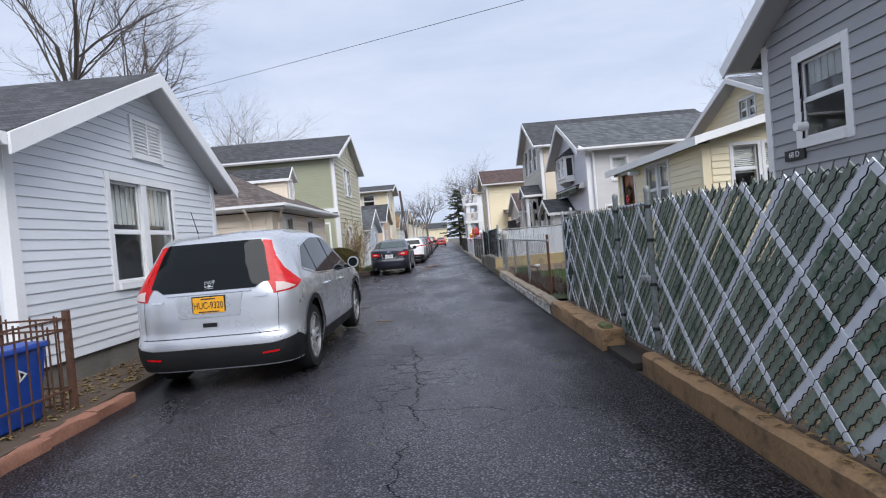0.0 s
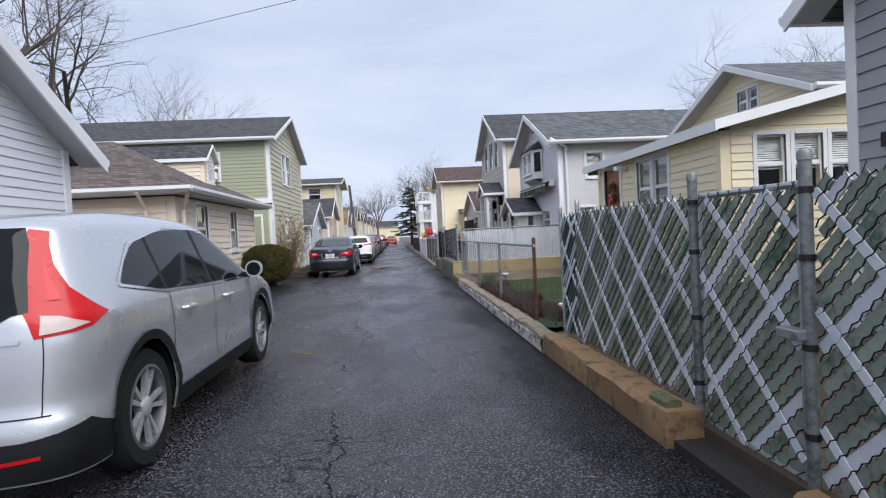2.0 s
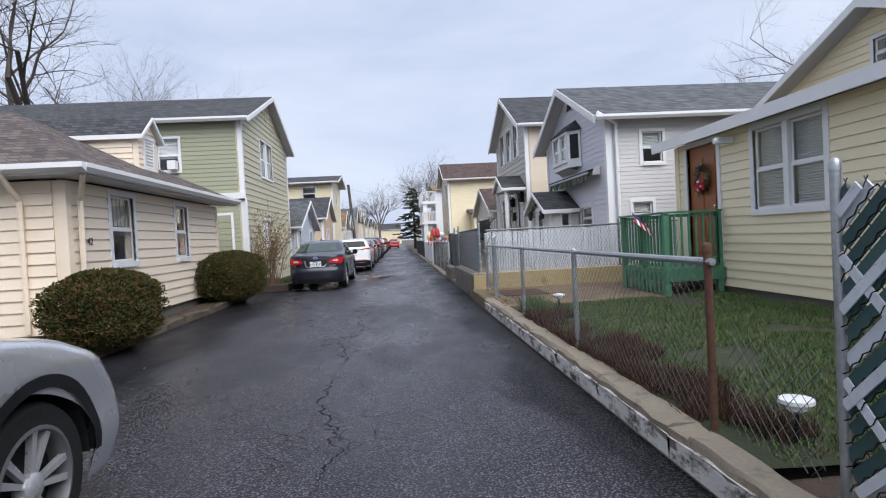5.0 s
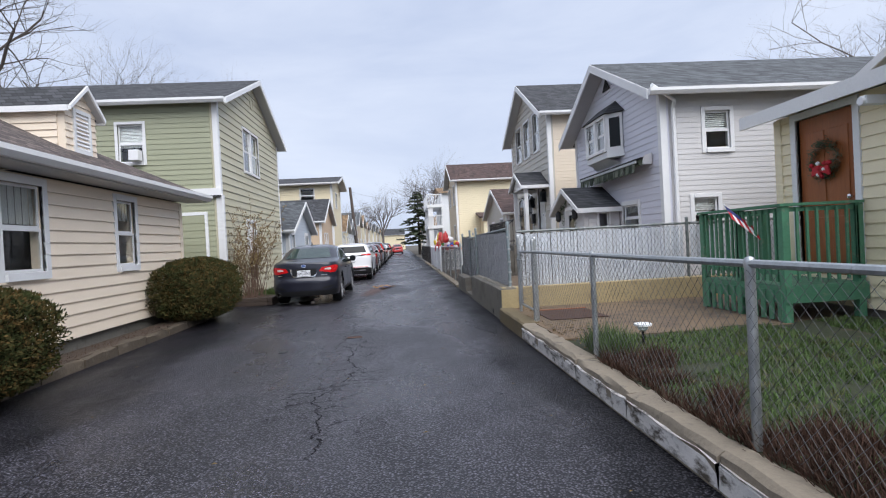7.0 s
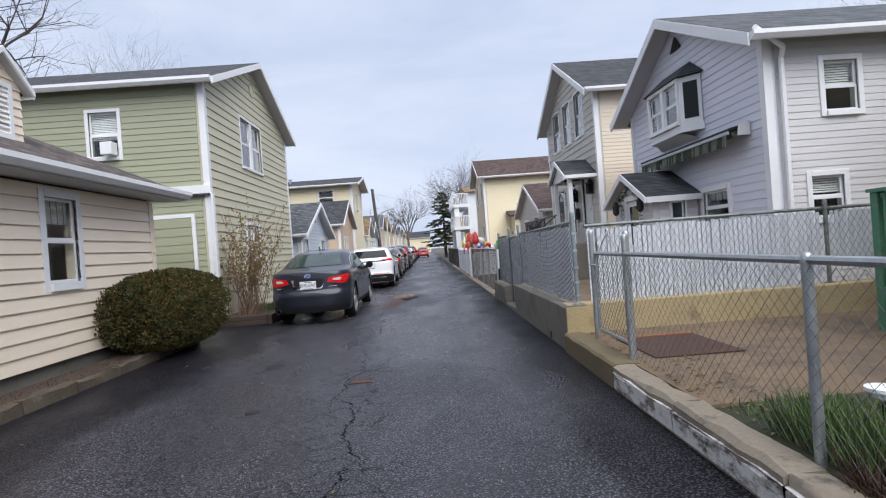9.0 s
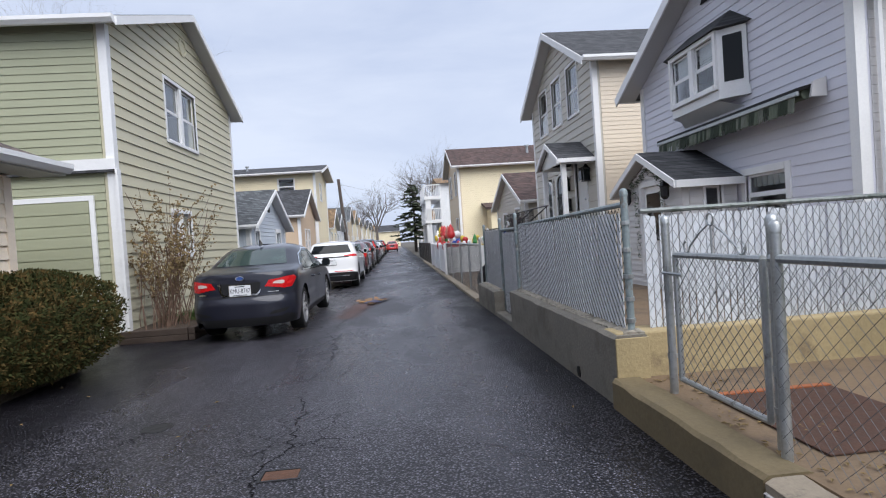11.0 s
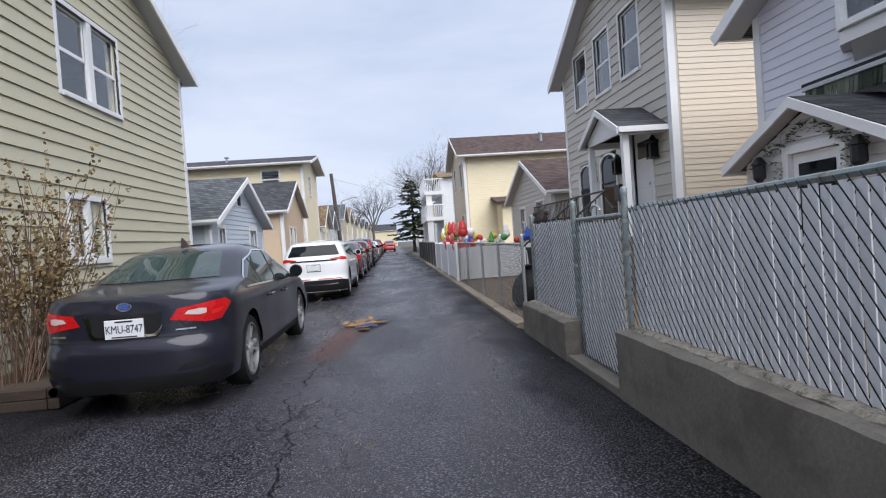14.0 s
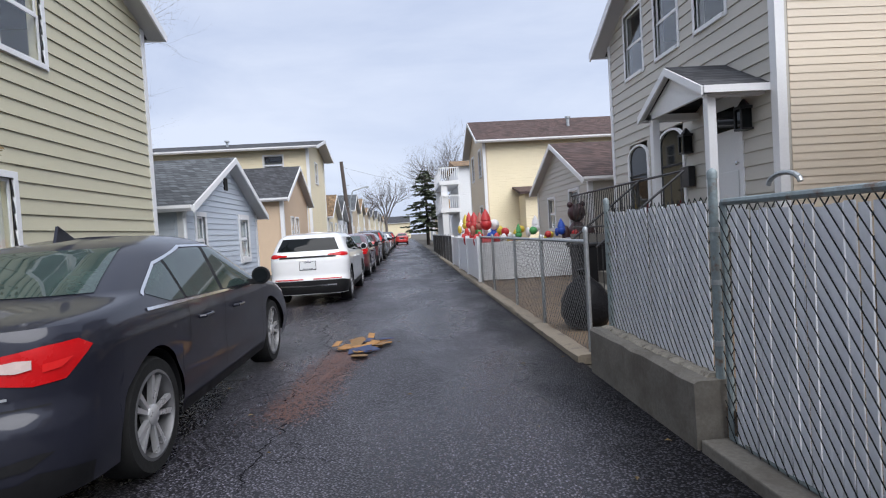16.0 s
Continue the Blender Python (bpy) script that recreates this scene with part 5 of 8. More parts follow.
arched_window(H13, f, 29.6, 30.5, 1.45, 3.15)
arched_window(H13, f, 31.05, 31.95, 1.45, 3.08)
dd = panel_door("front_door", H13, f, 27.95, 28.75, 1.15, 3.15, M_WHITE, M_WHITE, [(0.15, 0.85, 0.08, 0.42)], "white panelled front door with a small arched light")
part("pane", Build().box(5.012, 5.026, 28.12, 28.58, 2.62, 2.95), M_CARGLASS, dd)
# canopy on two posts
CN = thing("door_canopy", "white gabled door canopy on two posts", "canopy")
gable_roof(CN, 4.15, 4.99, 27.35, 29.15, 3.08, 28.25, 3.55, M_SHINGLE_GREY, -1, 0.1, 0.12, thick=0.06, gutter=False, fascia_w=0.13)
wall(CN, Plane("x", 4.16, -1), 2.98, [(27.35, 3.06), (28.25, 3.50), (29.15, 3.06)], [], M_WHITE, 0, thick=0.05)
part("beam", Build().box(4.16, 4.99, 27.35, 27.47, 2.95, 3.06), M_WHITE, CN)
part("beam", Build().box(4.16, 4.99, 29.03, 29.15, 2.95, 3.06), M_WHITE, CN)
for y in (27.41, 29.09):
    part("post", Build().box(4.17, 4.29, y - 0.06, y + 0.06, 1.1, 2.95), M_WHITE, CN, bevel=0.008)
part("landing", Build().box(3.7, 4.96, 27.2, 32.4, 0.05, 1.1), M_WALL_GREY, CN, "raised concrete landing")
for j in range(5):
    part("tread", Build().box(3.7 - (j + 1) * 0.24, 3.7 - j * 0.24, 27.3, 28.6, 0.05, 1.1 - (j + 1) * 0.18), M_WALL_GREY, CN)
for z, y in ((2.72, 27.7), (2.62, 29.35)):
    lm = part("wall_lantern", Build().box(4.82, 4.97, y - 0.07, y + 0.07, z - 0.17, z + 0.1), M_CARGLASS, H13)
    part("lantern_frame", Build().box(4.80, 4.99, y - 0.09, y + 0.09, z + 0.1, z + 0.14).box(4.80, 4.99, y - 0.09, y + 0.09, z - 0.2, z - 0.17).lathe((4.9, y, z), [(0.09, 0.14), (0.02, 0.24)], 8).box(4.8, 4.82, y - 0.085, y - 0.065, z - 0.17, z + 0.1).box(4.8, 4.82, y + 0.065, y + 0.085, z - 0.17, z + 0.1), M_IRON, lm)
part("mailbox", Build().box(4.84, 4.96, 29.2, 29.5, 1.85, 2.2), M_IRON, H13, bevel=0.01)
for ch, z in (("6", 2.85), ("5", 2.66), ("D", 2.47)):
    writing("house_number", ch, 0.2, M_INK, pose(4.955, 30.78, z, 90, 0, -90), H13)
rl = thing("stair_railing", "black wrought iron railing along the landing and steps", "railing")
for a, e in (((3.74, 27.25, 1.95), (3.74, 32.3, 1.95)), ((3.74, 27.25, 1.25), (3.74, 32.3, 1.25)), ((3.74, 27.25, 1.95), (2.5, 27.25, 1.0)), ((3.74, 28.65, 1.95), (2.5, 28.65, 1.0))):
    part("rail", Build().tube(a, e, 0.018, n=6), M_IRON, rl)
for k in range(36):
    y = 28.7 + k * 0.1
    part("baluster", Build().tube((3.74, y, 1.1), (3.74, y, 1.95), 0.009, n=4), M_IRON, rl)
for k in range(9):
    x = 3.7 - k * 0.14
    for y in (27.25, 28.65):
        part("baluster", Build().tube((x, y, 0.1 + max(0, 1.0 - k * 0.14) * 0.9), (x, y, 1.92 - k * 0.107), 0.009, n=4), M_IRON, rl)

# the small bungalow and the brown-roofed house
H14, f, s = gable_house("small_bungalow", "small beige sided bungalow with a dark red-brown roof", 5.0, 12, -1, 34.8, 40.6, 0.15, 2.58, 37.7, 3.85, (M_SID_STONE, M_SID_STONE), 0.16,
                        holes=[(35.7, 36.6, 1.3, 2.3), (38.3, 39.1, 1.2, 2.2)], roof=M_SHINGLE_RED, over=0.25, side=0.25)
window(H14, f, 35.7, 36.6, 1.3, 2.3, casing=0.08, behind=("blind", 1))
window(H14, f, 38.3, 39.1, 1.2, 2.2, casing=0.08, behind=("blind", 1))
H15, f, s = gable_house("brown_roofed_house", "tall butter-coloured house with a dark brown roof", 3.75, 14, -1, 45.6, 51.0, 0.1, 5.45, 48.3, 6.7, (M_FAR_TAN, M_FAR_CREAM), 0.15,
                        holes=[(46.5, 47.2, 3.9, 5.1), (49.2, 49.9, 3.9, 5.1), (46.6, 47.5, 1.0, 2.4)], roof=M_SHINGLE_RED, over=0.35, side=0.35, boards=False)
window(H15, f, 46.5, 47.2, 3.9, 5.1)
window(H15, f, 49.2, 49.9, 3.9, 5.1)
window(H15, f, 46.6, 47.5, 1.0, 2.4)
part("roof_vent", Build().lathe((8.2, 46.9, 6.0), [(0.08, 0), (0.08, 0.5), (0.14, 0.51), (0.14, 0.6)], 10), M_STEEL, H15)
part("annex", Build().box(5.3, 9.5, 44.2, 45.58, 0.05, 2.75), M_FAR_CREAM, H15)
part("annex_roof", Build().prism([(5.0, 43.9, 2.76), (9.7, 43.9, 2.76), (9.7, 45.57, 3.1), (5.0, 45.57, 3.1)], (0, 0, 0.1)), M_SHINGLE_RED, H15)
# the white house with stacked balconies
H16 = thing("balcony_house", "white house with stacked balconies on thick posts", "house", "houses along the alley")
part("wall", Build().box(3.6, 10, 57.0, 64.0, 0.05, 5.6), M_FAR_WHITE, H16)
for z in (2.55, 4.35):
    part("balcony", Build().box(2.3, 3.6, 56.0, 62.5, z, z + 0.25), M_WHITE, H16)
    part("rail", Build().box(2.3, 2.36, 56.0, 62.5, z + 1.05, z + 1.12).box(2.3, 3.6, 56.0, 56.06, z + 1.05, z + 1.12), M_WHITE, H16)
    for k in range(50):
        part("baluster", Build().box(2.31, 2.35, 56.0 + k * 0.13, 56.04 + k * 0.13, z + 0.25, z + 1.05), M_WHITE, H16)
    for k in range(10):
        part("baluster", Build().box(2.4 + k * 0.13, 2.44 + k * 0.13, 56.01, 56.05, z + 0.25, z + 1.05), M_WHITE, H16)
for y in (56.3, 62.2):
    part("post", Build().box(2.4, 2.8, y - 0.2, y + 0.2, 0.03, 4.35), M_WHITE, H16)
part("roof", Build().prism([(3.4, 56.7, 5.6), (3.4, 64.3, 5.6), (3.4, 60.5, 6.4)], (7, 0, 0)), M_SHINGLE_TAN, H16)
for fx, ya, w, ev, rz, wm, rm, lab in [(3.8, 68.0, 7.0, 3.0, 4.2, M_FAR_WHITE, M_SHINGLE_TAN, "white cottage beyond the balcony house"), (3.8, 84.0, 9.0, 3.0, 4.2, M_FAR_CREAM, M_SHINGLE_GREY, "cream cottage far down the alley"), (3.8, 100.0, 9.0, 3.2, 4.4, M_FAR_WHITE, M_SHINGLE_GREY, "white cottage far down the alley"), (3.8, 114.0, 9.0, 3.2, 4.4, M_FAR_CREAM, M_SHINGLE_TAN, "cream cottage far down the alley"), (-8.0, 165.0, 12.0, 4.2, 6.0, M_FAR_CREAM, M_SHINGLE_GREY, "pale house that closes the alley")]:
    gable_house("far_house", lab, fx, fx + 9, -1, ya, ya + w, 0.05, ev, ya + w / 2, rz, (wm, wm), 0.15, roof=rm, boards=False)


# ---- parked cars ----
class Shell:
    """The outer shape of a car body, rear end at y = 0: level outlines with rounded corners, stacked up to the roof."""

    def __init__(self, length, half, top, belt, tumble=0.36, bottom=0.22, arches=(), arch=0.42, hub=0.35, depth=0.6, power=4.0):
        self.length, self.half, self.belt, self.tumble, self.bottom = length, half, belt, tumble, bottom
        self.arches, self.arch, self.hub, self.depth, self.power = arches, arch, hub, depth, power
        k = max(range(len(top)), key=lambda i: top[i][1])
        self.roof = top[k][1]
        self.rz, self.ry = [p[1] for p in top[:k + 1]], [p[0] for p in top[:k + 1]]
        self.fz, self.fy = [p[1] for p in top[k:]][::-1], [p[0] for p in top[k:]][::-1]

    def base(self, y):
        """The lower edge, which rises over each wheel."""
        for a in self.arches:
            if abs(y - a) < self.arch:
                return max(self.bottom, self.hub + math.sqrt(self.arch ** 2 - (y - a) ** 2))
        return self.bottom

    def ends(self, z):
        """Rear and front of the outline at a height, eased over a few centimetres."""
        zs = [min(z + d, self.roof) for d in (-0.024, -0.012, 0.0, 0.012, 0.024)]
        tuck = 0.05 * max(0.0, (0.40 - z) / 0.2) ** 2
        r = sum(np.interp(q, self.rz, self.ry) for q in zs) / 5
        f = sum(np.interp(q, self.fz, self.fy) for q in zs) / 5
        return float(r) + tuck, float(f) - tuck

    def wide(self, z):
        w = self.half
        if z < 0.5:
            w -= 0.06 * ((0.5 - z) / 0.3) ** 1.6
        w -= 0.012 * math.exp(-((z - 0.60) / 0.13) ** 2)
        w -= 0.012 * max(0.0, (z - 0.86) / (self.belt - 0.86)) if 0.86 < z <= self.belt else (0.012 if z > self.belt else 0)
        if z > self.belt:
            w -= self.tumble * (z - self.belt)
        r = 0.15
        if z > self.roof - r:
            t = min(1.0, (z - self.roof + r) / r)
            w -= 0.26 * (1 - math.sqrt(max(0.0, 1 - t * t)))
        return max(w, 0.05)

    def corner(self, q, z, end=1):
        """A point of the outline: q from 0 at the middle of the end to 1 where the side begins, and that corner's inner line."""
        y0, y1 = self.ends(z)
        a = min(self.depth, 0.45 * (y1 - y0))
        w, t, n = self.wide(z), abs(q) * math.pi / 2, self.power
        x = w * math.sin(t) ** (2 / n)
        d = a * (1 - max(0.0, math.cos(t)) ** (2 / n))
        return (math.copysign(x, q), y0 + d if end > 0 else y1 - d, z)

    def side_x(self, y, z):
        y0, y1 = self.ends(z)
        a = min(self.depth, 0.45 * (y1 - y0))
        k = max(0.0, 1 - min(y - y0, y1 - y) / a)
        return self.wide(z) * max(0.0, 1 - min(k, 1.0) ** self.power) ** (1 / self.power)

    def end_y(self, x, z, end=1):
        y0, y1 = self.ends(z)
        a = min(self.depth, 0.45 * (y1 - y0))
        d = a * (1 - max(0.0, 1 - min(1.0, abs(x) / self.wide(z)) ** self.power) ** (1 / self.power))
        return y0 + d if end > 0 else y1 - d

    def width(self, y, z):
        return self.side_x(y, z)


def shell_mesh(s):
    """The painted body: columns round the outline, levels from the lower edge to the roof."""
    nq = 18
    y0, y1 = s.ends(0.6)
    lo, hi = y0 + s.depth, y1 - s.depth
    mids = sorted({round(lo + (hi - lo) * i / 40, 4) for i in range(1, 40)} | {round(a + s.arch * math.cos(math.pi * i / 24) + e, 4) for a in s.arches for i in range(25) for e in ((0,) if 0 < i < 24 else (-0.001, 0.001)) if lo < a + s.arch * math.cos(math.pi * i / 24) < hi})
    qs = sorted({i / nq for i in range(nq + 1)} | {0.02, 0.04})

    def inner(y):
        k = max(0.0, min(1.0, 1 - (y - y0) / s.depth))
        return math.acos(k ** (s.power / 2)) * 2 / math.pi
    for a in s.arches:
        for i in range(25):
            y = a + s.arch * math.cos(math.pi * i / 24)
            for e in ((0,) if 0 < i < 24 else (-0.001, 0.001)):
                if y0 < y + e < lo:
                    qs.append(inner(y + e))
                if hi < y + e < y1:
                    qs.append(-inner(y0 + y1 - y - e))
    rear, front = sorted({q for q in qs if q >= 0}), sorted({-q for q in qs if q < 0} | {q for q in qs if q >= 0 and round(q * nq, 6) == round(q * nq)})
    cols = [("r", q) for q in rear] + [("m", (y - lo) / (hi - lo)) for y in mids] + [("f", q) for q in reversed(front)]

    def spot(col, z):
        if col[0] == "r":
            return s.corner(col[1], z)
        if col[0] == "f":
            return s.corner(col[1], z, -1)
        e0, e1 = s.ends(z)
        a = min(s.depth, 0.45 * (e1 - e0))
        return (s.wide(z), e0 + a + col[1] * (e1 - e0 - 2 * a), z)
    split = 0.84
    levels = sorted({round(split + (s.roof - 0.001 - split) * i / 34, 4) for i in range(35)} | {round(s.roof - 0.15 * t, 4) for t in (0.5, 0.3, 0.18, 0.09, 0.03, 0.008)})
    rings = []
    for i in range(15):
        rings.append([spot(c, (lambda zb: zb + (split - zb) * i / 14 if i < 14 else split)(s.base(spot(c, 0.6)[1]))) for c in cols])
    rings += [[spot(c, z) for c in cols] for z in levels[1:]]
    ring0 = rings[-1]
    for t in (0.6, 0.2):
        rings.append([(x * t, y, z + 0.012 * (1 - t)) for x, y, z in ring0])
    b, n = Build(), len(cols)
    vs = [p for r in rings for p in r] + [(-x, y, z) for r in rings for x, y, z in r]
    fs, off = [], n * len(rings)
    for j in range(len(rings) - 1):
        for i in range(n - 1):
            p = j * n + i
            fs += [(p, p + 1, p + n + 1, p + n), (off + p + 1, off + p, off + p + n, off + p + n + 1)]
    t = (len(rings) - 1) * n
    fs += [(t + i, t + i + 1, off + t + i + 1, off + t + i) for i in range(n - 1)]
    return b.add(vs, fs)


def skin(poly, place, cuts=9, size=0.04):
    """A polygon laid on the body: filled, split into small faces and set on the shell."""
    bm = bmesh.new()
    bm.faces.new([bm.verts.new((a, c, 0)) for a, c in poly])
    bmesh.ops.triangulate(bm, faces=bm.faces[:])
    for _ in range(cuts):
        long = [e for e in bm.edges if e.calc_length() > size]
        if not long:
            break
        bmesh.ops.subdivide_edges(bm, edges=long, cuts=1, use_grid_fill=True)
        bmesh.ops.triangulate(bm, faces=[f for f in bm.faces if len(f.verts) > 3])
    bm.verts.index_update()
    b = Build().add([place(v.co.x, v.co.y) for v in bm.verts], [tuple(v.index for v in f.verts) for f in bm.faces])
    bm.free()
    return b


def on_side(s, sx, off):
    return lambda y, z: (sx * (s.side_x(y, z) + off), y, z)


def on_end(s, off, end):
    """Lays a shape, in metres across and up, on the rear (end 1) or the front (end -1) of the body."""
    return lambda x, z: (x, s.end_y(x, z, end) - end * off, z + off * 0.4)


def on_corner(s, off, end=1):
    """Lays a shape round the rear corners, across in quarter turns of the outline."""
    def place(q, z):
        x, y, _ = s.corner(q, z, end)
        k = min(1.0, abs(q)) ** 2
        return (x + math.copysign(off * k, q), y - end * off * (1 - 0.7 * k), z + off * 0.3)
    return place


def on_rear(s, off):
    return on_end(s, off, 1)


def on_front(s, off):
    return on_end(s, off, -1)


def disc(cy, cz, r, n=24, z_min=-1.0):
    return [(cy + r * math.cos(2 * math.pi * i / n), max(z_min, cz + r * math.sin(2 * math.pi * i / n))) for i in range(n)]


def wheel(parent, x, y, r, sx, spokes, rim_r, mat):
    h = 0.11
    w = part("wheel", Build().lathe((0, 0, 0), [(rim_r, -h), (r * 0.94, -h), (r, -h * 0.7), (r, h * 0.7), (r * 0.94, h), (rim_r, h), (rim_r * 0.98, h - 0.03)], 36, "x", False), M_TYRE, parent, smooth=40)
    w.location = (x, y, r)
    o = sx * (h - 0.035)
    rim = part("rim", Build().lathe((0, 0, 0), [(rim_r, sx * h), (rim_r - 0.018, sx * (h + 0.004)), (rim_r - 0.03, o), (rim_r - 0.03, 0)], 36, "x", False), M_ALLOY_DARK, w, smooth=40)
    part("hub_back", Build().lathe((0, 0, 0), [(rim_r - 0.025, 0), (rim_r - 0.025, sx * 0.02)], 24, "x"), M_TRIM_BLACK, w)
    turns = [2 * math.pi * i / spokes for i in range(spokes)] if spokes > 7 else [2 * math.pi * i / spokes + e for i in range(spokes) for e in (-0.20, 0.20)]
    for a in turns:
        d, t = Vector((0, math.cos(a), math.sin(a))), Vector((0, -math.sin(a), math.cos(a)))
        q0, q1, x0, x1 = 0.05, rim_r - 0.015, sx * (h - 0.02), sx * (h - 0.012)
        wi, wo = (0.011, 0.017) if spokes < 8 else (0.016, 0.020)
        bk = Vector((-sx * 0.03, 0, 0))
        quad = [Vector((x0, 0, 0)) + d * q0 - t * wi, Vector((x1, 0, 0)) + d * q1 - t * wo, Vector((x1, 0, 0)) + d * q1 + t * wo, Vector((x0, 0, 0)) + d * q0 + t * wi]
        part("spoke", Build().hexa([p + bk for p in quad], quad), mat, w)
    part("hub_cap", Build().lathe((0, 0, 0), [(0.062, sx * 0.04), (0.062, sx * (h - 0.014)), (0.05, sx * (h - 0.004)), (0.01, sx * h)], 16, "x"), mat, w, smooth=40)
    return w


def car(name, label, at, paint, spec, detail=2, plate=None, turn=0.0):
    """A parked car: painted shell, windows, lamps, trim, wheels."""
    c = thing(name, label, "car", "cars parked along the alley")
    c.matrix_world = pose(at[0], at[1], 0.004, 0, 0, turn)
    ra, fa, r = spec["axles"][0], spec["axles"][1], spec["wheel"]
    s = Shell(spec["length"], spec["half"], spec["top"], spec["belt"], spec.get("tumble", 0.36), arches=(ra, fa), arch=r + 0.055, hub=r, depth=spec.get("depth", 0.6), power=spec.get("power", 4.0))
    built = shell_mesh(s)
    body = part("body", built, paint, c, smooth=28, weld=True)
    part("underbody", Build().box(-s.half + 0.2, s.half - 0.2, 0.25, s.length - 0.3, 0.235, 0.26), M_TRIM_BLACK, c)
    for y in (ra, fa):
        wb_, n_ = Build(), 16
        for i in range(n_):
            a0, a1, rr = math.pi * i / n_, math.pi * (i + 1) / n_, r + 0.045
            wb_.add([(x_, y + rr * math.cos(a_), r + rr * math.sin(a_)) for x_ in (-s.side_x(y, 0.5) + 0.02, s.side_x(y, 0.5) - 0.02) for a_ in (a0, a1)], [(0, 1, 3, 2)])
        wb_.box(-s.side_x(y, 0.5) + 0.30, s.side_x(y, 0.5) - 0.30, y - r, y + r, 0.2, r + 0.3)
        part("wheel_well", wb_, M_TRIM_BLACK, c)
    sides = (1, -1) if detail > 1 else (1,)
    for sx in (1, -1):
        for y in (ra, fa):
            if spec.get("cladding"):
                ring = [(y + (r + 0.115) * math.cos(a), r + (r + 0.115) * math.sin(a)) for a in [math.pi * (i / 20) for i in range(21)]] + [(y + (r + 0.057) * math.cos(a), r + (r + 0.057) * math.sin(a)) for a in [math.pi * (1 - i / 20) for i in range(21)]]
                bq = Build()
                for i in range(20):
                    q = [ring[i], ring[i + 1], ring[40 - i], ring[41 - i]]
                    bq.add([on_side(s, sx, 0.012)(*p) for p in q], [(0, 1, 2, 3)])
                part("arch_trim", bq, M_TRIM_BLACK, c)
            wx = sx * (s.width(y, r + 0.3) - 0.125)
            wheel(c, wx, y, r, sx, spec["spokes"], spec["rim"], M_ALLOY)
    for sx in sides:
        for nm, poly in spec["windows"]:
            part("side_window", skin(poly, on_side(s, sx, 0.004)), spec.get("glass", M_CARGLASS), c, smooth=60)
        for poly in spec.get("pillars", ()):
            part("door_pillar", skin(poly, on_side(s, sx, 0.003)), M_TRIM_BLACK, c, smooth=60)
        for (y0, z0), (y1, z1), w in spec.get("chrome", ()):
            part("chrome_strip", skin([(y0, z0), (y1, z1), (y1, z1 + w), (y0, z0 + w)], on_side(s, sx, 0.008), 6), M_CHROME, c)
        for y0, z0, y1, z1 in spec.get("gaps", ()):
            part("door_gap", skin([(y0 - 0.004, z0), (y0 + 0.004, z0), (y1 + 0.004, z1), (y1 - 0.004, z1)], on_side(s, sx, 0.004), 8), M_TRIM_BLACK, c)
        for y, z in spec.get("handles", ()):
            hx = s.width(y, z)
            hb = Build().path([(sx * hx, y - 0.11, z), (sx * (hx + 0.035), y - 0.08, z), (sx * (hx + 0.04), y + 0.06, z), (sx * hx, y + 0.10, z)], 0.014, 8)
            part("door_handle", hb, paint, c, smooth=40)
        part("sill", skin(spec["sill"], on_side(s, sx, 0.006), 5), M_TRIM_BLACK, c)
        mx, my, mz = s.width(*spec["mirror"]), *spec["mirror"]
        m = part("mirror", Build().lathe((sx * (mx + 0.12), my - 0.03, mz + 0.05), [(0.02, 0.10), (0.055, 0.09), (0.085, 0.04), (0.085, 0.0), (0.01, 0.0)], 14, "y"), paint if spec["axles"][0] < 0.95 else M_TRIM_BLACK, c, smooth=40)
        part("mirror_stalk", Build().box(min(sx * (mx - 0.02), sx * (mx + 0.08)), max(sx * (mx - 0.02), sx * (mx + 0.08)), my - 0.02, my + 0.06, mz - 0.03, mz + 0.02), M_TRIM_BLACK, m)
        part("mirror_glass", Build().lathe((sx * (mx + 0.12), my - 0.033, mz + 0.05), [(0.068, 0.0), (0.068, -0.004)], 14, "y"), M_CARGLASS, m)
    for nm, poly, mt in spec["wrap"]:
        for mir in ((1, -1) if "lamp" in nm else (1,)):
            part(nm, skin([(mir * q, z) for q, z in poly], on_corner(s, 0.012 if mt in (M_TAIL_CLEAR, M_LAMP_RED_LIGHT) else 0.005)), mt, c, smooth=60)
    for nm, poly, mt in spec["rear"]:
        for mir in ((1, -1) if nm.endswith("lamp") or nm.endswith("reflector") else (1,)):
            part(nm, skin([(mir * a, z) for a, z in poly], on_rear(s, 0.014 if mt is M_BADGE_BLUE else 0.006 if mt not in (M_CHROME, M_TAIL_CLEAR, M_TAIL) else 0.010)), mt, c, smooth=60)
    part("windscreen", skin(spec["windscreen"], on_front(s, 0.006)), M_CARGLASS, c, smooth=60)
    for sx in (1, -1):
        part("headlamp", skin([(sx * a, z) for a, z in ((0.45, 0.62), (0.72, 0.66), (0.72, 0.76), (0.45, 0.72))], on_front(s, 0.006)), M_TAIL_CLEAR, c)
    part("grille", skin([(-0.4, 0.45), (0.4, 0.45), (0.4, 0.66), (-0.4, 0.66)], on_front(s, 0.006)), M_TRIM_BLACK, c)
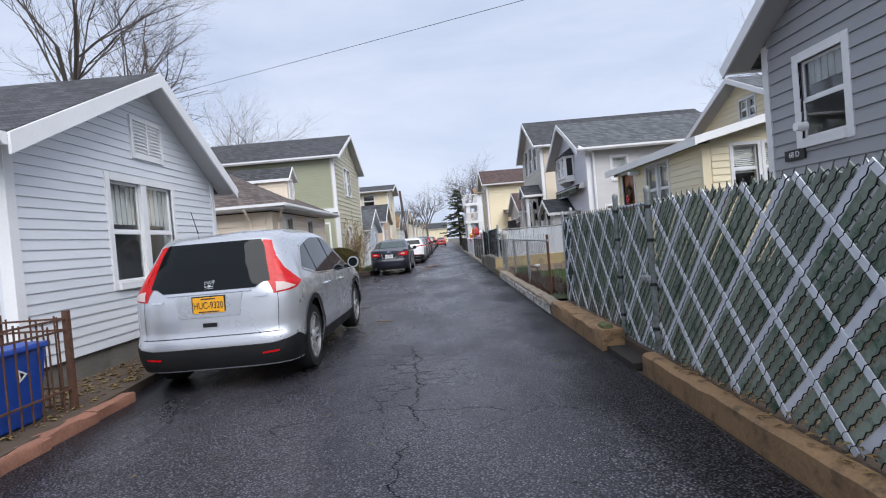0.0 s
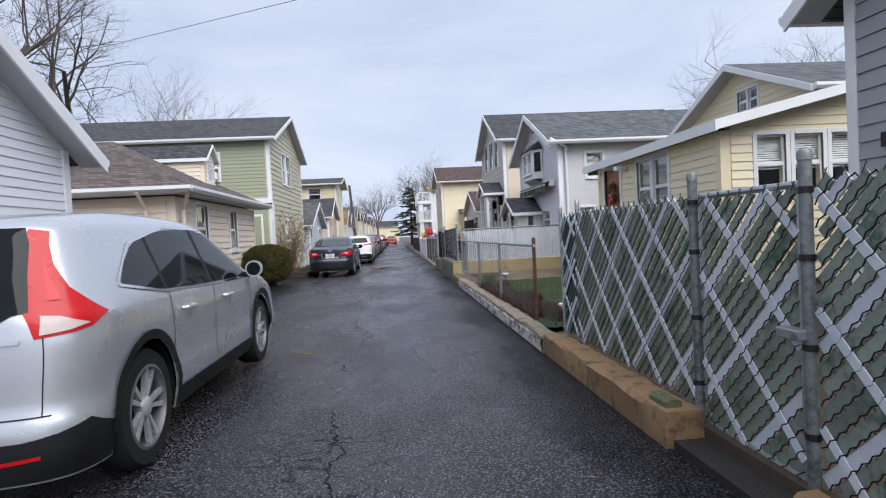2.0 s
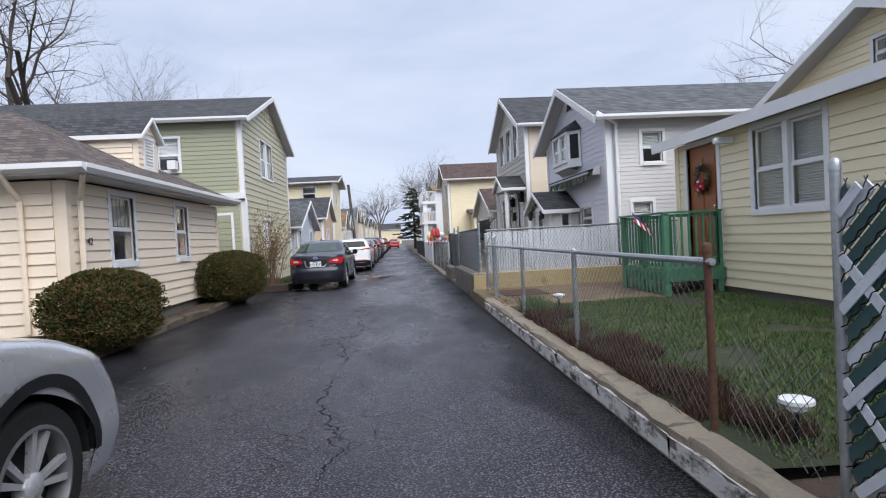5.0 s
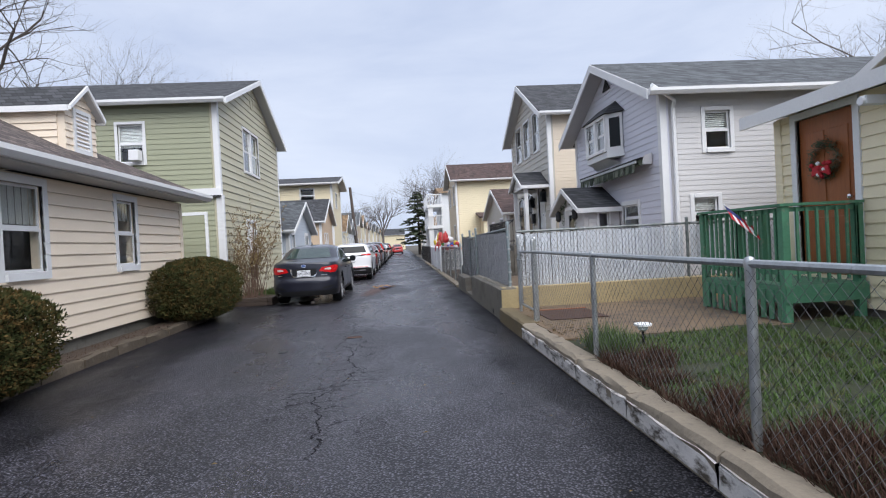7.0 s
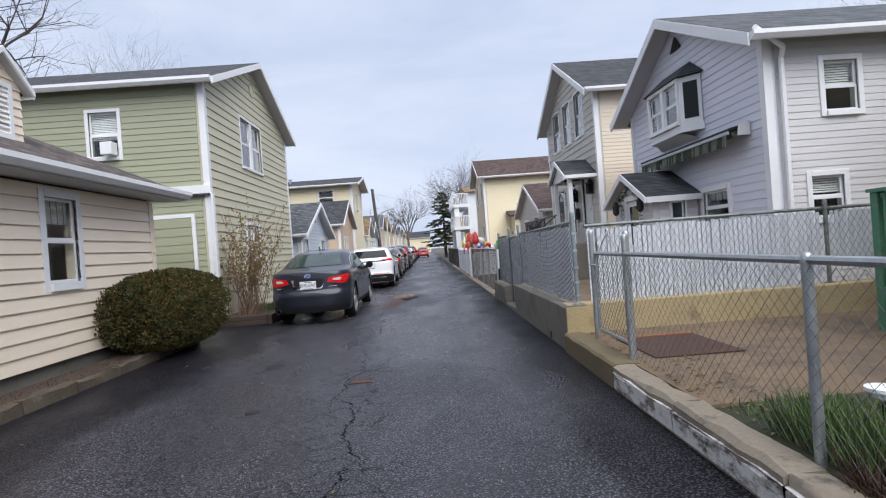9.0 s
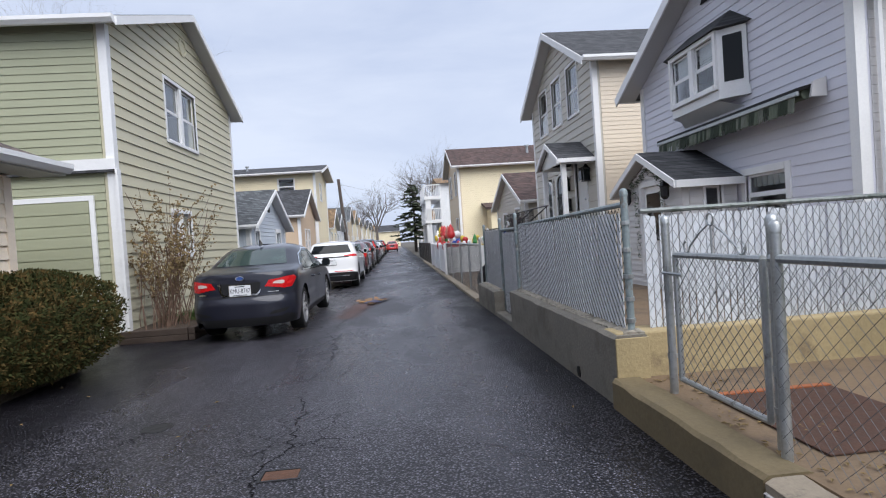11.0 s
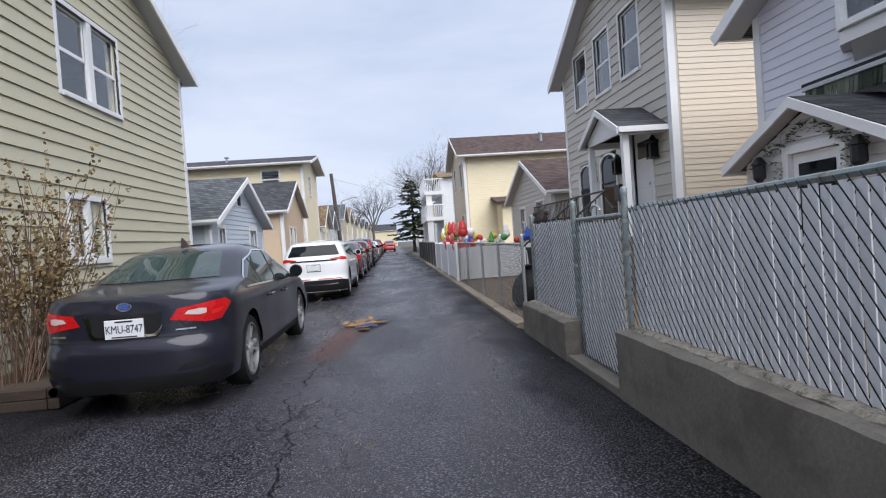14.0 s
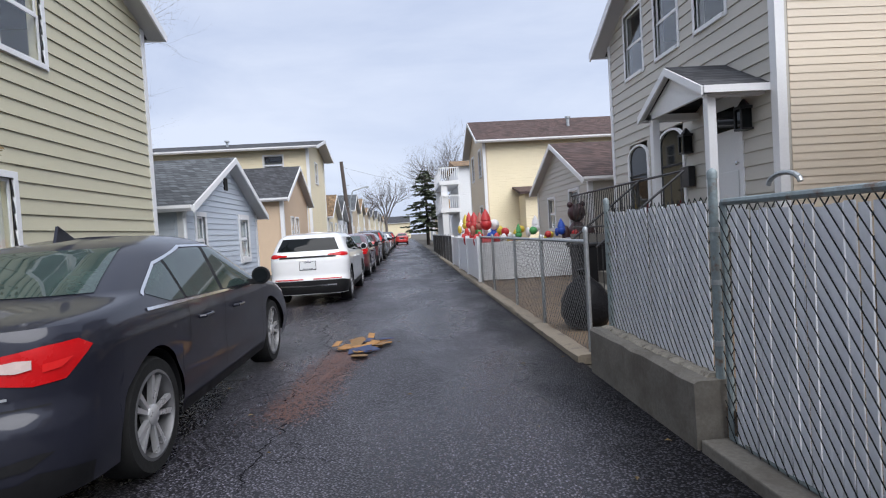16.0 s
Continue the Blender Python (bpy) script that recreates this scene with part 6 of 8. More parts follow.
    if plate:
        text, pm, z = plate
        y = on_rear(s, 0.012)(0.0, z)[1]
        pl = part("number_plate", Build().box(-0.155, 0.155, y - 0.006, y, z - 0.078, z + 0.078), pm, c, bevel=0.004)
        part("plate_frame", Build().box(-0.165, 0.165, y, y + 0.010, z - 0.09, z + 0.09), M_TRIM_BLACK if pm is M_PLATE_Y else M_CHROME, c)
        w = writing("plate_text", text, 0.095, M_INK, pose(0, y - 0.008, z - 0.004, 90, 0, 0), pl, 0.001, width=0.70)
        part("plate_band", Build().box(-0.07, 0.07, y - 0.0075, y - 0.0062, z + 0.055, z + 0.068), M_INK, pl)
        part("plate_band", Build().box(-0.1, 0.1, y - 0.0075, y - 0.0062, z - 0.07, z - 0.06), M_INK, pl)
    return c, s


SUV = dict(pillars=[[(1.175, 1.06), (1.235, 1.055), (1.235, 1.43), (1.175, 1.418)], [(2.055, 1.03), (2.135, 1.03), (2.135, 1.475), (2.055, 1.475)]], length=4.60, half=0.86, belt=1.0, tumble=0.40, axles=(0.82, 3.66), wheel=0.36, rim=0.258, spokes=5, cladding=True, depth=0.55, power=4.2,
           top=[(0, 0.40), (0.0, 0.50), (0.035, 0.57), (0.045, 0.74), (0.06, 0.92), (0.085, 1.02), (0.18, 1.24), (0.31, 1.47), (0.36, 1.525), (0.50, 1.565), (1.0, 1.60), (1.7, 1.61), (2.3, 1.57), (2.65, 1.49), (3.0, 1.30), (3.42, 1.08), (3.6, 1.03), (4.05, 0.96), (4.4, 0.82), (4.56, 0.62), (4.60, 0.40)],
           windows=[("q", [(0.66, 1.15), (0.76, 1.10), (1.18, 1.06), (1.18, 1.42), (0.98, 1.36), (0.80, 1.26)]), ("r", [(1.23, 1.055), (2.06, 1.03), (2.06, 1.475), (1.6, 1.47), (1.23, 1.43)]), ("f", [(2.13, 1.03), (3.22, 1.01), (2.98, 1.16), (2.66, 1.36), (2.42, 1.445), (2.13, 1.475)])],
           chrome=[((0.62, 1.125), (1.2, 1.032), 0.018), ((1.2, 1.032), (3.26, 0.985), 0.018), ((0.62, 1.15), (0.95, 1.37), 0.012), ((0.95, 1.37), (1.6, 1.485), 0.012), ((1.6, 1.485), (2.4, 1.47), 0.012)],
           gaps=[(1.22, 0.62, 1.20, 1.05), (2.09, 0.42, 2.09, 1.03), (3.18, 0.45, 3.20, 0.99)], handles=[(1.48, 0.90), (2.42, 0.89)],
           sill=[(1.27, 0.225), (3.22, 0.225), (3.22, 0.36), (1.27, 0.36)], mirror=(3.05, 1.03),
           wrap=[("tail_lamp", [(0.36, 0.92), (0.60, 0.935), (0.76, 0.955), (0.90, 1.015), (0.76, 1.085), (0.62, 1.16), (0.53, 1.28), (0.51, 1.38), (0.52, 1.455), (0.36, 1.47), (0.32, 1.38), (0.30, 1.2), (0.30, 1.06)], M_TAIL), ("lens_lamp", [(0.39, 0.935), (0.58, 0.948), (0.74, 0.972), (0.62, 0.995), (0.52, 1.02), (0.40, 1.03)], M_TAIL_CLEAR), ("inner_lamp", [(0.455, 1.10), (0.55, 1.10), (0.50, 1.20), (0.462, 1.32)], M_LAMP_RED_LIGHT),
                                  ("bumper", [(-0.93, 0.23), (0.93, 0.23), (0.95, 0.43), (0.75, 0.50), (0.5, 0.46), (0.3, 0.44), (-0.3, 0.44), (-0.5, 0.46), (-0.75, 0.50), (-0.95, 0.43)], M_TRIM_BLACK), ("hatch_gap", [(-0.46, 0.545), (0.46, 0.545), (0.46, 0.552), (-0.46, 0.552)], M_TRIM_BLACK), ("hatch_gap", [(0.40, 0.55), (0.407, 0.55), (0.411, 0.98), (0.404, 0.98)], M_TRIM_BLACK), ("hatch_gap", [(-0.40, 0.55), (-0.404, 0.98), (-0.411, 0.98), (-0.407, 0.55)], M_TRIM_BLACK)],
           rear=[("rear_window", [(-0.60, 1.05), (-0.53, 1.04), (-0.46, 0.995), (0.46, 0.995), (0.53, 1.04), (0.60, 1.05), (0.565, 1.2), (0.52, 1.39), (0.48, 1.475), (-0.48, 1.475), (-0.52, 1.39), (-0.565, 1.2)], M_CARGLASS), ("chrome_bar", [(-0.42, 0.965), (0.42, 0.965), (0.42, 0.99), (-0.42, 0.99)], M_CHROME), ("plate_recess", [(-0.30, 0.74), (0.30, 0.74), (0.33, 0.955), (-0.33, 0.955)], M_PLATE_WELL), ("reflector", [(0.50, 0.335), (0.66, 0.345), (0.66, 0.365), (0.50, 0.355)], M_TAIL),
                 ("gate_handle", [(-0.07, 0.64), (0.07, 0.64), (0.07, 0.68), (-0.07, 0.68)], M_TRIM_BLACK), ("badge", [(-0.040, 1.015), (0.040, 1.015), (0.052, 1.095), (-0.052, 1.095)], M_PLATE_WELL),
                 ("lettering", [(0.44, 0.90), (0.58, 0.90), (0.58, 0.92), (0.44, 0.92)], M_CHROME), ("lettering", [(-0.58, 0.90), (-0.46, 0.90), (-0.46, 0.92), (-0.58, 0.92)], M_CHROME)],
           windscreen=[(-0.6, 1.12), (0.6, 1.12), (0.50, 1.46), (-0.50, 1.46)])
SEDAN = dict(pillars=[[(1.495, 0.98), (1.545, 0.98), (1.485, 1.25), (1.435, 1.24)], [(2.195, 0.965), (2.275, 0.965), (2.275, 1.32), (2.195, 1.32)]], length=4.95, half=0.80, belt=0.94, tumble=0.42, axles=(0.97, 3.85), wheel=0.345, rim=0.262, spokes=5, depth=0.7, power=3.6,
             top=[(0, 0.40), (0.0, 0.58), (0.05, 0.645), (0.055, 0.72), (0.07, 0.88), (0.085, 0.98), (0.11, 1.025), (0.62, 1.055), (0.95, 1.20), (1.30, 1.345), (1.55, 1.40), (2.0, 1.43), (2.45, 1.41), (2.75, 1.35), (3.2, 1.15), (3.62, 0.98), (3.8, 0.95), (4.35, 0.86), (4.7, 0.74), (4.9, 0.58), (4.95, 0.40)],
             windows=[("q", [(1.02, 1.06), (1.28, 0.985), (1.50, 0.98), (1.44, 1.24), (1.32, 1.21), (1.14, 1.13)]), ("r", [(1.54, 0.98), (2.20, 0.965), (2.20, 1.32), (1.85, 1.315), (1.48, 1.25)]), ("f", [(2.27, 0.965), (3.40, 0.94), (3.10, 1.08), (2.75, 1.245), (2.5, 1.31), (2.27, 1.32)])],
             chrome=[((0.94, 0.965), (3.45, 0.917), 0.018), ((0.98, 1.05), (1.34, 1.225), 0.016), ((1.34, 1.225), (1.85, 1.328), 0.016), ((1.85, 1.328), (2.5, 1.322), 0.016)],
             gaps=[(1.50, 0.62, 1.50, 0.96), (2.23, 0.35, 2.23, 0.955), (3.36, 0.36, 3.38, 0.92)], handles=[(1.78, 0.82), (2.55, 0.80)],
             sill=[(1.38, 0.225), (3.44, 0.225), (3.44, 0.30), (1.40, 0.30)], mirror=(3.02, 0.96), glass=M_SEDANGLASS,
             wrap=[("tail_lamp", [(0.15, 0.79), (0.45, 0.745), (0.62, 0.755), (0.78, 0.885), (0.70, 0.925), (0.5, 0.915), (0.20, 0.88)], M_TAIL), ("lens_lamp", [(0.25, 0.825), (0.38, 0.81), (0.45, 0.82), (0.45, 0.86), (0.38, 0.865), (0.28, 0.855)], M_TAIL_CLEAR), ("inner_lamp", [(0.50, 0.80), (0.60, 0.81), (0.66, 0.85), (0.50, 0.835)], M_LAMP_RED_LIGHT),
                   ("bumper", [(-0.80, 0.225), (0.80, 0.225), (0.82, 0.33), (0.5, 0.37), (0.4, 0.34), (-0.4, 0.34), (-0.5, 0.37), (-0.82, 0.33)], M_TRIM_BLACK), ("hatch_gap", [(-0.55, 0.652), (0.55, 0.652), (0.55, 0.660), (-0.55, 0.660)], M_TRIM_BLACK), ("hatch_gap", [(0.30, 0.66), (0.308, 0.66), (0.215, 0.79), (0.207, 0.79)], M_TRIM_BLACK)],
             rear=[("rear_window", [(-0.56, 1.10), (0.56, 1.10), (0.44, 1.345), (-0.44, 1.345)], M_SEDANGLASS),
                   ("trunk_trim", [(-0.26, 0.665), (0.26, 0.665), (0.30, 0.86), (-0.30, 0.86)], M_TRIM_BLACK), ("chrome_bar", [(-0.33, 0.86), (-0.28, 0.70), (-0.25, 0.668), (0.25, 0.668), (0.28, 0.70), (0.30, 0.76), (0.26, 0.71), (0.23, 0.69), (-0.23, 0.69), (-0.26, 0.72), (-0.28, 0.86)], M_CHROME), ("fog_lamp", [(0.40, 0.375), (0.62, 0.395), (0.70, 0.45), (0.66, 0.455), (0.46, 0.42)], M_TRIM_BLACK),
                   ("badge", [(0.062 * math.cos(i * 0.5236), 0.925 + 0.036 * math.sin(i * 0.5236)) for i in range(12)], M_CHROME), ("badge", [(0.052 * math.cos(i * 0.5236), 0.923 + 0.028 * math.sin(i * 0.5236)) for i in range(12)], M_BADGE_BLUE), ("lettering", [(0.40, 0.70), (0.55, 0.70), (0.55, 0.712), (0.40, 0.712)], M_PLATE_WELL), ("lettering", [(-0.62, 0.70), (-0.48, 0.70), (-0.48, 0.718), (-0.62, 0.718)], M_CHROME)],
             windscreen=[(-0.58, 1.02), (0.58, 1.02), (0.44, 1.33), (-0.44, 1.33)])
WSUV = dict(SUV, half=0.80, top=[(y, z if z < 0.9 else 0.9 + (z - 0.9) * 0.80) for y, z in SUV["top"]], spokes=6, cladding=False, pillars=(),
            wrap=[("tail_lamp", [(0.16, 0.99), (0.5, 0.96), (0.86, 0.97), (0.80, 1.03), (0.5, 1.045), (0.16, 1.015)], M_TAIL), ("bumper", [(-0.92, 0.23), (0.92, 0.23), (0.92, 0.46), (0.5, 0.50), (-0.5, 0.50), (-0.92, 0.46)], M_TRIM_BLACK)],
            rear=[("rear_window", [(-0.62, 1.09), (0.62, 1.09), (0.52, 1.34), (-0.52, 1.34)], M_CARGLASS), ("chrome_bar", [(-0.56, 0.95), (0.56, 0.95), (0.56, 0.985), (-0.56, 0.985)], M_TRIM_BLACK),
                  ("red_strip_reflector", [(0.1, 0.515), (0.66, 0.515), (0.66, 0.535), (0.1, 0.535)], M_TAIL), ("chrome_bumper", [(-0.56, 0.38), (0.56, 0.38), (0.56, 0.41), (-0.56, 0.41)], M_CHROME)],
            windows=[(n, [(y, z if z < 1.1 else 1.1 + (z - 1.1) * 0.64) for y, z in p]) for n, p in SUV["windows"]], chrome=(), windscreen=[(-0.6, 1.05), (0.6, 1.05), (0.48, 1.34), (-0.48, 1.34)])
c1, s1 = car("silver_suv", "silver compact SUV with red tail lamps and black bumper", (-2.38, 5.40), M_SILVER, SUV, plate=("HUC-9320", M_PLATE_Y, 0.86))
part("aerial", Build().tube((-0.35, 0.75, 1.60), (-0.35, 0.62, 1.84), 0.006, 0.003), M_TRIM_BLACK, c1)
c2, s2 = car("dark_grey_sedan", "dark grey saloon car with red tail lamps", (-2.32, 22.42), M_CHARCOAL, SEDAN, plate=("KMU-8747", M_PLATE_W, 0.75))
part("shark_fin_aerial", Build().prism([(-0.01, 1.42, 1.40), (-0.01, 1.64, 1.42), (-0.01, 1.46, 1.51)], (0.02, 0, 0)), M_CHARCOAL, c2)
part("exhaust_pipe", Build().lathe((-0.60, 0.06, 0.27), [(0.045, 0), (0.045, 0.2), (0.035, 0.2), (0.035, 0.0)], 14, "y"), M_CHROME, c2, smooth=40)
c3, s3 = car("white_suv", "white crossover car with black lower bumper", (-2.02, 31.2), M_CARWHITE, WSUV, plate=("", M_PLATE_W, 0.80))
for k, (y, pm, sp, nm, lab) in enumerate([(37.6, M_CARRED, SEDAN, "dark_red_sedan", "dark red saloon parked in the row"), (43.6, M_CARRED, WSUV, "maroon_suv", "maroon crossover parked in the row"), (49.6, M_CARBLACK, SUV, "black_suv", "black SUV parked in the row"),
                                          (55.8, M_SILVER, SEDAN, "silver_sedan", "silver saloon parked in the row"), (62.0, M_CARWHITE, SEDAN, "white_sedan", "white saloon parked in the row"), (68.5, M_CARRED, SEDAN, "dark_red_sedan", "dark red saloon far down the row"),
                                          (75.0, M_CARBLACK, SUV, "black_suv", "black SUV far down the row"), (88.0, M_BRIGHTRED, SEDAN, "red_sedan", "bright red saloon at the far end")]):
    car(nm, lab, (-2.05 + (1.4 if k == 7 else 0), y), pm, sp, detail=1)


# ---- fences on the east side ----
FX = 1.86
GF = thing("slatted_fence", "tall chain-link fence woven with faded green and white slats", "fence")
fp = Plane("x", FX, -1)
rnd = random.Random(11)


def slanted_slat(parent, pl, a, e, width, d, mat):
    (u0, z0), (u1, z1) = a, e
    t = Vector((u1 - u0, z1 - z0)).normalized()
    n = Vector((-t.y, t.x)) * width / 2
    q = [(u0 - n.x, z0 - n.y), (u1 - n.x, z1 - n.y), (u1 + n.x, z1 + n.y), (u0 + n.x, z0 + n.y)]
    part("slat", Build().hexa([pl.p(*k, d - 0.004) for k in q], [pl.p(*k, d + 0.004) for k in q]), mat, parent)


def woven_fence(parent, pl, u0, u1, z0, z1, slat_mat, seed):
    r = random.Random(seed)
    runs = diagonal_runs(u0, u1, z0, z1, 0.098, -1)
    for k, (a, e) in enumerate(runs):
        white = k % 6 == 3
        if r.random() < 0.012:
            continue
        w = 0.058 if white else 0.054
        jit = r.uniform(-0.035, 0.02)
        a = (a[0], a[1] + jit * 0.3)
        e = (e[0] + 0.5 * jit, e[1] - 0.5 * jit)
        slanted_slat(parent, pl, a, e, w, -0.006 + r.uniform(-0.004, 0.004), M_SLAT_WHITE if white else slat_mat)
    for k, (a, e) in enumerate(diagonal_runs(u0, u1, z0, z1, 0.52, 1, 0.21)):
        slanted_slat(parent, pl, a, e, 0.044, 0.008 + r.uniform(0, 0.003), M_SLAT_WHITE)
    zigzag_wires(parent, pl, u0, u1, z0, z1, M_WIRE_DARK, 0.098, 0.0036, 0.013, -0.02)
    b = Build()
    u = u0
    while u < u1:
        b.tube(pl.p(u, z1 - 0.01, 0.01), pl.p(u + 0.03, z1 + 0.035, 0.005), 0.003, n=3)
        b.tube(pl.p(u + 0.03, z1 - 0.01, 0.01), pl.p(u, z1 + 0.035, 0.015), 0.003, n=3)
        u += 0.098
    part("barb_mesh", b, M_WIRE, parent, kind="stuff")


woven_fence(GF, fp, -2.5, 4.93, 0.14, 1.50, M_SLAT_GREEN, 1)
woven_fence(GF, fp, 5.95, 8.20, 0.20, 1.48, M_SLAT_GREEN, 2)
for u in (-2.5, 0.4, 8.2):
    post(GF, fp, u, 0.0, 1.58, 0.03, -0.03)
for u in (4.97, 5.90):
    p_ = post(GF, fp, u, 0.0, 1.60, 0.038, 0.02, mat=M_POST_GRIM)
    bands(p_, fp, u, (0.35, 0.75, 1.15, 1.45), 0.046, 0.02, mat=M_IRON)
part("top_rail", Build().tube((FX + 0.03, -2.5, 1.46), (FX + 0.03, 4.93, 1.46), 0.02, n=8), M_STEEL, GF)
part("top_rail", Build().tube((FX + 0.03, 5.95, 1.44), (FX + 0.03, 8.2, 1.44), 0.02, n=8), M_STEEL, GF)
GG = thing("fence_gate", "slatted green chain-link gate between two steel posts", "gate")
woven_fence(GG, Plane("x", FX - 0.01, -1), 5.03, 5.84, 0.12, 1.46, M_SLAT_GREEN, 3)
for a, e in (((FX, 5.03, 0.12), (FX, 5.03, 1.48)), ((FX, 5.84, 0.12), (FX, 5.84, 1.48)), ((FX, 5.03, 1.48), (FX, 5.84, 1.48)), ((FX, 5.03, 0.12), (FX, 5.84, 0.12))):
    part("gate_frame", Build().tube(a, e, 0.018, n=8), M_STEEL, GG)
part("latch", Build().box(FX - 0.09, FX - 0.02, 4.96, 5.10, 0.78, 0.83), M_STEEL, GG, bevel=0.008)
TP = thing("teal_panel", "short dark teal slatted panel with white crossing slats", "fence")
woven_fence(TP, Plane("x", FX + 0.02, -1), 8.27, 8.72, 0.20, 1.46, M_SLAT_TEAL, 4)
for k, (a, e) in enumerate(diagonal_runs(8.27, 8.72, 0.20, 1.46, 0.40, -1)):
    slanted_slat(TP, Plane("x", FX + 0.02, -1), a, e, 0.045, 0.012, M_SLAT_WHITE)
post(TP, fp, 8.74, 0.0, 1.55, 0.03, -0.02)

# low chain-link fence round the lawn
LF = thing("chain_link_fence", "low galvanised chain-link fence with a top rail", "fence")
lp = Plane("x", 1.75, -1)
chain_mesh(LF, lp, 9.5, 16.45, 0.24, 1.10, M_WIRE, step=0.078, r=0.0014, d=0.02)
part("top_rail", Build().tube((1.75, 9.45, 1.13), (1.75, 16.5, 1.13), 0.021, n=8), M_STEEL, LF)
post(LF, lp, 9.5, 0.0, 1.20, 0.03, 0.0, mat=M_RUST)
for u in (11.85, 14.15):
    post(LF, lp, u, 0.05, 1.13, 0.034, 0.0)
post(LF, lp, 16.46, 0.05, 1.27, 0.034)
chain_mesh(LF, Plane("x", 1.82, -1), 8.78, 9.45, 0.2, 0.75, M_WIRE, step=0.082, r=0.0019, d=0.0)
LG = thing("chain_link_gate", "narrow chain-link gate with a fork latch", "gate")
gp_ = Plane("x", 1.80, -1)
for a, e in (((1.80, 16.63, 0.32), (1.80, 16.63, 1.12)), ((1.80, 17.48, 0.32), (1.80, 17.48, 1.12)), ((1.80, 16.63, 1.12), (1.80, 17.48, 1.12)), ((1.80, 16.63, 0.32), (1.80, 17.48, 0.32))):
    part("gate_frame", Build().tube(a, e, 0.019, n=8), M_STEEL, LG)
chain_mesh(LG, gp_, 16.63, 17.48, 0.32, 1.12, M_WIRE, step=0.078, r=0.0022)
p_ = post(LG, gp_, 16.55, 0.05, 1.30, 0.036)
bands(p_, gp_, 16.55, (0.4, 0.6, 0.9, 1.1), 0.043)
p_ = post(LG, gp_, 17.59, 0.05, 1.34, 0.036)
bands(p_, gp_, 17.59, (0.45, 0.9), 0.043)
for sg in (-1, 1):
    arm = [(1.80, 17.06 + sg * 0.03, 1.30), (1.80, 17.06 + sg * 0.12, 1.255), (1.80, 17.06 + sg * 0.24, 1.17)]
    curl = [(1.80, 17.06 + sg * (0.27 + 0.035 * math.cos(q)), 1.172 + 0.035 * math.sin(q)) for q in [math.pi + i * 0.6 for i in range(9)]]
    part("scroll", Build().path(arm + curl, 0.006, 5), M_STEEL, LG)
part("scroll", Build().path([(1.80, 17.06 + 0.035 * math.cos(i * 0.7), 1.33 + 0.035 * math.sin(i * 0.7)) for i in range(10)], 0.006, 5).tube((1.80, 17.06, 1.12), (1.80, 17.06, 1.30), 0.006), M_STEEL, LG)
part("latch", Build().tube((1.77, 17.35, 1.00), (1.77, 17.59, 1.00), 0.012).tube((1.77, 17.53, 0.94), (1.77, 17.53, 1.05), 0.010), M_STEEL, LG)

# white-slatted fence across, between the two front yards
SF = thing("white_slatted_fence", "chain-link fence filled with upright white slats", "fence")
sp_ = Plane("y", 18.16, -1)
upright_slats(SF, sp_, 1.92, 4.75, 0.52, 1.40, M_SLAT_WHITE, step=0.055, width=0.044, seed=3)
upright_slats(SF, sp_, 4.85, 7.2, 0.75, 1.40, M_SLAT_WHITE, step=0.055, width=0.044, seed=4)
chain_mesh(SF, sp_, 1.92, 7.2, 0.50, 1.42, M_WIRE, step=0.075, r=0.0022, d=0.012, rise=1.7)
post(SF, sp_, 4.8, 0.2, 1.50, 0.034, mat=M_POST_GRIM)
part("top_rail", Build().tube((1.9, 18.18, 1.43), (7.2, 18.18, 1.43), 0.02, n=8), M_POST_GRIM, SF)

# grey-slatted fence on the retaining wall
WF = thing("grey_slatted_fence", "chain-link fence with grey-white slats on the cement wall", "fence")
wp = Plane("x", 1.74, -1)
upright_slats(WF, wp, 18.2, 21.75, 0.555, 1.44, M_SLAT_GREY, step=0.062, width=0.052, seed=5)
chain_mesh(WF, wp, 18.16, 21.78, 0.55, 1.46, M_WIRE_DARK, step=0.068, r=0.0034, d=0.012, rise=1.35, back=-0.02)
part("top_rail", Build().tube((1.76, 18.1, 1.49), (1.76, 21.78, 1.43), 0.022, n=8), M_POST_BLUE, WF)
p_ = post(WF, wp, 18.08, 0.50, 1.57, 0.037, mat=M_POST_BLUE)
bands(p_, wp, 18.08, (0.62, 0.78, 0.95, 1.15, 1.35), 0.05)
p_ = post(WF, wp, 21.80, 0.0, 1.58, 0.034, 0.02, mat=M_POST_BLUE)
bands(p_, wp, 21.80, (0.5, 0.8, 1.1, 1.35), 0.040, 0.02)
upright_slats(WF, wp, 23.15, 24.72, 0.42, 1.42, M_SLAT_GREY, step=0.062, width=0.052, seed=6)
chain_mesh(WF, wp, 23.12, 24.75, 0.42, 1.44, M_WIRE_DARK, step=0.068, r=0.0034, d=0.012, rise=1.35, back=-0.02)
p_ = post(WF, wp, 23.08, 0.0, 1.56, 0.034, mat=M_POST_BLUE)
bands(p_, wp, 23.08, (0.3, 0.6, 0.95, 1.25), 0.040)
post(WF, wp, 24.76, 0.35, 1.50, 0.034, mat=M_POST_BLUE)
WG = thing("slatted_gate", "chain-link gate with grey-white slats and bent top hooks", "gate")
wg = Plane("x", 1.73, -1)
upright_slats(WG, wg, 21.93, 22.98, 0.10, 1.36, M_SLAT_GREY, step=0.062, width=0.052, seed=7)
chain_mesh(WG, wg, 21.90, 23.0, 0.08, 1.38, M_WIRE_DARK, step=0.068, r=0.0034, d=0.012, rise=1.35, back=-0.02)
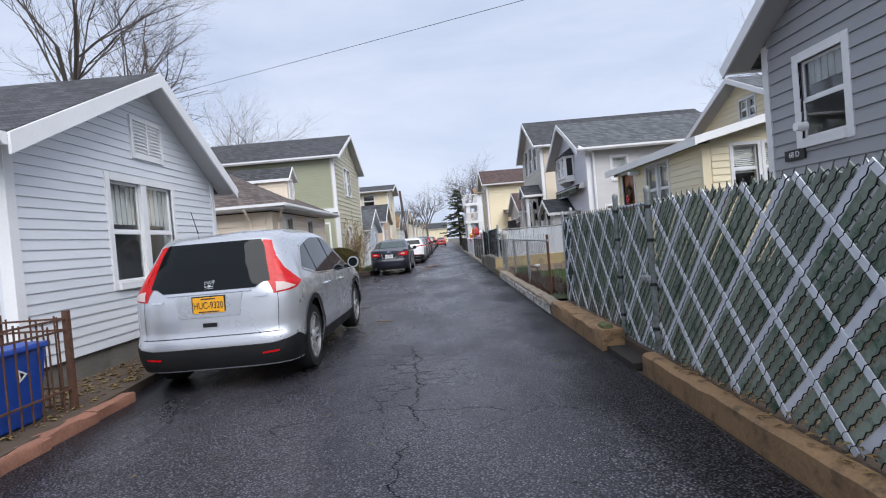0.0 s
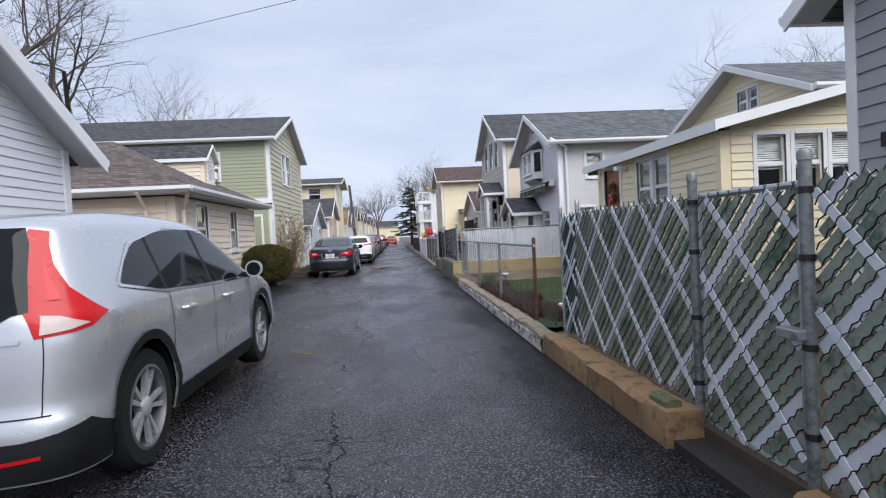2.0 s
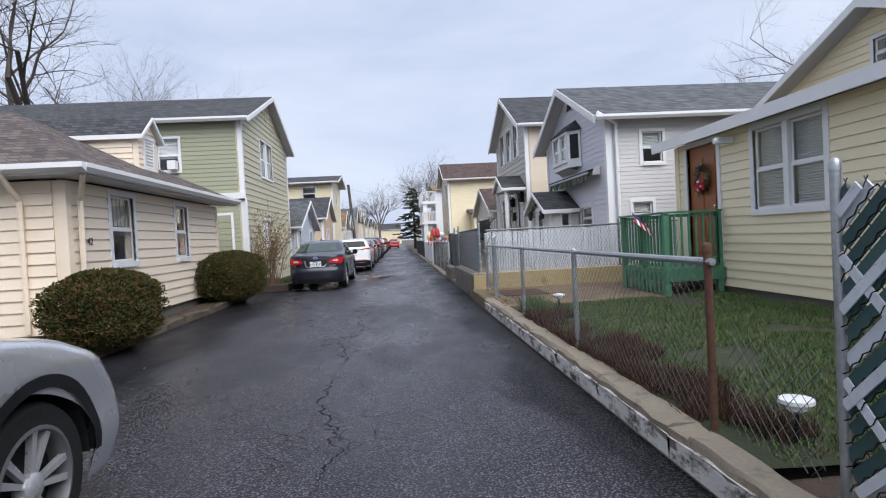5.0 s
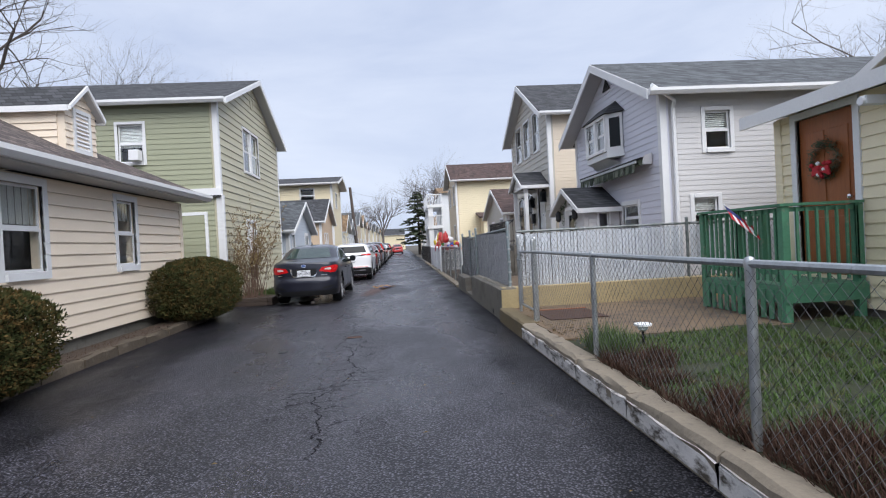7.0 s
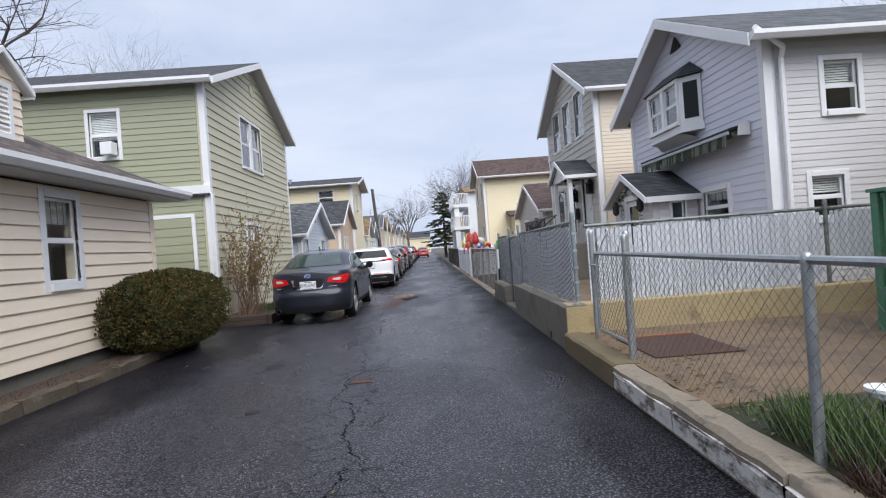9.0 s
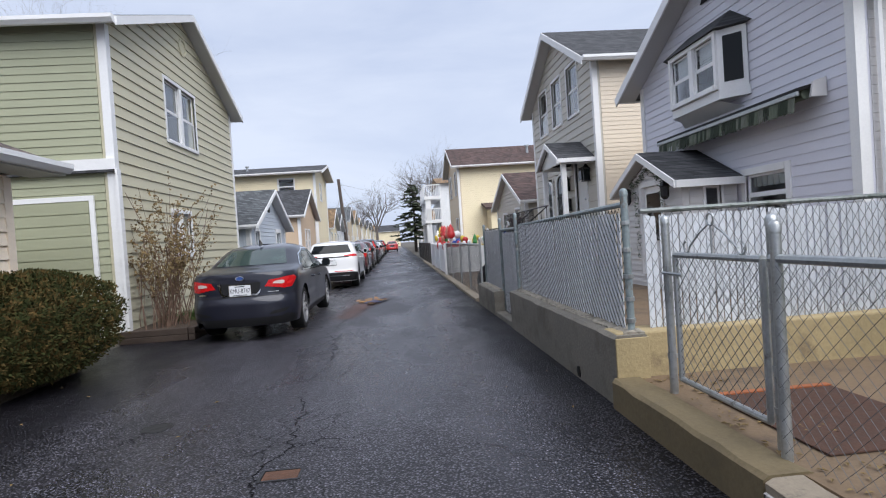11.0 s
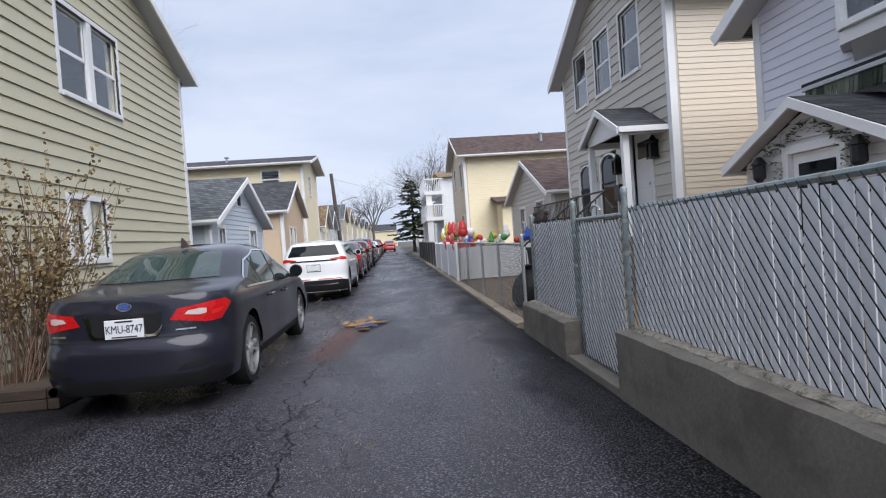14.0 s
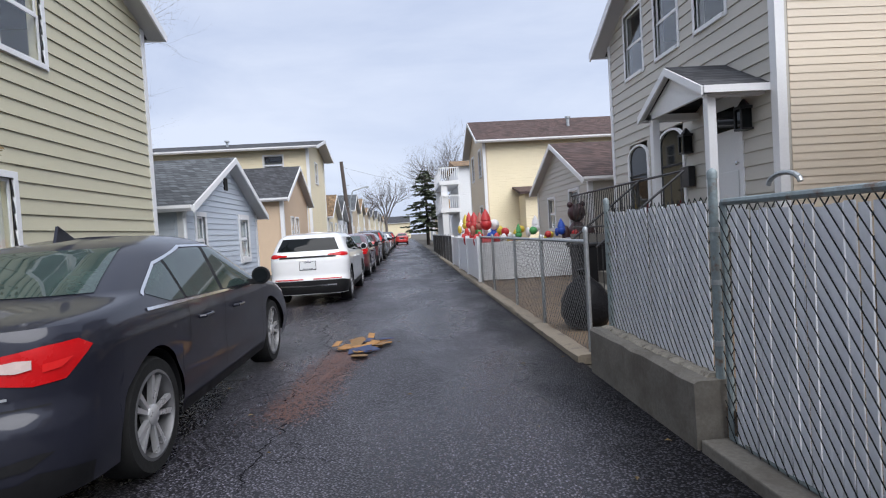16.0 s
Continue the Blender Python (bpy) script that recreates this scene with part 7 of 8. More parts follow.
for a, e in (((1.75, 21.88, 0.08), (1.75, 21.88, 1.40)), ((1.75, 23.0, 0.08), (1.75, 23.0, 1.40)), ((1.75, 21.88, 1.40), (1.75, 23.0, 1.40)), ((1.75, 21.88, 0.08), (1.75, 23.0, 0.08))):
    part("gate_frame", Build().tube(a, e, 0.02, n=8), M_POST_BLUE, WG)
hook = [(1.75, 22.5 + 0.11 * math.cos(a), 1.46 + 0.05 * math.sin(a)) for a in [math.pi * i / 8 for i in range(9)]]
part("hook", Build().path(hook, 0.012), M_STEEL, WG)

# plain chain-link fence, then a white panel fence
PF = thing("bare_chain_link_fence", "open chain-link fence with grey posts", "fence")
pp = Plane("x", 1.72, -1)
chain_mesh(PF, pp, 25.3, 33.0, 0.08, 1.14, M_WIRE, step=0.085, r=0.0026)
for u in (25.3, 27.1, 28.9, 31.2, 33.0):
    post(PF, pp, u, 0.0, 1.26 if u < 26 else 1.18, 0.032)
part("top_rail", Build().tube((1.72, 25.3, 1.15), (1.72, 33.0, 1.15), 0.02, n=8), M_STEEL, PF)
VF = thing("white_panel_fence", "low white vinyl panel fence", "fence")
for y0, y1 in ((33.2, 35.6), (35.7, 38.1), (38.2, 40.6)):
    part("panel", Build().box(1.68, 1.72, y0, y1, 0.10, 1.08), M_PVC, VF)
    for k in range(16):
        part("panel_slat", Build().box(1.668, 1.68, y0 + k * 0.15, y0 + k * 0.15 + 0.14, 0.16, 1.02), M_PVC, VF)
    part("rail", Build().box(1.655, 1.73, y0, y1, 1.02, 1.10), M_PVC, VF)
for y in (33.15, 35.65, 38.15, 40.65):
    part("post", Build().box(1.64, 1.75, y - 0.05, y + 0.05, 0.0, 1.16), M_PVC, VF, bevel=0.006)
part("panel", Build().box(1.75, 5.0, 33.18, 33.22, 0.10, 1.0), M_PVC, VF)
FF = thing("far_fence", "grey chain-link fence farther along the alley", "fence")
chain_mesh(FF, Plane("x", 1.70, -1), 40.8, 56.0, 0.08, 1.12, M_WIRE, step=0.12, r=0.005)
for k in range(9):
    post(FF, Plane("x", 1.70, -1), 40.8 + k * 1.9, 0.0, 1.2, 0.03, cap=False)
part("top_rail", Build().tube((1.70, 40.8, 1.14), (1.70, 56.0, 1.14), 0.02, n=6), M_STEEL, FF)


# ---- plants and trees ----
def grow(b, p, d, length, r, level, rnd, spread, droop, twigs):
    """A limb that bends, thins and forks."""
    n = 4 if level > 1 else 3
    for i in range(n):
        q = p + d * (length / n)
        r2 = r * (0.90 if level > 0 else 0.75)
        b.tube(p, q, r, r2, n=7 if level > 2 else 4 if level > 0 else 3, caps=False)
        p, r = q, r2
        d = (d + Vector((rnd.gauss(0, 0.13), rnd.gauss(0, 0.13), rnd.gauss(0.02, 0.09) + droop))).normalized()
        if level > 0 and i > 0:
            for _ in range(rnd.choice((1, 2)) if level > 1 else twigs):
                a = Vector((rnd.gauss(0, 1), rnd.gauss(0, 1), rnd.gauss(0.25, 0.6))).normalized()
                grow(b, p, (d * (1 - spread) + a * spread).normalized(), length * rnd.uniform(0.5, 0.75), r * rnd.uniform(0.45, 0.62), level - 1, rnd, spread, droop, twigs)


def bare_tree(label, at, height, r, seed, levels=4, spread=0.55, mat=None, lean=(0, 0, 1), twigs=2):
    rnd = random.Random(seed)
    t = thing("bare_tree", label, "tree", "bare trees behind the houses")
    tr, cr = Build(), Build()
    p, d = Vector(at), Vector(lean).normalized()
    q = p + d * height * 0.32
    tr.tube(p, q, r, r * 0.8, n=10)
    part("trunk", tr, mat or M_BARK, t)
    for _ in range(5):
        a = Vector((rnd.gauss(0, 1), rnd.gauss(0, 1), rnd.uniform(0.7, 1.9))).normalized()
        grow(cr, q - d * rnd.uniform(0, 0.5), (d * 0.5 + a * 0.8).normalized(), height * rnd.uniform(0.28, 0.4), r * rnd.uniform(0.4, 0.6), levels - 1, rnd, spread, 0.0, twigs)
    tagged(part("crown", cr, mat or M_BARK, t, "leafless crown of thin branches"), kind="stuff")
    return t


bare_tree("tall bare tree behind the white bungalow", (-15.5, 24, 0), 18.0, 0.22, 3, levels=5, spread=0.40, twigs=4)
bare_tree("bare tree with crooked limbs behind the green house", (-19.7, 38, 0), 18.5, 0.34, 8, levels=5, spread=0.6)
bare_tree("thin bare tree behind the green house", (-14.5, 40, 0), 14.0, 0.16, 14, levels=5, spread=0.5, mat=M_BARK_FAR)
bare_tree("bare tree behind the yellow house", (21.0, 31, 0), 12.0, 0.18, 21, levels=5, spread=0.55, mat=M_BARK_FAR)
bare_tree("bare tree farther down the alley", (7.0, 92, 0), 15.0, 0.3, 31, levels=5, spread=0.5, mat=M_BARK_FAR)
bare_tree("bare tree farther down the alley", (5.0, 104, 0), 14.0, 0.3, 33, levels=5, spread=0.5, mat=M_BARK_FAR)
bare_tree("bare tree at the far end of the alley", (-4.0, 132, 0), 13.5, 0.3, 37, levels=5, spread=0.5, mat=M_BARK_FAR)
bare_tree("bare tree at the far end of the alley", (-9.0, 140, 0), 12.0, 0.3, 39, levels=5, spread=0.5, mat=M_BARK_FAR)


def conifer(label, at, height, width, seed):
    rnd = random.Random(seed)
    t = thing("conifer", label, "tree")
    part("trunk", Build().tube(at, Vector(at) + Vector((0, 0, height)), 0.20, 0.03, n=8), M_BARK, t)
    b = Build()
    z = 1.6
    while z < height:
        f = 1 - (z - 1.2) / (height - 1.0)
        reach = width * (f ** 0.8) * rnd.uniform(0.75, 1.1) + 0.15
        for k in range(rnd.randint(5, 7)):
            a = rnd.uniform(0, 2 * math.pi)
            d = Vector((math.cos(a), math.sin(a), rnd.uniform(-0.18, 0.12)))
            l = reach * rnd.uniform(0.6, 1.1)
            n = max(4, int(l / 0.10))
            side = Vector((-d.y, d.x, 0))
            for i in range(n):
                c = Vector(at) + Vector((0, 0, z)) + d * (l * (i + 0.5) / n) + Vector((0, 0, -0.10 * (i / n) ** 2 * l))
                for sg in (-1, 1):
                    e = (d * 0.5 + side * sg * rnd.uniform(0.5, 1.0) + Vector((0, 0, rnd.uniform(-0.35, 0.3)))).normalized() * rnd.uniform(0.30, 0.60)
                    w = Vector((0, 0, 1)).cross(e).normalized() * 0.10 + Vector((0, 0, rnd.uniform(-0.06, 0.06)))
                    b.add([c - w, c + e * 0.5 - w * 1.2, c + e, c + e * 0.5 + w * 1.2, c + w], [(0, 1, 2, 3, 4)])
        z += rnd.uniform(0.30, 0.46)
    tagged(part("crown", b, M_PINE, t, "grey-green needled boughs in tiers"), kind="stuff")


conifer("grey-green conifer with tiered boughs beside the alley", (2.25, 79, 0), 8.0, 3.5, 4)


def bush(label, at, size, seed, n=6500):
    """A clipped evergreen: a dark core, then thousands of small leaves over an uneven outline."""
    rnd = random.Random(seed)
    t = thing("boxwood_bush", label, "bush")
    x, y, z = at
    a, c, h = size
    core = Build()
    prof = [(0.02, 0.02), (0.62, 0.04), (0.78, h * 0.35), (0.78, h * 0.62), (0.55, h * 0.80), (0.02, h * 0.84)]
    core.lathe((0, 0, 0), prof, 16)
    core.v = [(x + a * p[0], y + c * p[1], z + p[2]) for p in core.v]
    part("core", core, M_LEAF_BOX, t)
    b = Build()
    for _ in range(n):
        d = Vector((rnd.gauss(0, 1), rnd.gauss(0, 1), rnd.gauss(0.1, 1))).normalized()
        k = (abs(d.x) ** 3 + abs(d.y) ** 3 + abs(d.z) ** 3) ** (-1 / 3)
        lump = 1 + 0.13 * noise.noise(Vector((d.x * 2.2 + seed, d.y * 2.2, d.z * 2.2))) + 0.12 * noise.noise(d * 5 + Vector((seed, 0, 0))) + 0.06 * noise.noise(d * 11)
        s = k * lump * rnd.triangular(0.70, 1.10, 0.97)
        p = Vector((x + d.x * a * s, y + d.y * c * s, z + h * 0.5 + d.z * h * 0.5 * min(s, 1.08)))
        if p.z < z + 0.03:
            continue
        e = (d * 0.7 + Vector((rnd.gauss(0, 0.7), rnd.gauss(0, 0.7), rnd.gauss(0.4, 0.7)))).normalized() * rnd.uniform(0.022, 0.05)
        w = e.orthogonal().normalized() * rnd.uniform(0.006, 0.013)
        b.add([p - e * 0.3, p + e * 0.4 - w, p + e, p + e * 0.4 + w], [(0, 1, 2, 3)])
    tagged(part("leaves", b, M_LEAF_BOX, t, "small dark green leaves, bronzed on top"), kind="stuff")


bush("clipped dark boxwood bush against the cream house", (-4.02, 20.35, 0.08), (0.68, 1.18, 1.16), 3, 30000)
bush("clipped dark boxwood bush, bronzed by the winter", (-4.0, 14.5, 0.08), (0.58, 0.82, 1.03), 6, 26000)

# leggy shrub in a timber planter by the green house
PL = thing("planter", "dark timber planter edging with soil", "planter")
M_TIMBER = material("dark_wet_timber", (0.045, 0.03, 0.022), 0.7, vary=0.35, scale=6, bump=0.4, stretch=(1, 0.2, 1))
part("soil", Build().box(-4.40, -3.32, 23.15, 25.6, 0.0, 0.16), M_SOIL, PL)
for k in range(2):
    part("timber", Build().box(-3.32, -3.22, 23.05, 25.65, 0.002 + 0.1 * k, 0.098 + 0.1 * k), M_TIMBER, PL, bevel=0.008)
    part("timber", Build().box(-4.38, -3.33, 23.05, 23.15, 0.002 + 0.1 * k, 0.098 + 0.1 * k), M_TIMBER, PL, bevel=0.008)
SH = thing("leggy_shrub", "leggy shrub with bare reddish stems and withered leaves", "shrub")
rnd = random.Random(9)
st, lf = Build(), Build()
for k in range(78):
    p = Vector((-3.92 + rnd.gauss(0, 0.15), 23.85 + rnd.gauss(0, 0.24), 0.14))
    d = Vector((rnd.gauss(0, 0.18), rnd.gauss(0, 0.27), 1)).normalized()
    L = rnd.uniform(1.0, 2.5)
    r = rnd.uniform(0.005, 0.011)
    for i in range(7):
        q = p + d * L / 7
        st.tube(p, q, r, r * 0.88, n=4, caps=False)
        p, r = q, r * 0.88
        d = (d + Vector((rnd.gauss(0, 0.10), rnd.gauss(0, 0.13), 0))).normalized()
        if i > 1 and rnd.random() < 0.8:
            e = (d + Vector((rnd.gauss(0, 0.8), rnd.gauss(0, 0.8), 0.2))).normalized()
            st.tube(p, p + e * rnd.uniform(0.1, 0.35), r * 0.6, r * 0.3, n=3, caps=False)
            for _ in range(8):
                c = p + e * rnd.uniform(0.03, 0.34)
                f = Vector((rnd.gauss(0, 1), rnd.gauss(0, 1), rnd.gauss(0, 1))).normalized() * 0.05
                w = f.orthogonal().normalized() * 0.017
                lf.add([c, c + f * 0.5 - w, c + f, c + f * 0.5 + w], [(0, 1, 2, 3)])
tagged(part("stem_mass", st, M_TWIG, SH), kind="stuff")
tagged(part("leaves", lf, M_TWIG_LEAF, SH, "sparse withered leaves"), kind="stuff")


def tufts(name, label, n, area, height, mat, seed, base, lean=0.5, keep=None):
    rnd = random.Random(seed)
    b = Build()
    for _ in range(n):
        x, y = rnd.uniform(*area[0]), rnd.uniform(*area[1])
        if keep and not keep(x, y):
            continue
        z = base(x, y) if callable(base) else base
        h = rnd.uniform(*height)
        d = Vector((rnd.gauss(0, lean), rnd.gauss(0, lean), 1)).normalized() * h
        w = Vector((rnd.uniform(-1, 1), rnd.uniform(-1, 1), 0)).normalized() * 0.0045
        p = Vector((x, y, z - 0.01))
        m = p + d * 0.55 + Vector((0, 0, h * 0.08))
        b.add([p - w, p + w, m + w * 0.7, m - w * 0.7, p + d], [(0, 1, 2, 3), (3, 2, 4)])
    return solid(name, b, mat, label, "grass", kind="stuff")


def lawn_z(x, y):
    return 0.19 + 0.03 * noise.noise(Vector((x * 1.7, y * 1.7, 0))) + 0.03 * min(1, (x - 1.7) / 3.6)


tufts("grass", "short patchy green grass on the lawn", 42000, ((1.85, 5.2), (9.0, 15.1)), (0.035, 0.085), M_GRASS, 1, lawn_z, 0.6, keep=lambda x, y: noise.noise(Vector((x * 1.3, y * 1.3, 7))) > -0.35)
tufts("dry_weeds", "dry reddish weeds along the kerb", 20000, ((1.72, 2.30), (8.9, 14.0)), (0.05, 0.22), M_WEED, 2, 0.17, 0.55, keep=lambda x, y: noise.noise(Vector((x * 2, y * 1.6, 2))) > -0.15 + 0.9 * max(0, x - 2.0) and noise.noise(Vector((x * 2.5, y * 0.9, 4))) > x - 2.35)
tufts("grass_tuft", "tall green grass tuft at a fence post", 900, ((1.80, 2.05), (13.9, 14.6)), (0.12, 0.34), M_GRASS, 3, 0.19, 0.35)
tufts("bed_weeds", "dry weeds and litter in the soil bed", 1600, ((-4.35, -4.0), (13.0, 21.0)), (0.02, 0.07), M_WEED, 4, 0.12, 0.9)
tufts("bed_weeds", "low weeds in the timber planter", 1500, ((-4.3, -3.4), (24.3, 25.5)), (0.05, 0.22), M_GRASS, 5, 0.15, 0.6)


def scatter(name, label, n, xs, ys, z, size, mat, seed, keep=None):
    """Fallen leaves and crumbs, each a small folded quad."""
    rnd = random.Random(seed)
    b = Build()
    for _ in range(n):
        x, y = rnd.uniform(*xs), rnd.uniform(*ys)
        if keep and not keep(x, y):
            continue
        a, s = rnd.uniform(0, 6.3), rnd.uniform(*size)
        c, e = Vector((x, y, z + 0.004)), Vector((math.cos(a), math.sin(a), 0)) * s
        w = Vector((-math.sin(a), math.cos(a), 0)) * s * 0.45
        b.add([c - e, c - w + Vector((0, 0, s * 0.3)), c + e, c + w + Vector((0, 0, s * 0.35))], [(0, 1, 2), (0, 2, 3)])
    return solid(name, b, mat, label, "leaves", kind="stuff")


scatter("fallen_leaves", "brown fallen leaves in the soil bed", 900, (-4.15, -3.3), (3.2, 9.5), 0.095, (0.02, 0.05), M_TWIG_LEAF, 5, keep=lambda x, y: x < -3.25 - 0.05 * (y - 3))
scatter("fallen_leaves", "a few leaves scattered on the asphalt", 110, (-3.6, 1.5), (1.0, 30.0), 0.012, (0.008, 0.03), M_TWIG_LEAF, 6)
scatter("fallen_leaves", "leaves caught under the slatted fence", 700, (1.60, 1.98), (-2, 8.7), 0.178, (0.012, 0.035), M_TWIG_LEAF, 7, keep=lambda x, y: x > 1.66 and (y < 4.8 or y > 5.85))
scatter("fallen_leaves", "leaves caught along the patio edge", 300, (1.75, 2.3), (14.5, 18.0), 0.205, (0.01, 0.03), M_TWIG_LEAF, 8)


# ---- small things ----
# blue recycling bin behind a rusted iron fence
BN = thing("recycling_bin", "blue plastic recycling bin with a lid", "bin")
bx, by = -3.72, 4.38
part("body", Build().hexa([(bx - 0.22, by - 0.24, 0.10), (bx + 0.22, by - 0.24, 0.10), (bx + 0.22, by + 0.24, 0.10), (bx - 0.22, by + 0.24, 0.10)], [(bx - 0.27, by - 0.29, 0.70), (bx + 0.27, by - 0.29, 0.70), (bx + 0.27, by + 0.29, 0.70), (bx - 0.27, by + 0.29, 0.70)]), M_BLUE_BIN, BN, bevel=0.02)
part("lid", Build().box(bx - 0.30, bx + 0.30, by - 0.31, by + 0.31, 0.70, 0.75), M_BLUE_BIN, BN, bevel=0.015)
part("recycling_mark", Build().lathe((bx, by - 0.278, 0.52), [(0.06, 0), (0.06, -0.004), (0.035, -0.004), (0.035, 0)], 3, "y"), M_WHITE, BN)
part("recycling_mark", Build().lathe((bx + 0.262, by, 0.52), [(0.06, 0), (0.06, 0.004), (0.035, 0.004), (0.035, 0)], 3, "x"), M_WHITE, BN)
IF = thing("iron_fence", "short rusted wrought iron fence", "fence")
for (xa, ya), (xb, yb) in (((-3.42, 3.2), (-3.42, 4.9)), ((-3.42, 4.9), (-4.15, 5.0))):
    for z in (0.28, 0.80, 0.90):
        part("rail", Build().tube((xa, ya, z), (xb, yb, z), 0.012, n=4), M_RUST, IF)
    n = int(math.hypot(xb - xa, yb - ya) / 0.115)
    for k in range(n + 1):
        t = k / n
        part("bar", Build().tube((xa + (xb - xa) * t, ya + (yb - ya) * t, 0.09), (xa + (xb - xa) * t, ya + (yb - ya) * t, 0.93 if k % 2 else 0.86), 0.008, n=4), M_RUST, IF)
for x, y in ((-3.42, 4.9), (-4.12, 5.0), (-3.42, 3.2)):
    part("post", Build().box(x - 0.024, x + 0.024, y - 0.024, y + 0.024, 0.0, 0.97), M_RUST, IF)

# green deck in front of the yellow house
DK = thing("deck", "green painted wooden deck with railings", "deck")
dx0, dy0, dy1 = 4.36, 15.2, 16.85
for k in range(8):
    y0 = dy0 + k * 0.206
    part("plank", Build().box(dx0, 5.32, y0, y0 + 0.196, 0.58, 0.62), M_DECK, DK)
part("rim_joist", Build().box(dx0 - 0.04, dx0 - 0.002, dy0 - 0.02, dy1 + 0.02, 0.42, 0.62), M_DECK, DK)
part("rim_joist", Build().box(dx0 - 0.04, 5.32, dy0 - 0.06, dy0 - 0.022, 0.42, 0.62), M_DECK, DK)
for x, y in ((dx0, dy0), (dx0, (dy0 + dy1) / 2), (dx0, dy1), (5.25, dy0), (5.25, dy1)):
    part("post", Build().box(x - 0.045, x + 0.045, y - 0.045, y + 0.045, 0.12, 1.52), M_DECK, DK, bevel=0.006)
for z in (0.74, 1.46):
    part("rail", Build().box(dx0 - 0.02, dx0 + 0.03, dy0 + 0.05, dy1 - 0.05, z, z + 0.05), M_DECK, DK)
    part("rail", Build().box(dx0 + 0.05, 5.2, dy0 - 0.02, dy0 + 0.03, z, z + 0.05), M_DECK, DK)
    part("rail", Build().box(dx0 + 0.05, 5.2, dy1 - 0.02, dy1 + 0.03, z, z + 0.05), M_DECK, DK)
part("cap_rail", Build().box(dx0 - 0.07, dx0 + 0.07, dy0 - 0.06, dy1 + 0.06, 1.522, 1.555), M_DECK, DK)
part("cap_rail", Build().box(dx0 + 0.072, 5.3, dy0 - 0.06, dy0 + 0.06, 1.522, 1.555), M_DECK, DK)
for k in range(13):
    part("baluster", Build().box(dx0 - 0.045, dx0 - 0.02, dy0 + 0.075 + k * 0.12, dy0 + 0.105 + k * 0.12, 0.66, 1.50), M_DECK, DK)
for k in range(7):
    part("baluster", Build().box(dx0 + 0.125 + k * 0.12, dx0 + 0.155 + k * 0.12, dy0 - 0.045, dy0 - 0.02, 0.66, 1.50), M_DECK, DK)
    part("baluster", Build().box(dx0 + 0.125 + k * 0.12, dx0 + 0.155 + k * 0.12, dy1 + 0.03, dy1 + 0.055, 0.66, 1.50), M_DECK, DK)
for k in range(11):
    part("skirt_board", Build().box(dx0 - 0.06, dx0 - 0.042, dy0 + k * 0.15, dy0 + 0.075 + k * 0.15, 0.22, 0.56), M_DECK, DK)
# flag on the deck rail: plain stripes and a dark canton
FG = thing("small_flag", "small red and white striped flag with a blue canton", "flag")
M_RED = material("red_cloth", (0.45, 0.02, 0.03), 0.8, vary=0.15, scale=9, bump=0.1)
M_NAVY = material("navy_cloth", (0.02, 0.03, 0.12), 0.8, vary=0.15, scale=9, bump=0.1)
part("stick", Build().tube((4.31, 15.95, 1.35), (4.16, 16.02, 1.62), 0.008), M_WHITE, FG)
ax, ay = Vector((-0.03, -0.20, -0.18)), Vector((-0.10, 0.10, 0.13))
o = Vector((4.16, 16.0, 1.60))
for k in range(7):
    a = o - ay * (k / 7) * 2.2
    c = o - ay * ((k + 1) / 7) * 2.2
    sft = 0.42 if k < 4 else 0.0
    part("stripe", Build().hexa([a + ax * sft, a + ax, c + ax, c + ax * sft], [v + Vector((0.004, 0, 0)) for v in (a + ax * sft, a + ax, c + ax, c + ax * sft)]), M_RED if k % 2 == 0 else M_WHITE, FG)
c = o - ay * (4 / 7) * 2.2
part("canton", Build().hexa([o, o + ax * 0.42, c + ax * 0.42, c], [v + Vector((0.004, 0, 0)) for v in (o, o + ax * 0.42, c + ax * 0.42, c)]), M_NAVY, FG)
# wreath on the door
WR = thing("wreath", "green wreath with red bow on the wooden door", "wreath")
rnd = random.Random(3)
wb = Build()
for k in range(900):
    a, r = rnd.uniform(0, 6.283), 0.21 + rnd.gauss(0, 0.035)
    p = Vector((5.34 + rnd.uniform(-0.05, 0.02), 15.75 + r * math.cos(a), 2.10 + r * math.sin(a)))
    d = Vector((rnd.gauss(-0.3, 0.5), rnd.gauss(0, 1), rnd.gauss(0, 1))).normalized() * 0.05
    w = d.orthogonal().normalized() * 0.007
    wb.add([p - w, p + d, p + w], [(0, 1, 2)])
tagged(part("greenery", wb, M_NEEDLE, WR), kind="stuff")
for k in range(16):
    a, r = rnd.uniform(3.2, 6.2), rnd.uniform(0.04, 0.20)
    part("berry", Build().lathe((5.29, 15.75 + r * math.cos(a), 2.08 + r * math.sin(a)), [(0.005, -0.03), (0.028, -0.01), (0.028, 0.01), (0.005, 0.03)], 8), M_RED if k % 4 else M_WHITE, WR, smooth=60)
part("bow", Build().prism([(5.27, 15.75, 1.95), (5.27, 15.62, 2.02), (5.27, 15.60, 1.90)], (0.02, 0, 0)).prism([(5.27, 15.75, 1.95), (5.27, 15.88, 2.02), (5.27, 15.90, 1.90)], (0.02, 0, 0)), M_RED, WR)
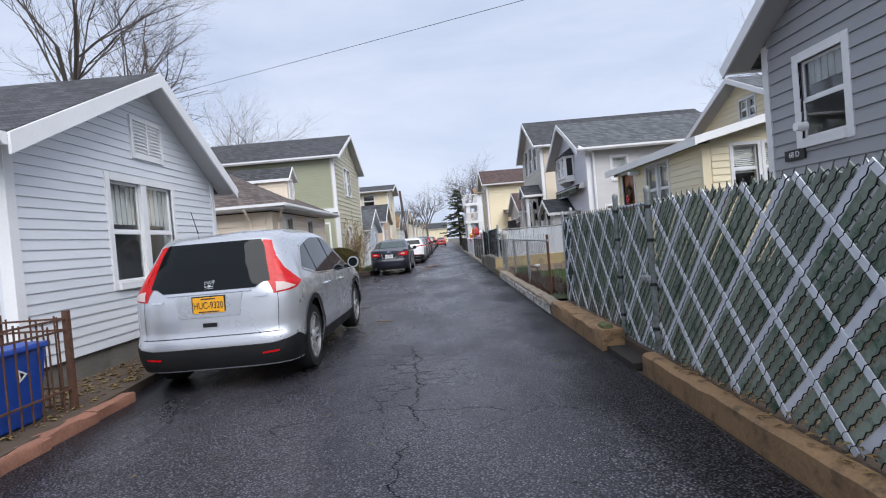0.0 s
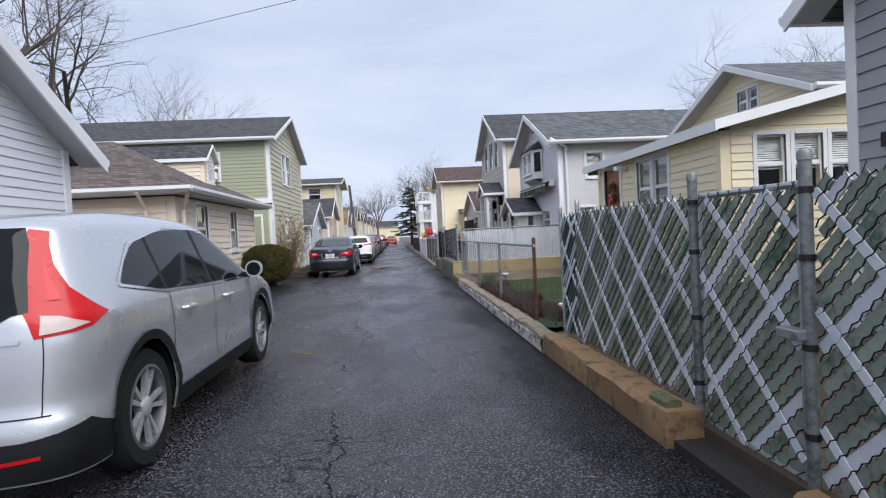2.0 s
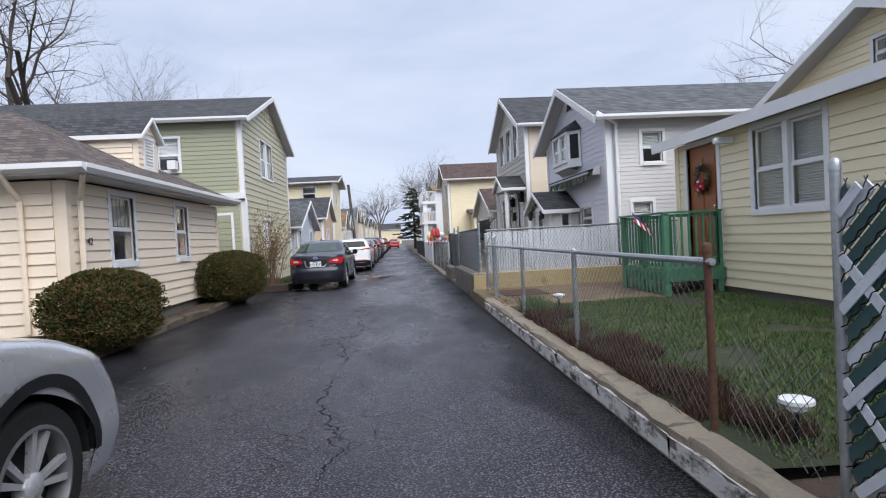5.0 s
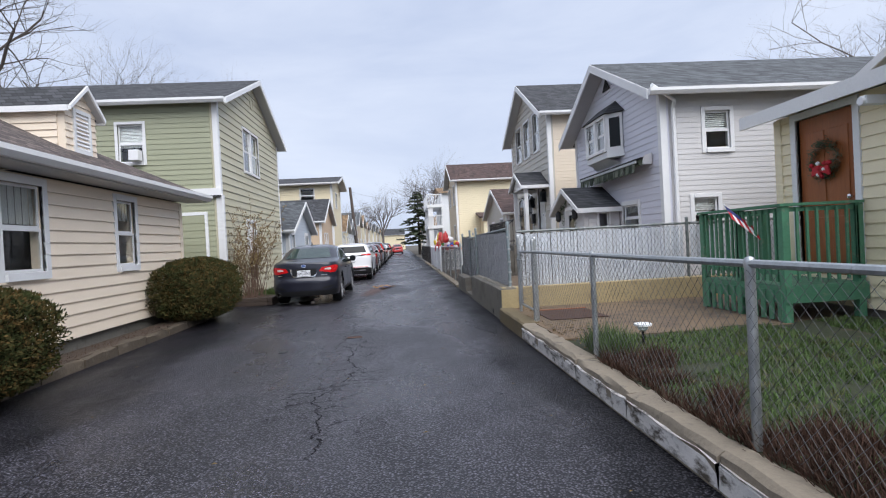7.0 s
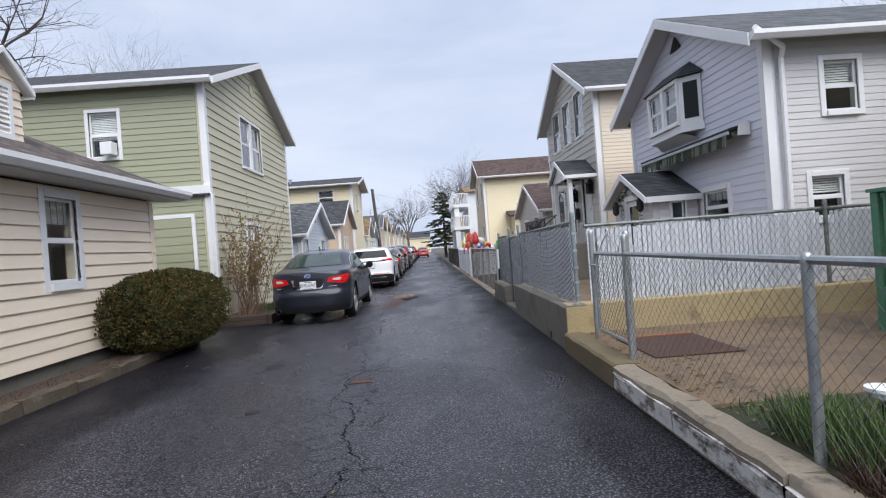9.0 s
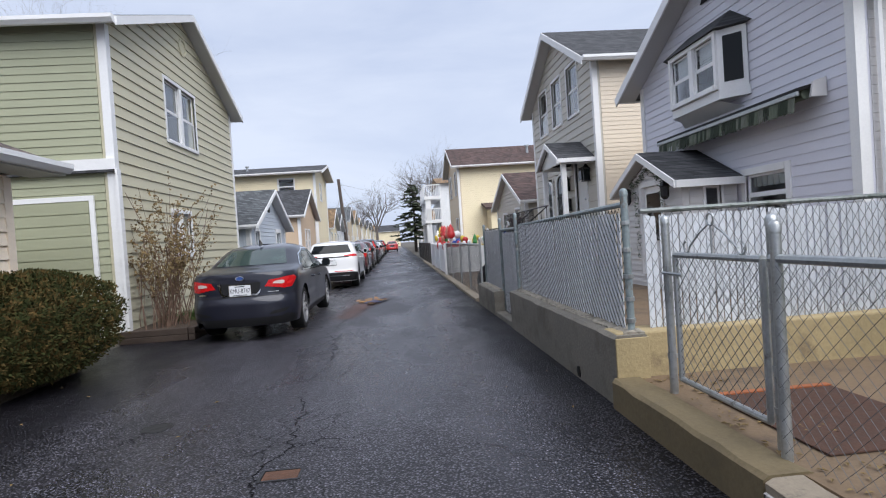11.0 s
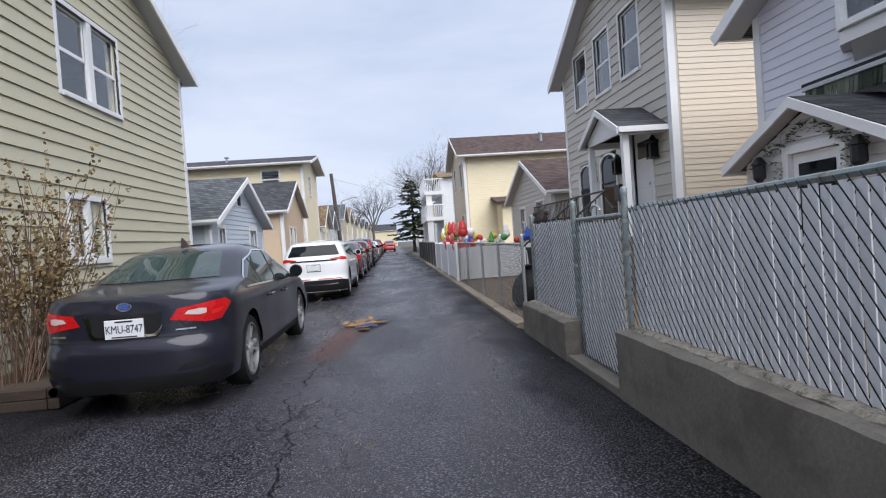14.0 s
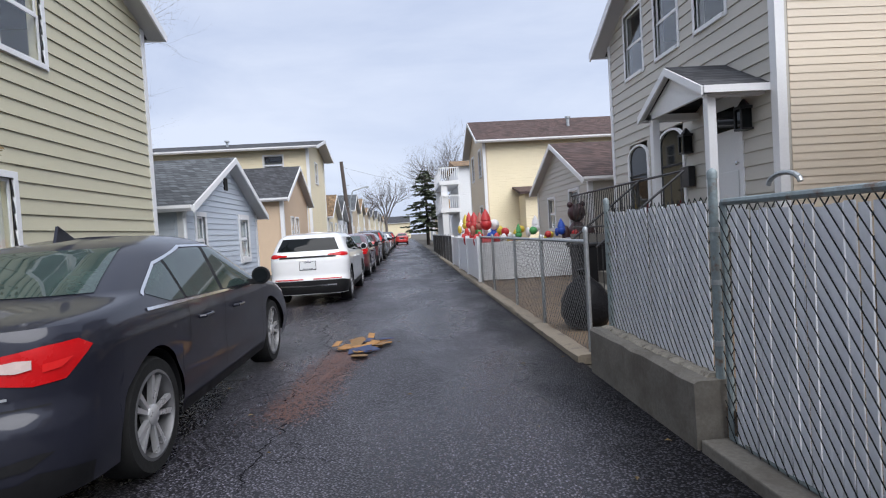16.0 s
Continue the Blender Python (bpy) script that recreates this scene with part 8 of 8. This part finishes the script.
# solar garden lights
for k, (x, y) in enumerate(((2.35, 14.5), (2.05, 9.25))):
    SL = thing("garden_light", "small white solar garden light on a stake", "garden light", "garden lights")
    part("stake", Build().tube((x, y, 0.15), (x, y, 0.34), 0.012), M_TRIM_BLACK, SL)
    part("head", Build().lathe((x, y, 0.34), [(0.02, 0), (0.05, 0.02), (0.05, 0.05), (0.085, 0.055), (0.085, 0.075), (0.03, 0.085)], 14), M_PVC, SL, smooth=40)
# red mat by the gate and drain grate
MT = thing("rubber_mat", "dark brown mat with an orange edge inside the gate", "mat")
part("mat", Build().box(1.95, 2.75, 16.45, 17.45, 0.204, 0.214), material("brown_mat", (0.06, 0.028, 0.018), 0.9, vary=0.4, scale=9, bump=0.5), MT, bevel=0.003)
part("edge_strip", Build().box(1.95, 2.75, 17.40, 17.45, 0.2145, 0.222), material("orange_edge", (0.30, 0.09, 0.03), 0.7, vary=0.3, scale=8, bump=0.2), MT)
# iron covers
x, y = -0.74, 17.4
mh = thing("utility_cover", "small rectangular iron utility cover set in the asphalt", "cover", "covers in the road", at=(x, y, road_z(x, y)))
part("lid", Build().box(-0.105, 0.105, -0.065, 0.065, -0.03, 0.004), M_RUST, mh, bevel=0.004)
part("rim", Build().box(-0.125, 0.125, -0.085, -0.068, -0.03, 0.006).box(-0.125, 0.125, 0.068, 0.085, -0.03, 0.006).box(-0.125, -0.108, -0.068, 0.068, -0.03, 0.006).box(0.108, 0.125, -0.068, 0.068, -0.03, 0.006), M_IRON, mh)
for k, (x, y, r) in enumerate(((-1.95, 18.6, 0.11), (-1.6, 16.6, 0.05))):
    z = road_z(x, y)
    mh = thing("utility_cover", "small iron utility cover set in the asphalt", "cover", "covers in the road", at=(x, y, z))
    part("lid", Build().lathe((0, 0, 0), [(r, -0.03), (r, 0.003), (r * 0.85, 0.005), (0.01, 0.005)], 20), M_IRON, mh)
    part("ring", Build().lathe((0, 0, 0), [(r + 0.012, -0.03), (r + 0.012, 0.004), (r + 0.004, 0.004), (r + 0.004, -0.03)], 20, "z", False), M_IRON, mh)
# crushed cardboard and reddish mud on the road
M_MUD = material("reddish_mud", (0.14, 0.072, 0.056), 0.5, vary=0.45, scale=5, bump=0.3)
CB = thing("crushed_cardboard", "crushed, torn cardboard with blue and yellow print", "litter")
rnd = random.Random(12)
M_CARD = material("wet_cardboard", (0.33, 0.17, 0.06), 0.85, vary=0.35, scale=9, bump=0.4)
M_BLUEP = material("blue_print", (0.03, 0.042, 0.10), 0.6, vary=0.3, scale=9, bump=0.3)
M_ORANGE = material("orange_print", (0.19, 0.105, 0.035), 0.6, vary=0.3, scale=9, bump=0.3)
for k in range(26):
    x, y = -0.60 + rnd.gauss(0, 0.13), 26.7 + rnd.gauss(0, 0.26)
    a, l, w = rnd.uniform(0, 3.14), rnd.uniform(0.06, 0.16), rnd.uniform(0.03, 0.09)
    c, e, n = Vector((x, y, 0.012 + rnd.uniform(0, 0.03))), Vector((math.cos(a), math.sin(a), rnd.uniform(-0.1, 0.16))) * l, Vector((-math.sin(a), math.cos(a), rnd.uniform(-0.1, 0.2))) * w
    q = [c - e - n, c + e - n, c + e + n, c - e + n]
    q = [Vector((v.x, v.y, max(v.z, 0.012))) for v in q]
    part("scrap", Build().hexa(q, [v + Vector((0, 0, 0.006)) for v in q]), (M_CARD, M_ORANGE, M_CARD, M_BLUEP, M_CARD)[k % 5], CB)
ms = Build()
for k in range(4600):
    t = rnd.random()
    x, y = -0.78 - 0.22 * t + rnd.gauss(0, 0.13), 26.5 - 2.3 * t + rnd.gauss(0, 0.12)
    r = rnd.uniform(0.003, 0.013) * (1.15 - 0.4 * t)
    z = road_z(x, y) + 0.005 + 0.000003 * k
    ms.add([(x + r * rnd.uniform(0.6, 1.2) * math.cos(2 * math.pi * i / 7), y + 1.5 * r * rnd.uniform(0.6, 1.2) * math.sin(2 * math.pi * i / 7), z) for i in range(7)], [tuple(range(7))])
solid("mud_patch", ms, M_MUD, "patch of reddish mud washed over the asphalt", "mud", kind="stuff")
# black bag and bin behind the open fence
BG = thing("rubbish_bag", "full black rubbish bag leaning on the fence", "bag")
bv = Build().lathe((2.10, 26.6, 0.06), [(0.05, 0), (0.24, 0.03), (0.30, 0.16), (0.29, 0.34), (0.21, 0.50), (0.09, 0.60), (0.05, 0.63), (0.08, 0.70), (0.02, 0.72)], 26)
bv.v = [(x + 0.03 * noise.noise(Vector((x * 5, y * 5, z * 5))), y + 0.04 * noise.noise(Vector((x * 6, y * 6, z * 6 + 9))), z + 0.01) for x, y, z in bv.v]
part("bag", bv, material("black_bag_film", (0.008, 0.008, 0.009), 0.5, spec=0.12, vary=0.3, scale=9, fine=22, bump=0.8), BG, smooth=70)
WB = thing("wheeled_bin", "dark grey wheeled bin by the steps", "bin")
part("body", Build().hexa([(2.9, 29.2, 0.08), (3.3, 29.2, 0.08), (3.3, 29.6, 0.08), (2.9, 29.6, 0.08)], [(2.84, 29.14, 0.92), (3.36, 29.14, 0.92), (3.36, 29.66, 0.92), (2.84, 29.66, 0.92)]), M_TRIM_BLACK, WB, bevel=0.02)
part("lid", Build().box(2.82, 3.38, 29.12, 29.68, 0.92, 0.98), M_TRIM_BLACK, WB, bevel=0.015)
# holiday inflatables behind the white fence: plain rounded shapes
rnd = random.Random(17)


def ball(b, c, r, sx=1.0, sz=1.0, n=12):
    b.lathe((0, 0, 0), [(max(0.004, r * math.sin(math.pi * i / 8)), -r * sz * math.cos(math.pi * i / 8)) for i in range(9)], n)
    k = 9 * n
    b.v[-k:] = [(c[0] + x * sx, c[1] + y, c[2] + z) for x, y, z in b.v[-k:]]


CLOTH = [material("inflatable_cloth", c, 0.45, vary=0.12, scale=6, bump=0.1) for c in ((0.5, 0.03, 0.03), (0.75, 0.73, 0.72), (0.55, 0.4, 0.04), (0.06, 0.3, 0.08), (0.02, 0.08, 0.42), (0.05, 0.02, 0.022), (0.42, 0.14, 0.10))]
for k in range(34):
    # a crowd along the alley side, then a row across the near end of the yard
    x, y = (1.98 + 0.28 * (k % 3) + rnd.uniform(-0.05, 0.05), 33.8 + k * 0.33) if k < 20 else (2.15 + (k - 20) * 0.19, 34.3 + 0.5 * (k % 2) + rnd.uniform(-0.1, 0.1))
    h = rnd.uniform(1.30, 1.85) if k < 20 else rnd.uniform(1.25, 1.55)
    m = CLOTH[(0, 1, 0, 6, 1, 2, 0, 3, 1, 0)[k % 10]] if k < 20 else CLOTH[(4, 4, 0, 1, 3, 2, 3, 1, 0, 2)[k % 10]]
    w = h * rnd.uniform(0.11, 0.15)
    b = Build()
    ball(b, (x, y, 0.05 + h * 0.32), w, 1.0, 2.1)
    ball(b, (x, y, 0.05 + h * 0.80), w * 0.58)
    ball(b, (x + w, y, h * 0.60), w * 0.34, 1.0, 2.0)
    ball(b, (x - w, y, h * (0.6 + 0.16 * (k % 2))), w * 0.34, 1.0, 2.0)
    if k % 3 == 0:
        b.lathe((x, y, 0.05), [(w * 0.52, h * 0.86), (w * 0.36, h * 0.94), (0.01, h * 1.02)], 10)
    solid("yard_inflatable", b, m, "inflated holiday figure in one bright colour", "inflatable", "holiday inflatables", smooth=60)
b = Build()
ball(b, (4.55, 34.6, 0.75), 0.33, 1.0, 2.0)
ball(b, (4.55, 34.6, 1.62), 0.24)
for o_ in (-0.17, 0.17):
    ball(b, (4.55 + o_, 34.6, 1.84), 0.08)
    ball(b, (4.55 + o_ * 2, 34.5, 1.05), 0.11, 1.0, 2.2)
solid("yard_inflatable", b, CLOTH[5], "large dark brown inflated animal figure", "inflatable", "holiday inflatables", smooth=60)
# utility pole, street light arm, cables
UP = thing("utility_pole", "leaning brown wooden utility pole", "pole")
part("pole", Build().tube((-4.15, 62.2, 0), (-4.6, 62.2, 7.0), 0.17, 0.13, n=12), material("creosoted_wood", (0.09, 0.07, 0.06), 0.9, vary=0.3, scale=4, bump=0.4, stretch=(1, 1, 0.2)), UP, smooth=40)
for z in (3.6, 5.2):
    part("step_bolt", Build().tube((-4.35, 62.05, z), (-4.1, 62.0, z), 0.02), M_STEEL, UP)
part("lamp_arm", Build().path([(-4.5, 66, 0), (-4.5, 66, 4.3), (-4.2, 66, 5.1), (-3.2, 66, 5.35)], 0.05).box(-3.3, -2.9, 65.9, 66.1, 5.28, 5.38), M_STEEL, thing("street_lamp", "grey street lamp arm over the alley", "street lamp"))
for k, (a, e, sag) in enumerate([((-15.4, 26.0, 8.55), (12.0, 7.5, 6.35), 0.05), ((-4.57, 62.2, 6.6), (3.5, 76, 6.2), 0.3), ((-4.59, 62.2, 6.9), (-4.8, 100, 6.6), 0.5)]):
    pts = [Vector(a).lerp(Vector(e), t / 16) - Vector((0, 0, sag * 4 * (t / 16) * (1 - t / 16))) for t in range(17)]
    cu = bpy.data.curves.new("overhead_cable", "CURVE")
    cu.dimensions, cu.bevel_depth, cu.bevel_resolution = "3D", 0.007, 1
    sp = cu.splines.new("POLY")
    sp.points.add(len(pts) - 1)
    for q, v in zip(sp.points, pts):
        q.co = (*v, 1)
    cu.materials.append(M_TRIM_BLACK)
    tagged(new("overhead_cable", cu), "thin black overhead cable", "cable")
# white stick and a bottle scrap beside the silver car
solid("stick", Build().tube((-1.25, 9.3, 0.02), (-0.98, 9.15, 0.022), 0.012, 0.008), M_TWIG_LEAF, "broken dry stick on the asphalt", "stick")
# rotted post by the garage door
RP = thing("wooden_post", "short rotted wooden post with a pale split top", "post")
rp = Build().lathe((-4.78, 22.6, 0.0), [(0.075, 0.0), (0.07, 0.16), (0.055, 0.28), (0.06, 0.36)], 11)
rp.v = [(x + 0.02 * noise.noise(Vector((x * 9, y * 9, z * 7))), y + 0.02 * noise.noise(Vector((x * 9, y * 9, z * 7 + 5))), z) for x, y, z in rp.v]
part("shaft", rp, M_TIMBER, RP, smooth=50)
rt = Build().lathe((-4.78, 22.6, 0.0), [(0.07, 0.361), (0.09, 0.40), (0.075, 0.46), (0.03, 0.485)], 11)
rt.v = [(x + 0.03 * noise.noise(Vector((x * 9, y * 9, z * 7))), y + 0.03 * noise.noise(Vector((x * 9, y * 9, z * 7 + 5))), z) for x, y, z in rt.v]
part("top", rt, M_TWIG_LEAF, RP, "pale split top", smooth=50)
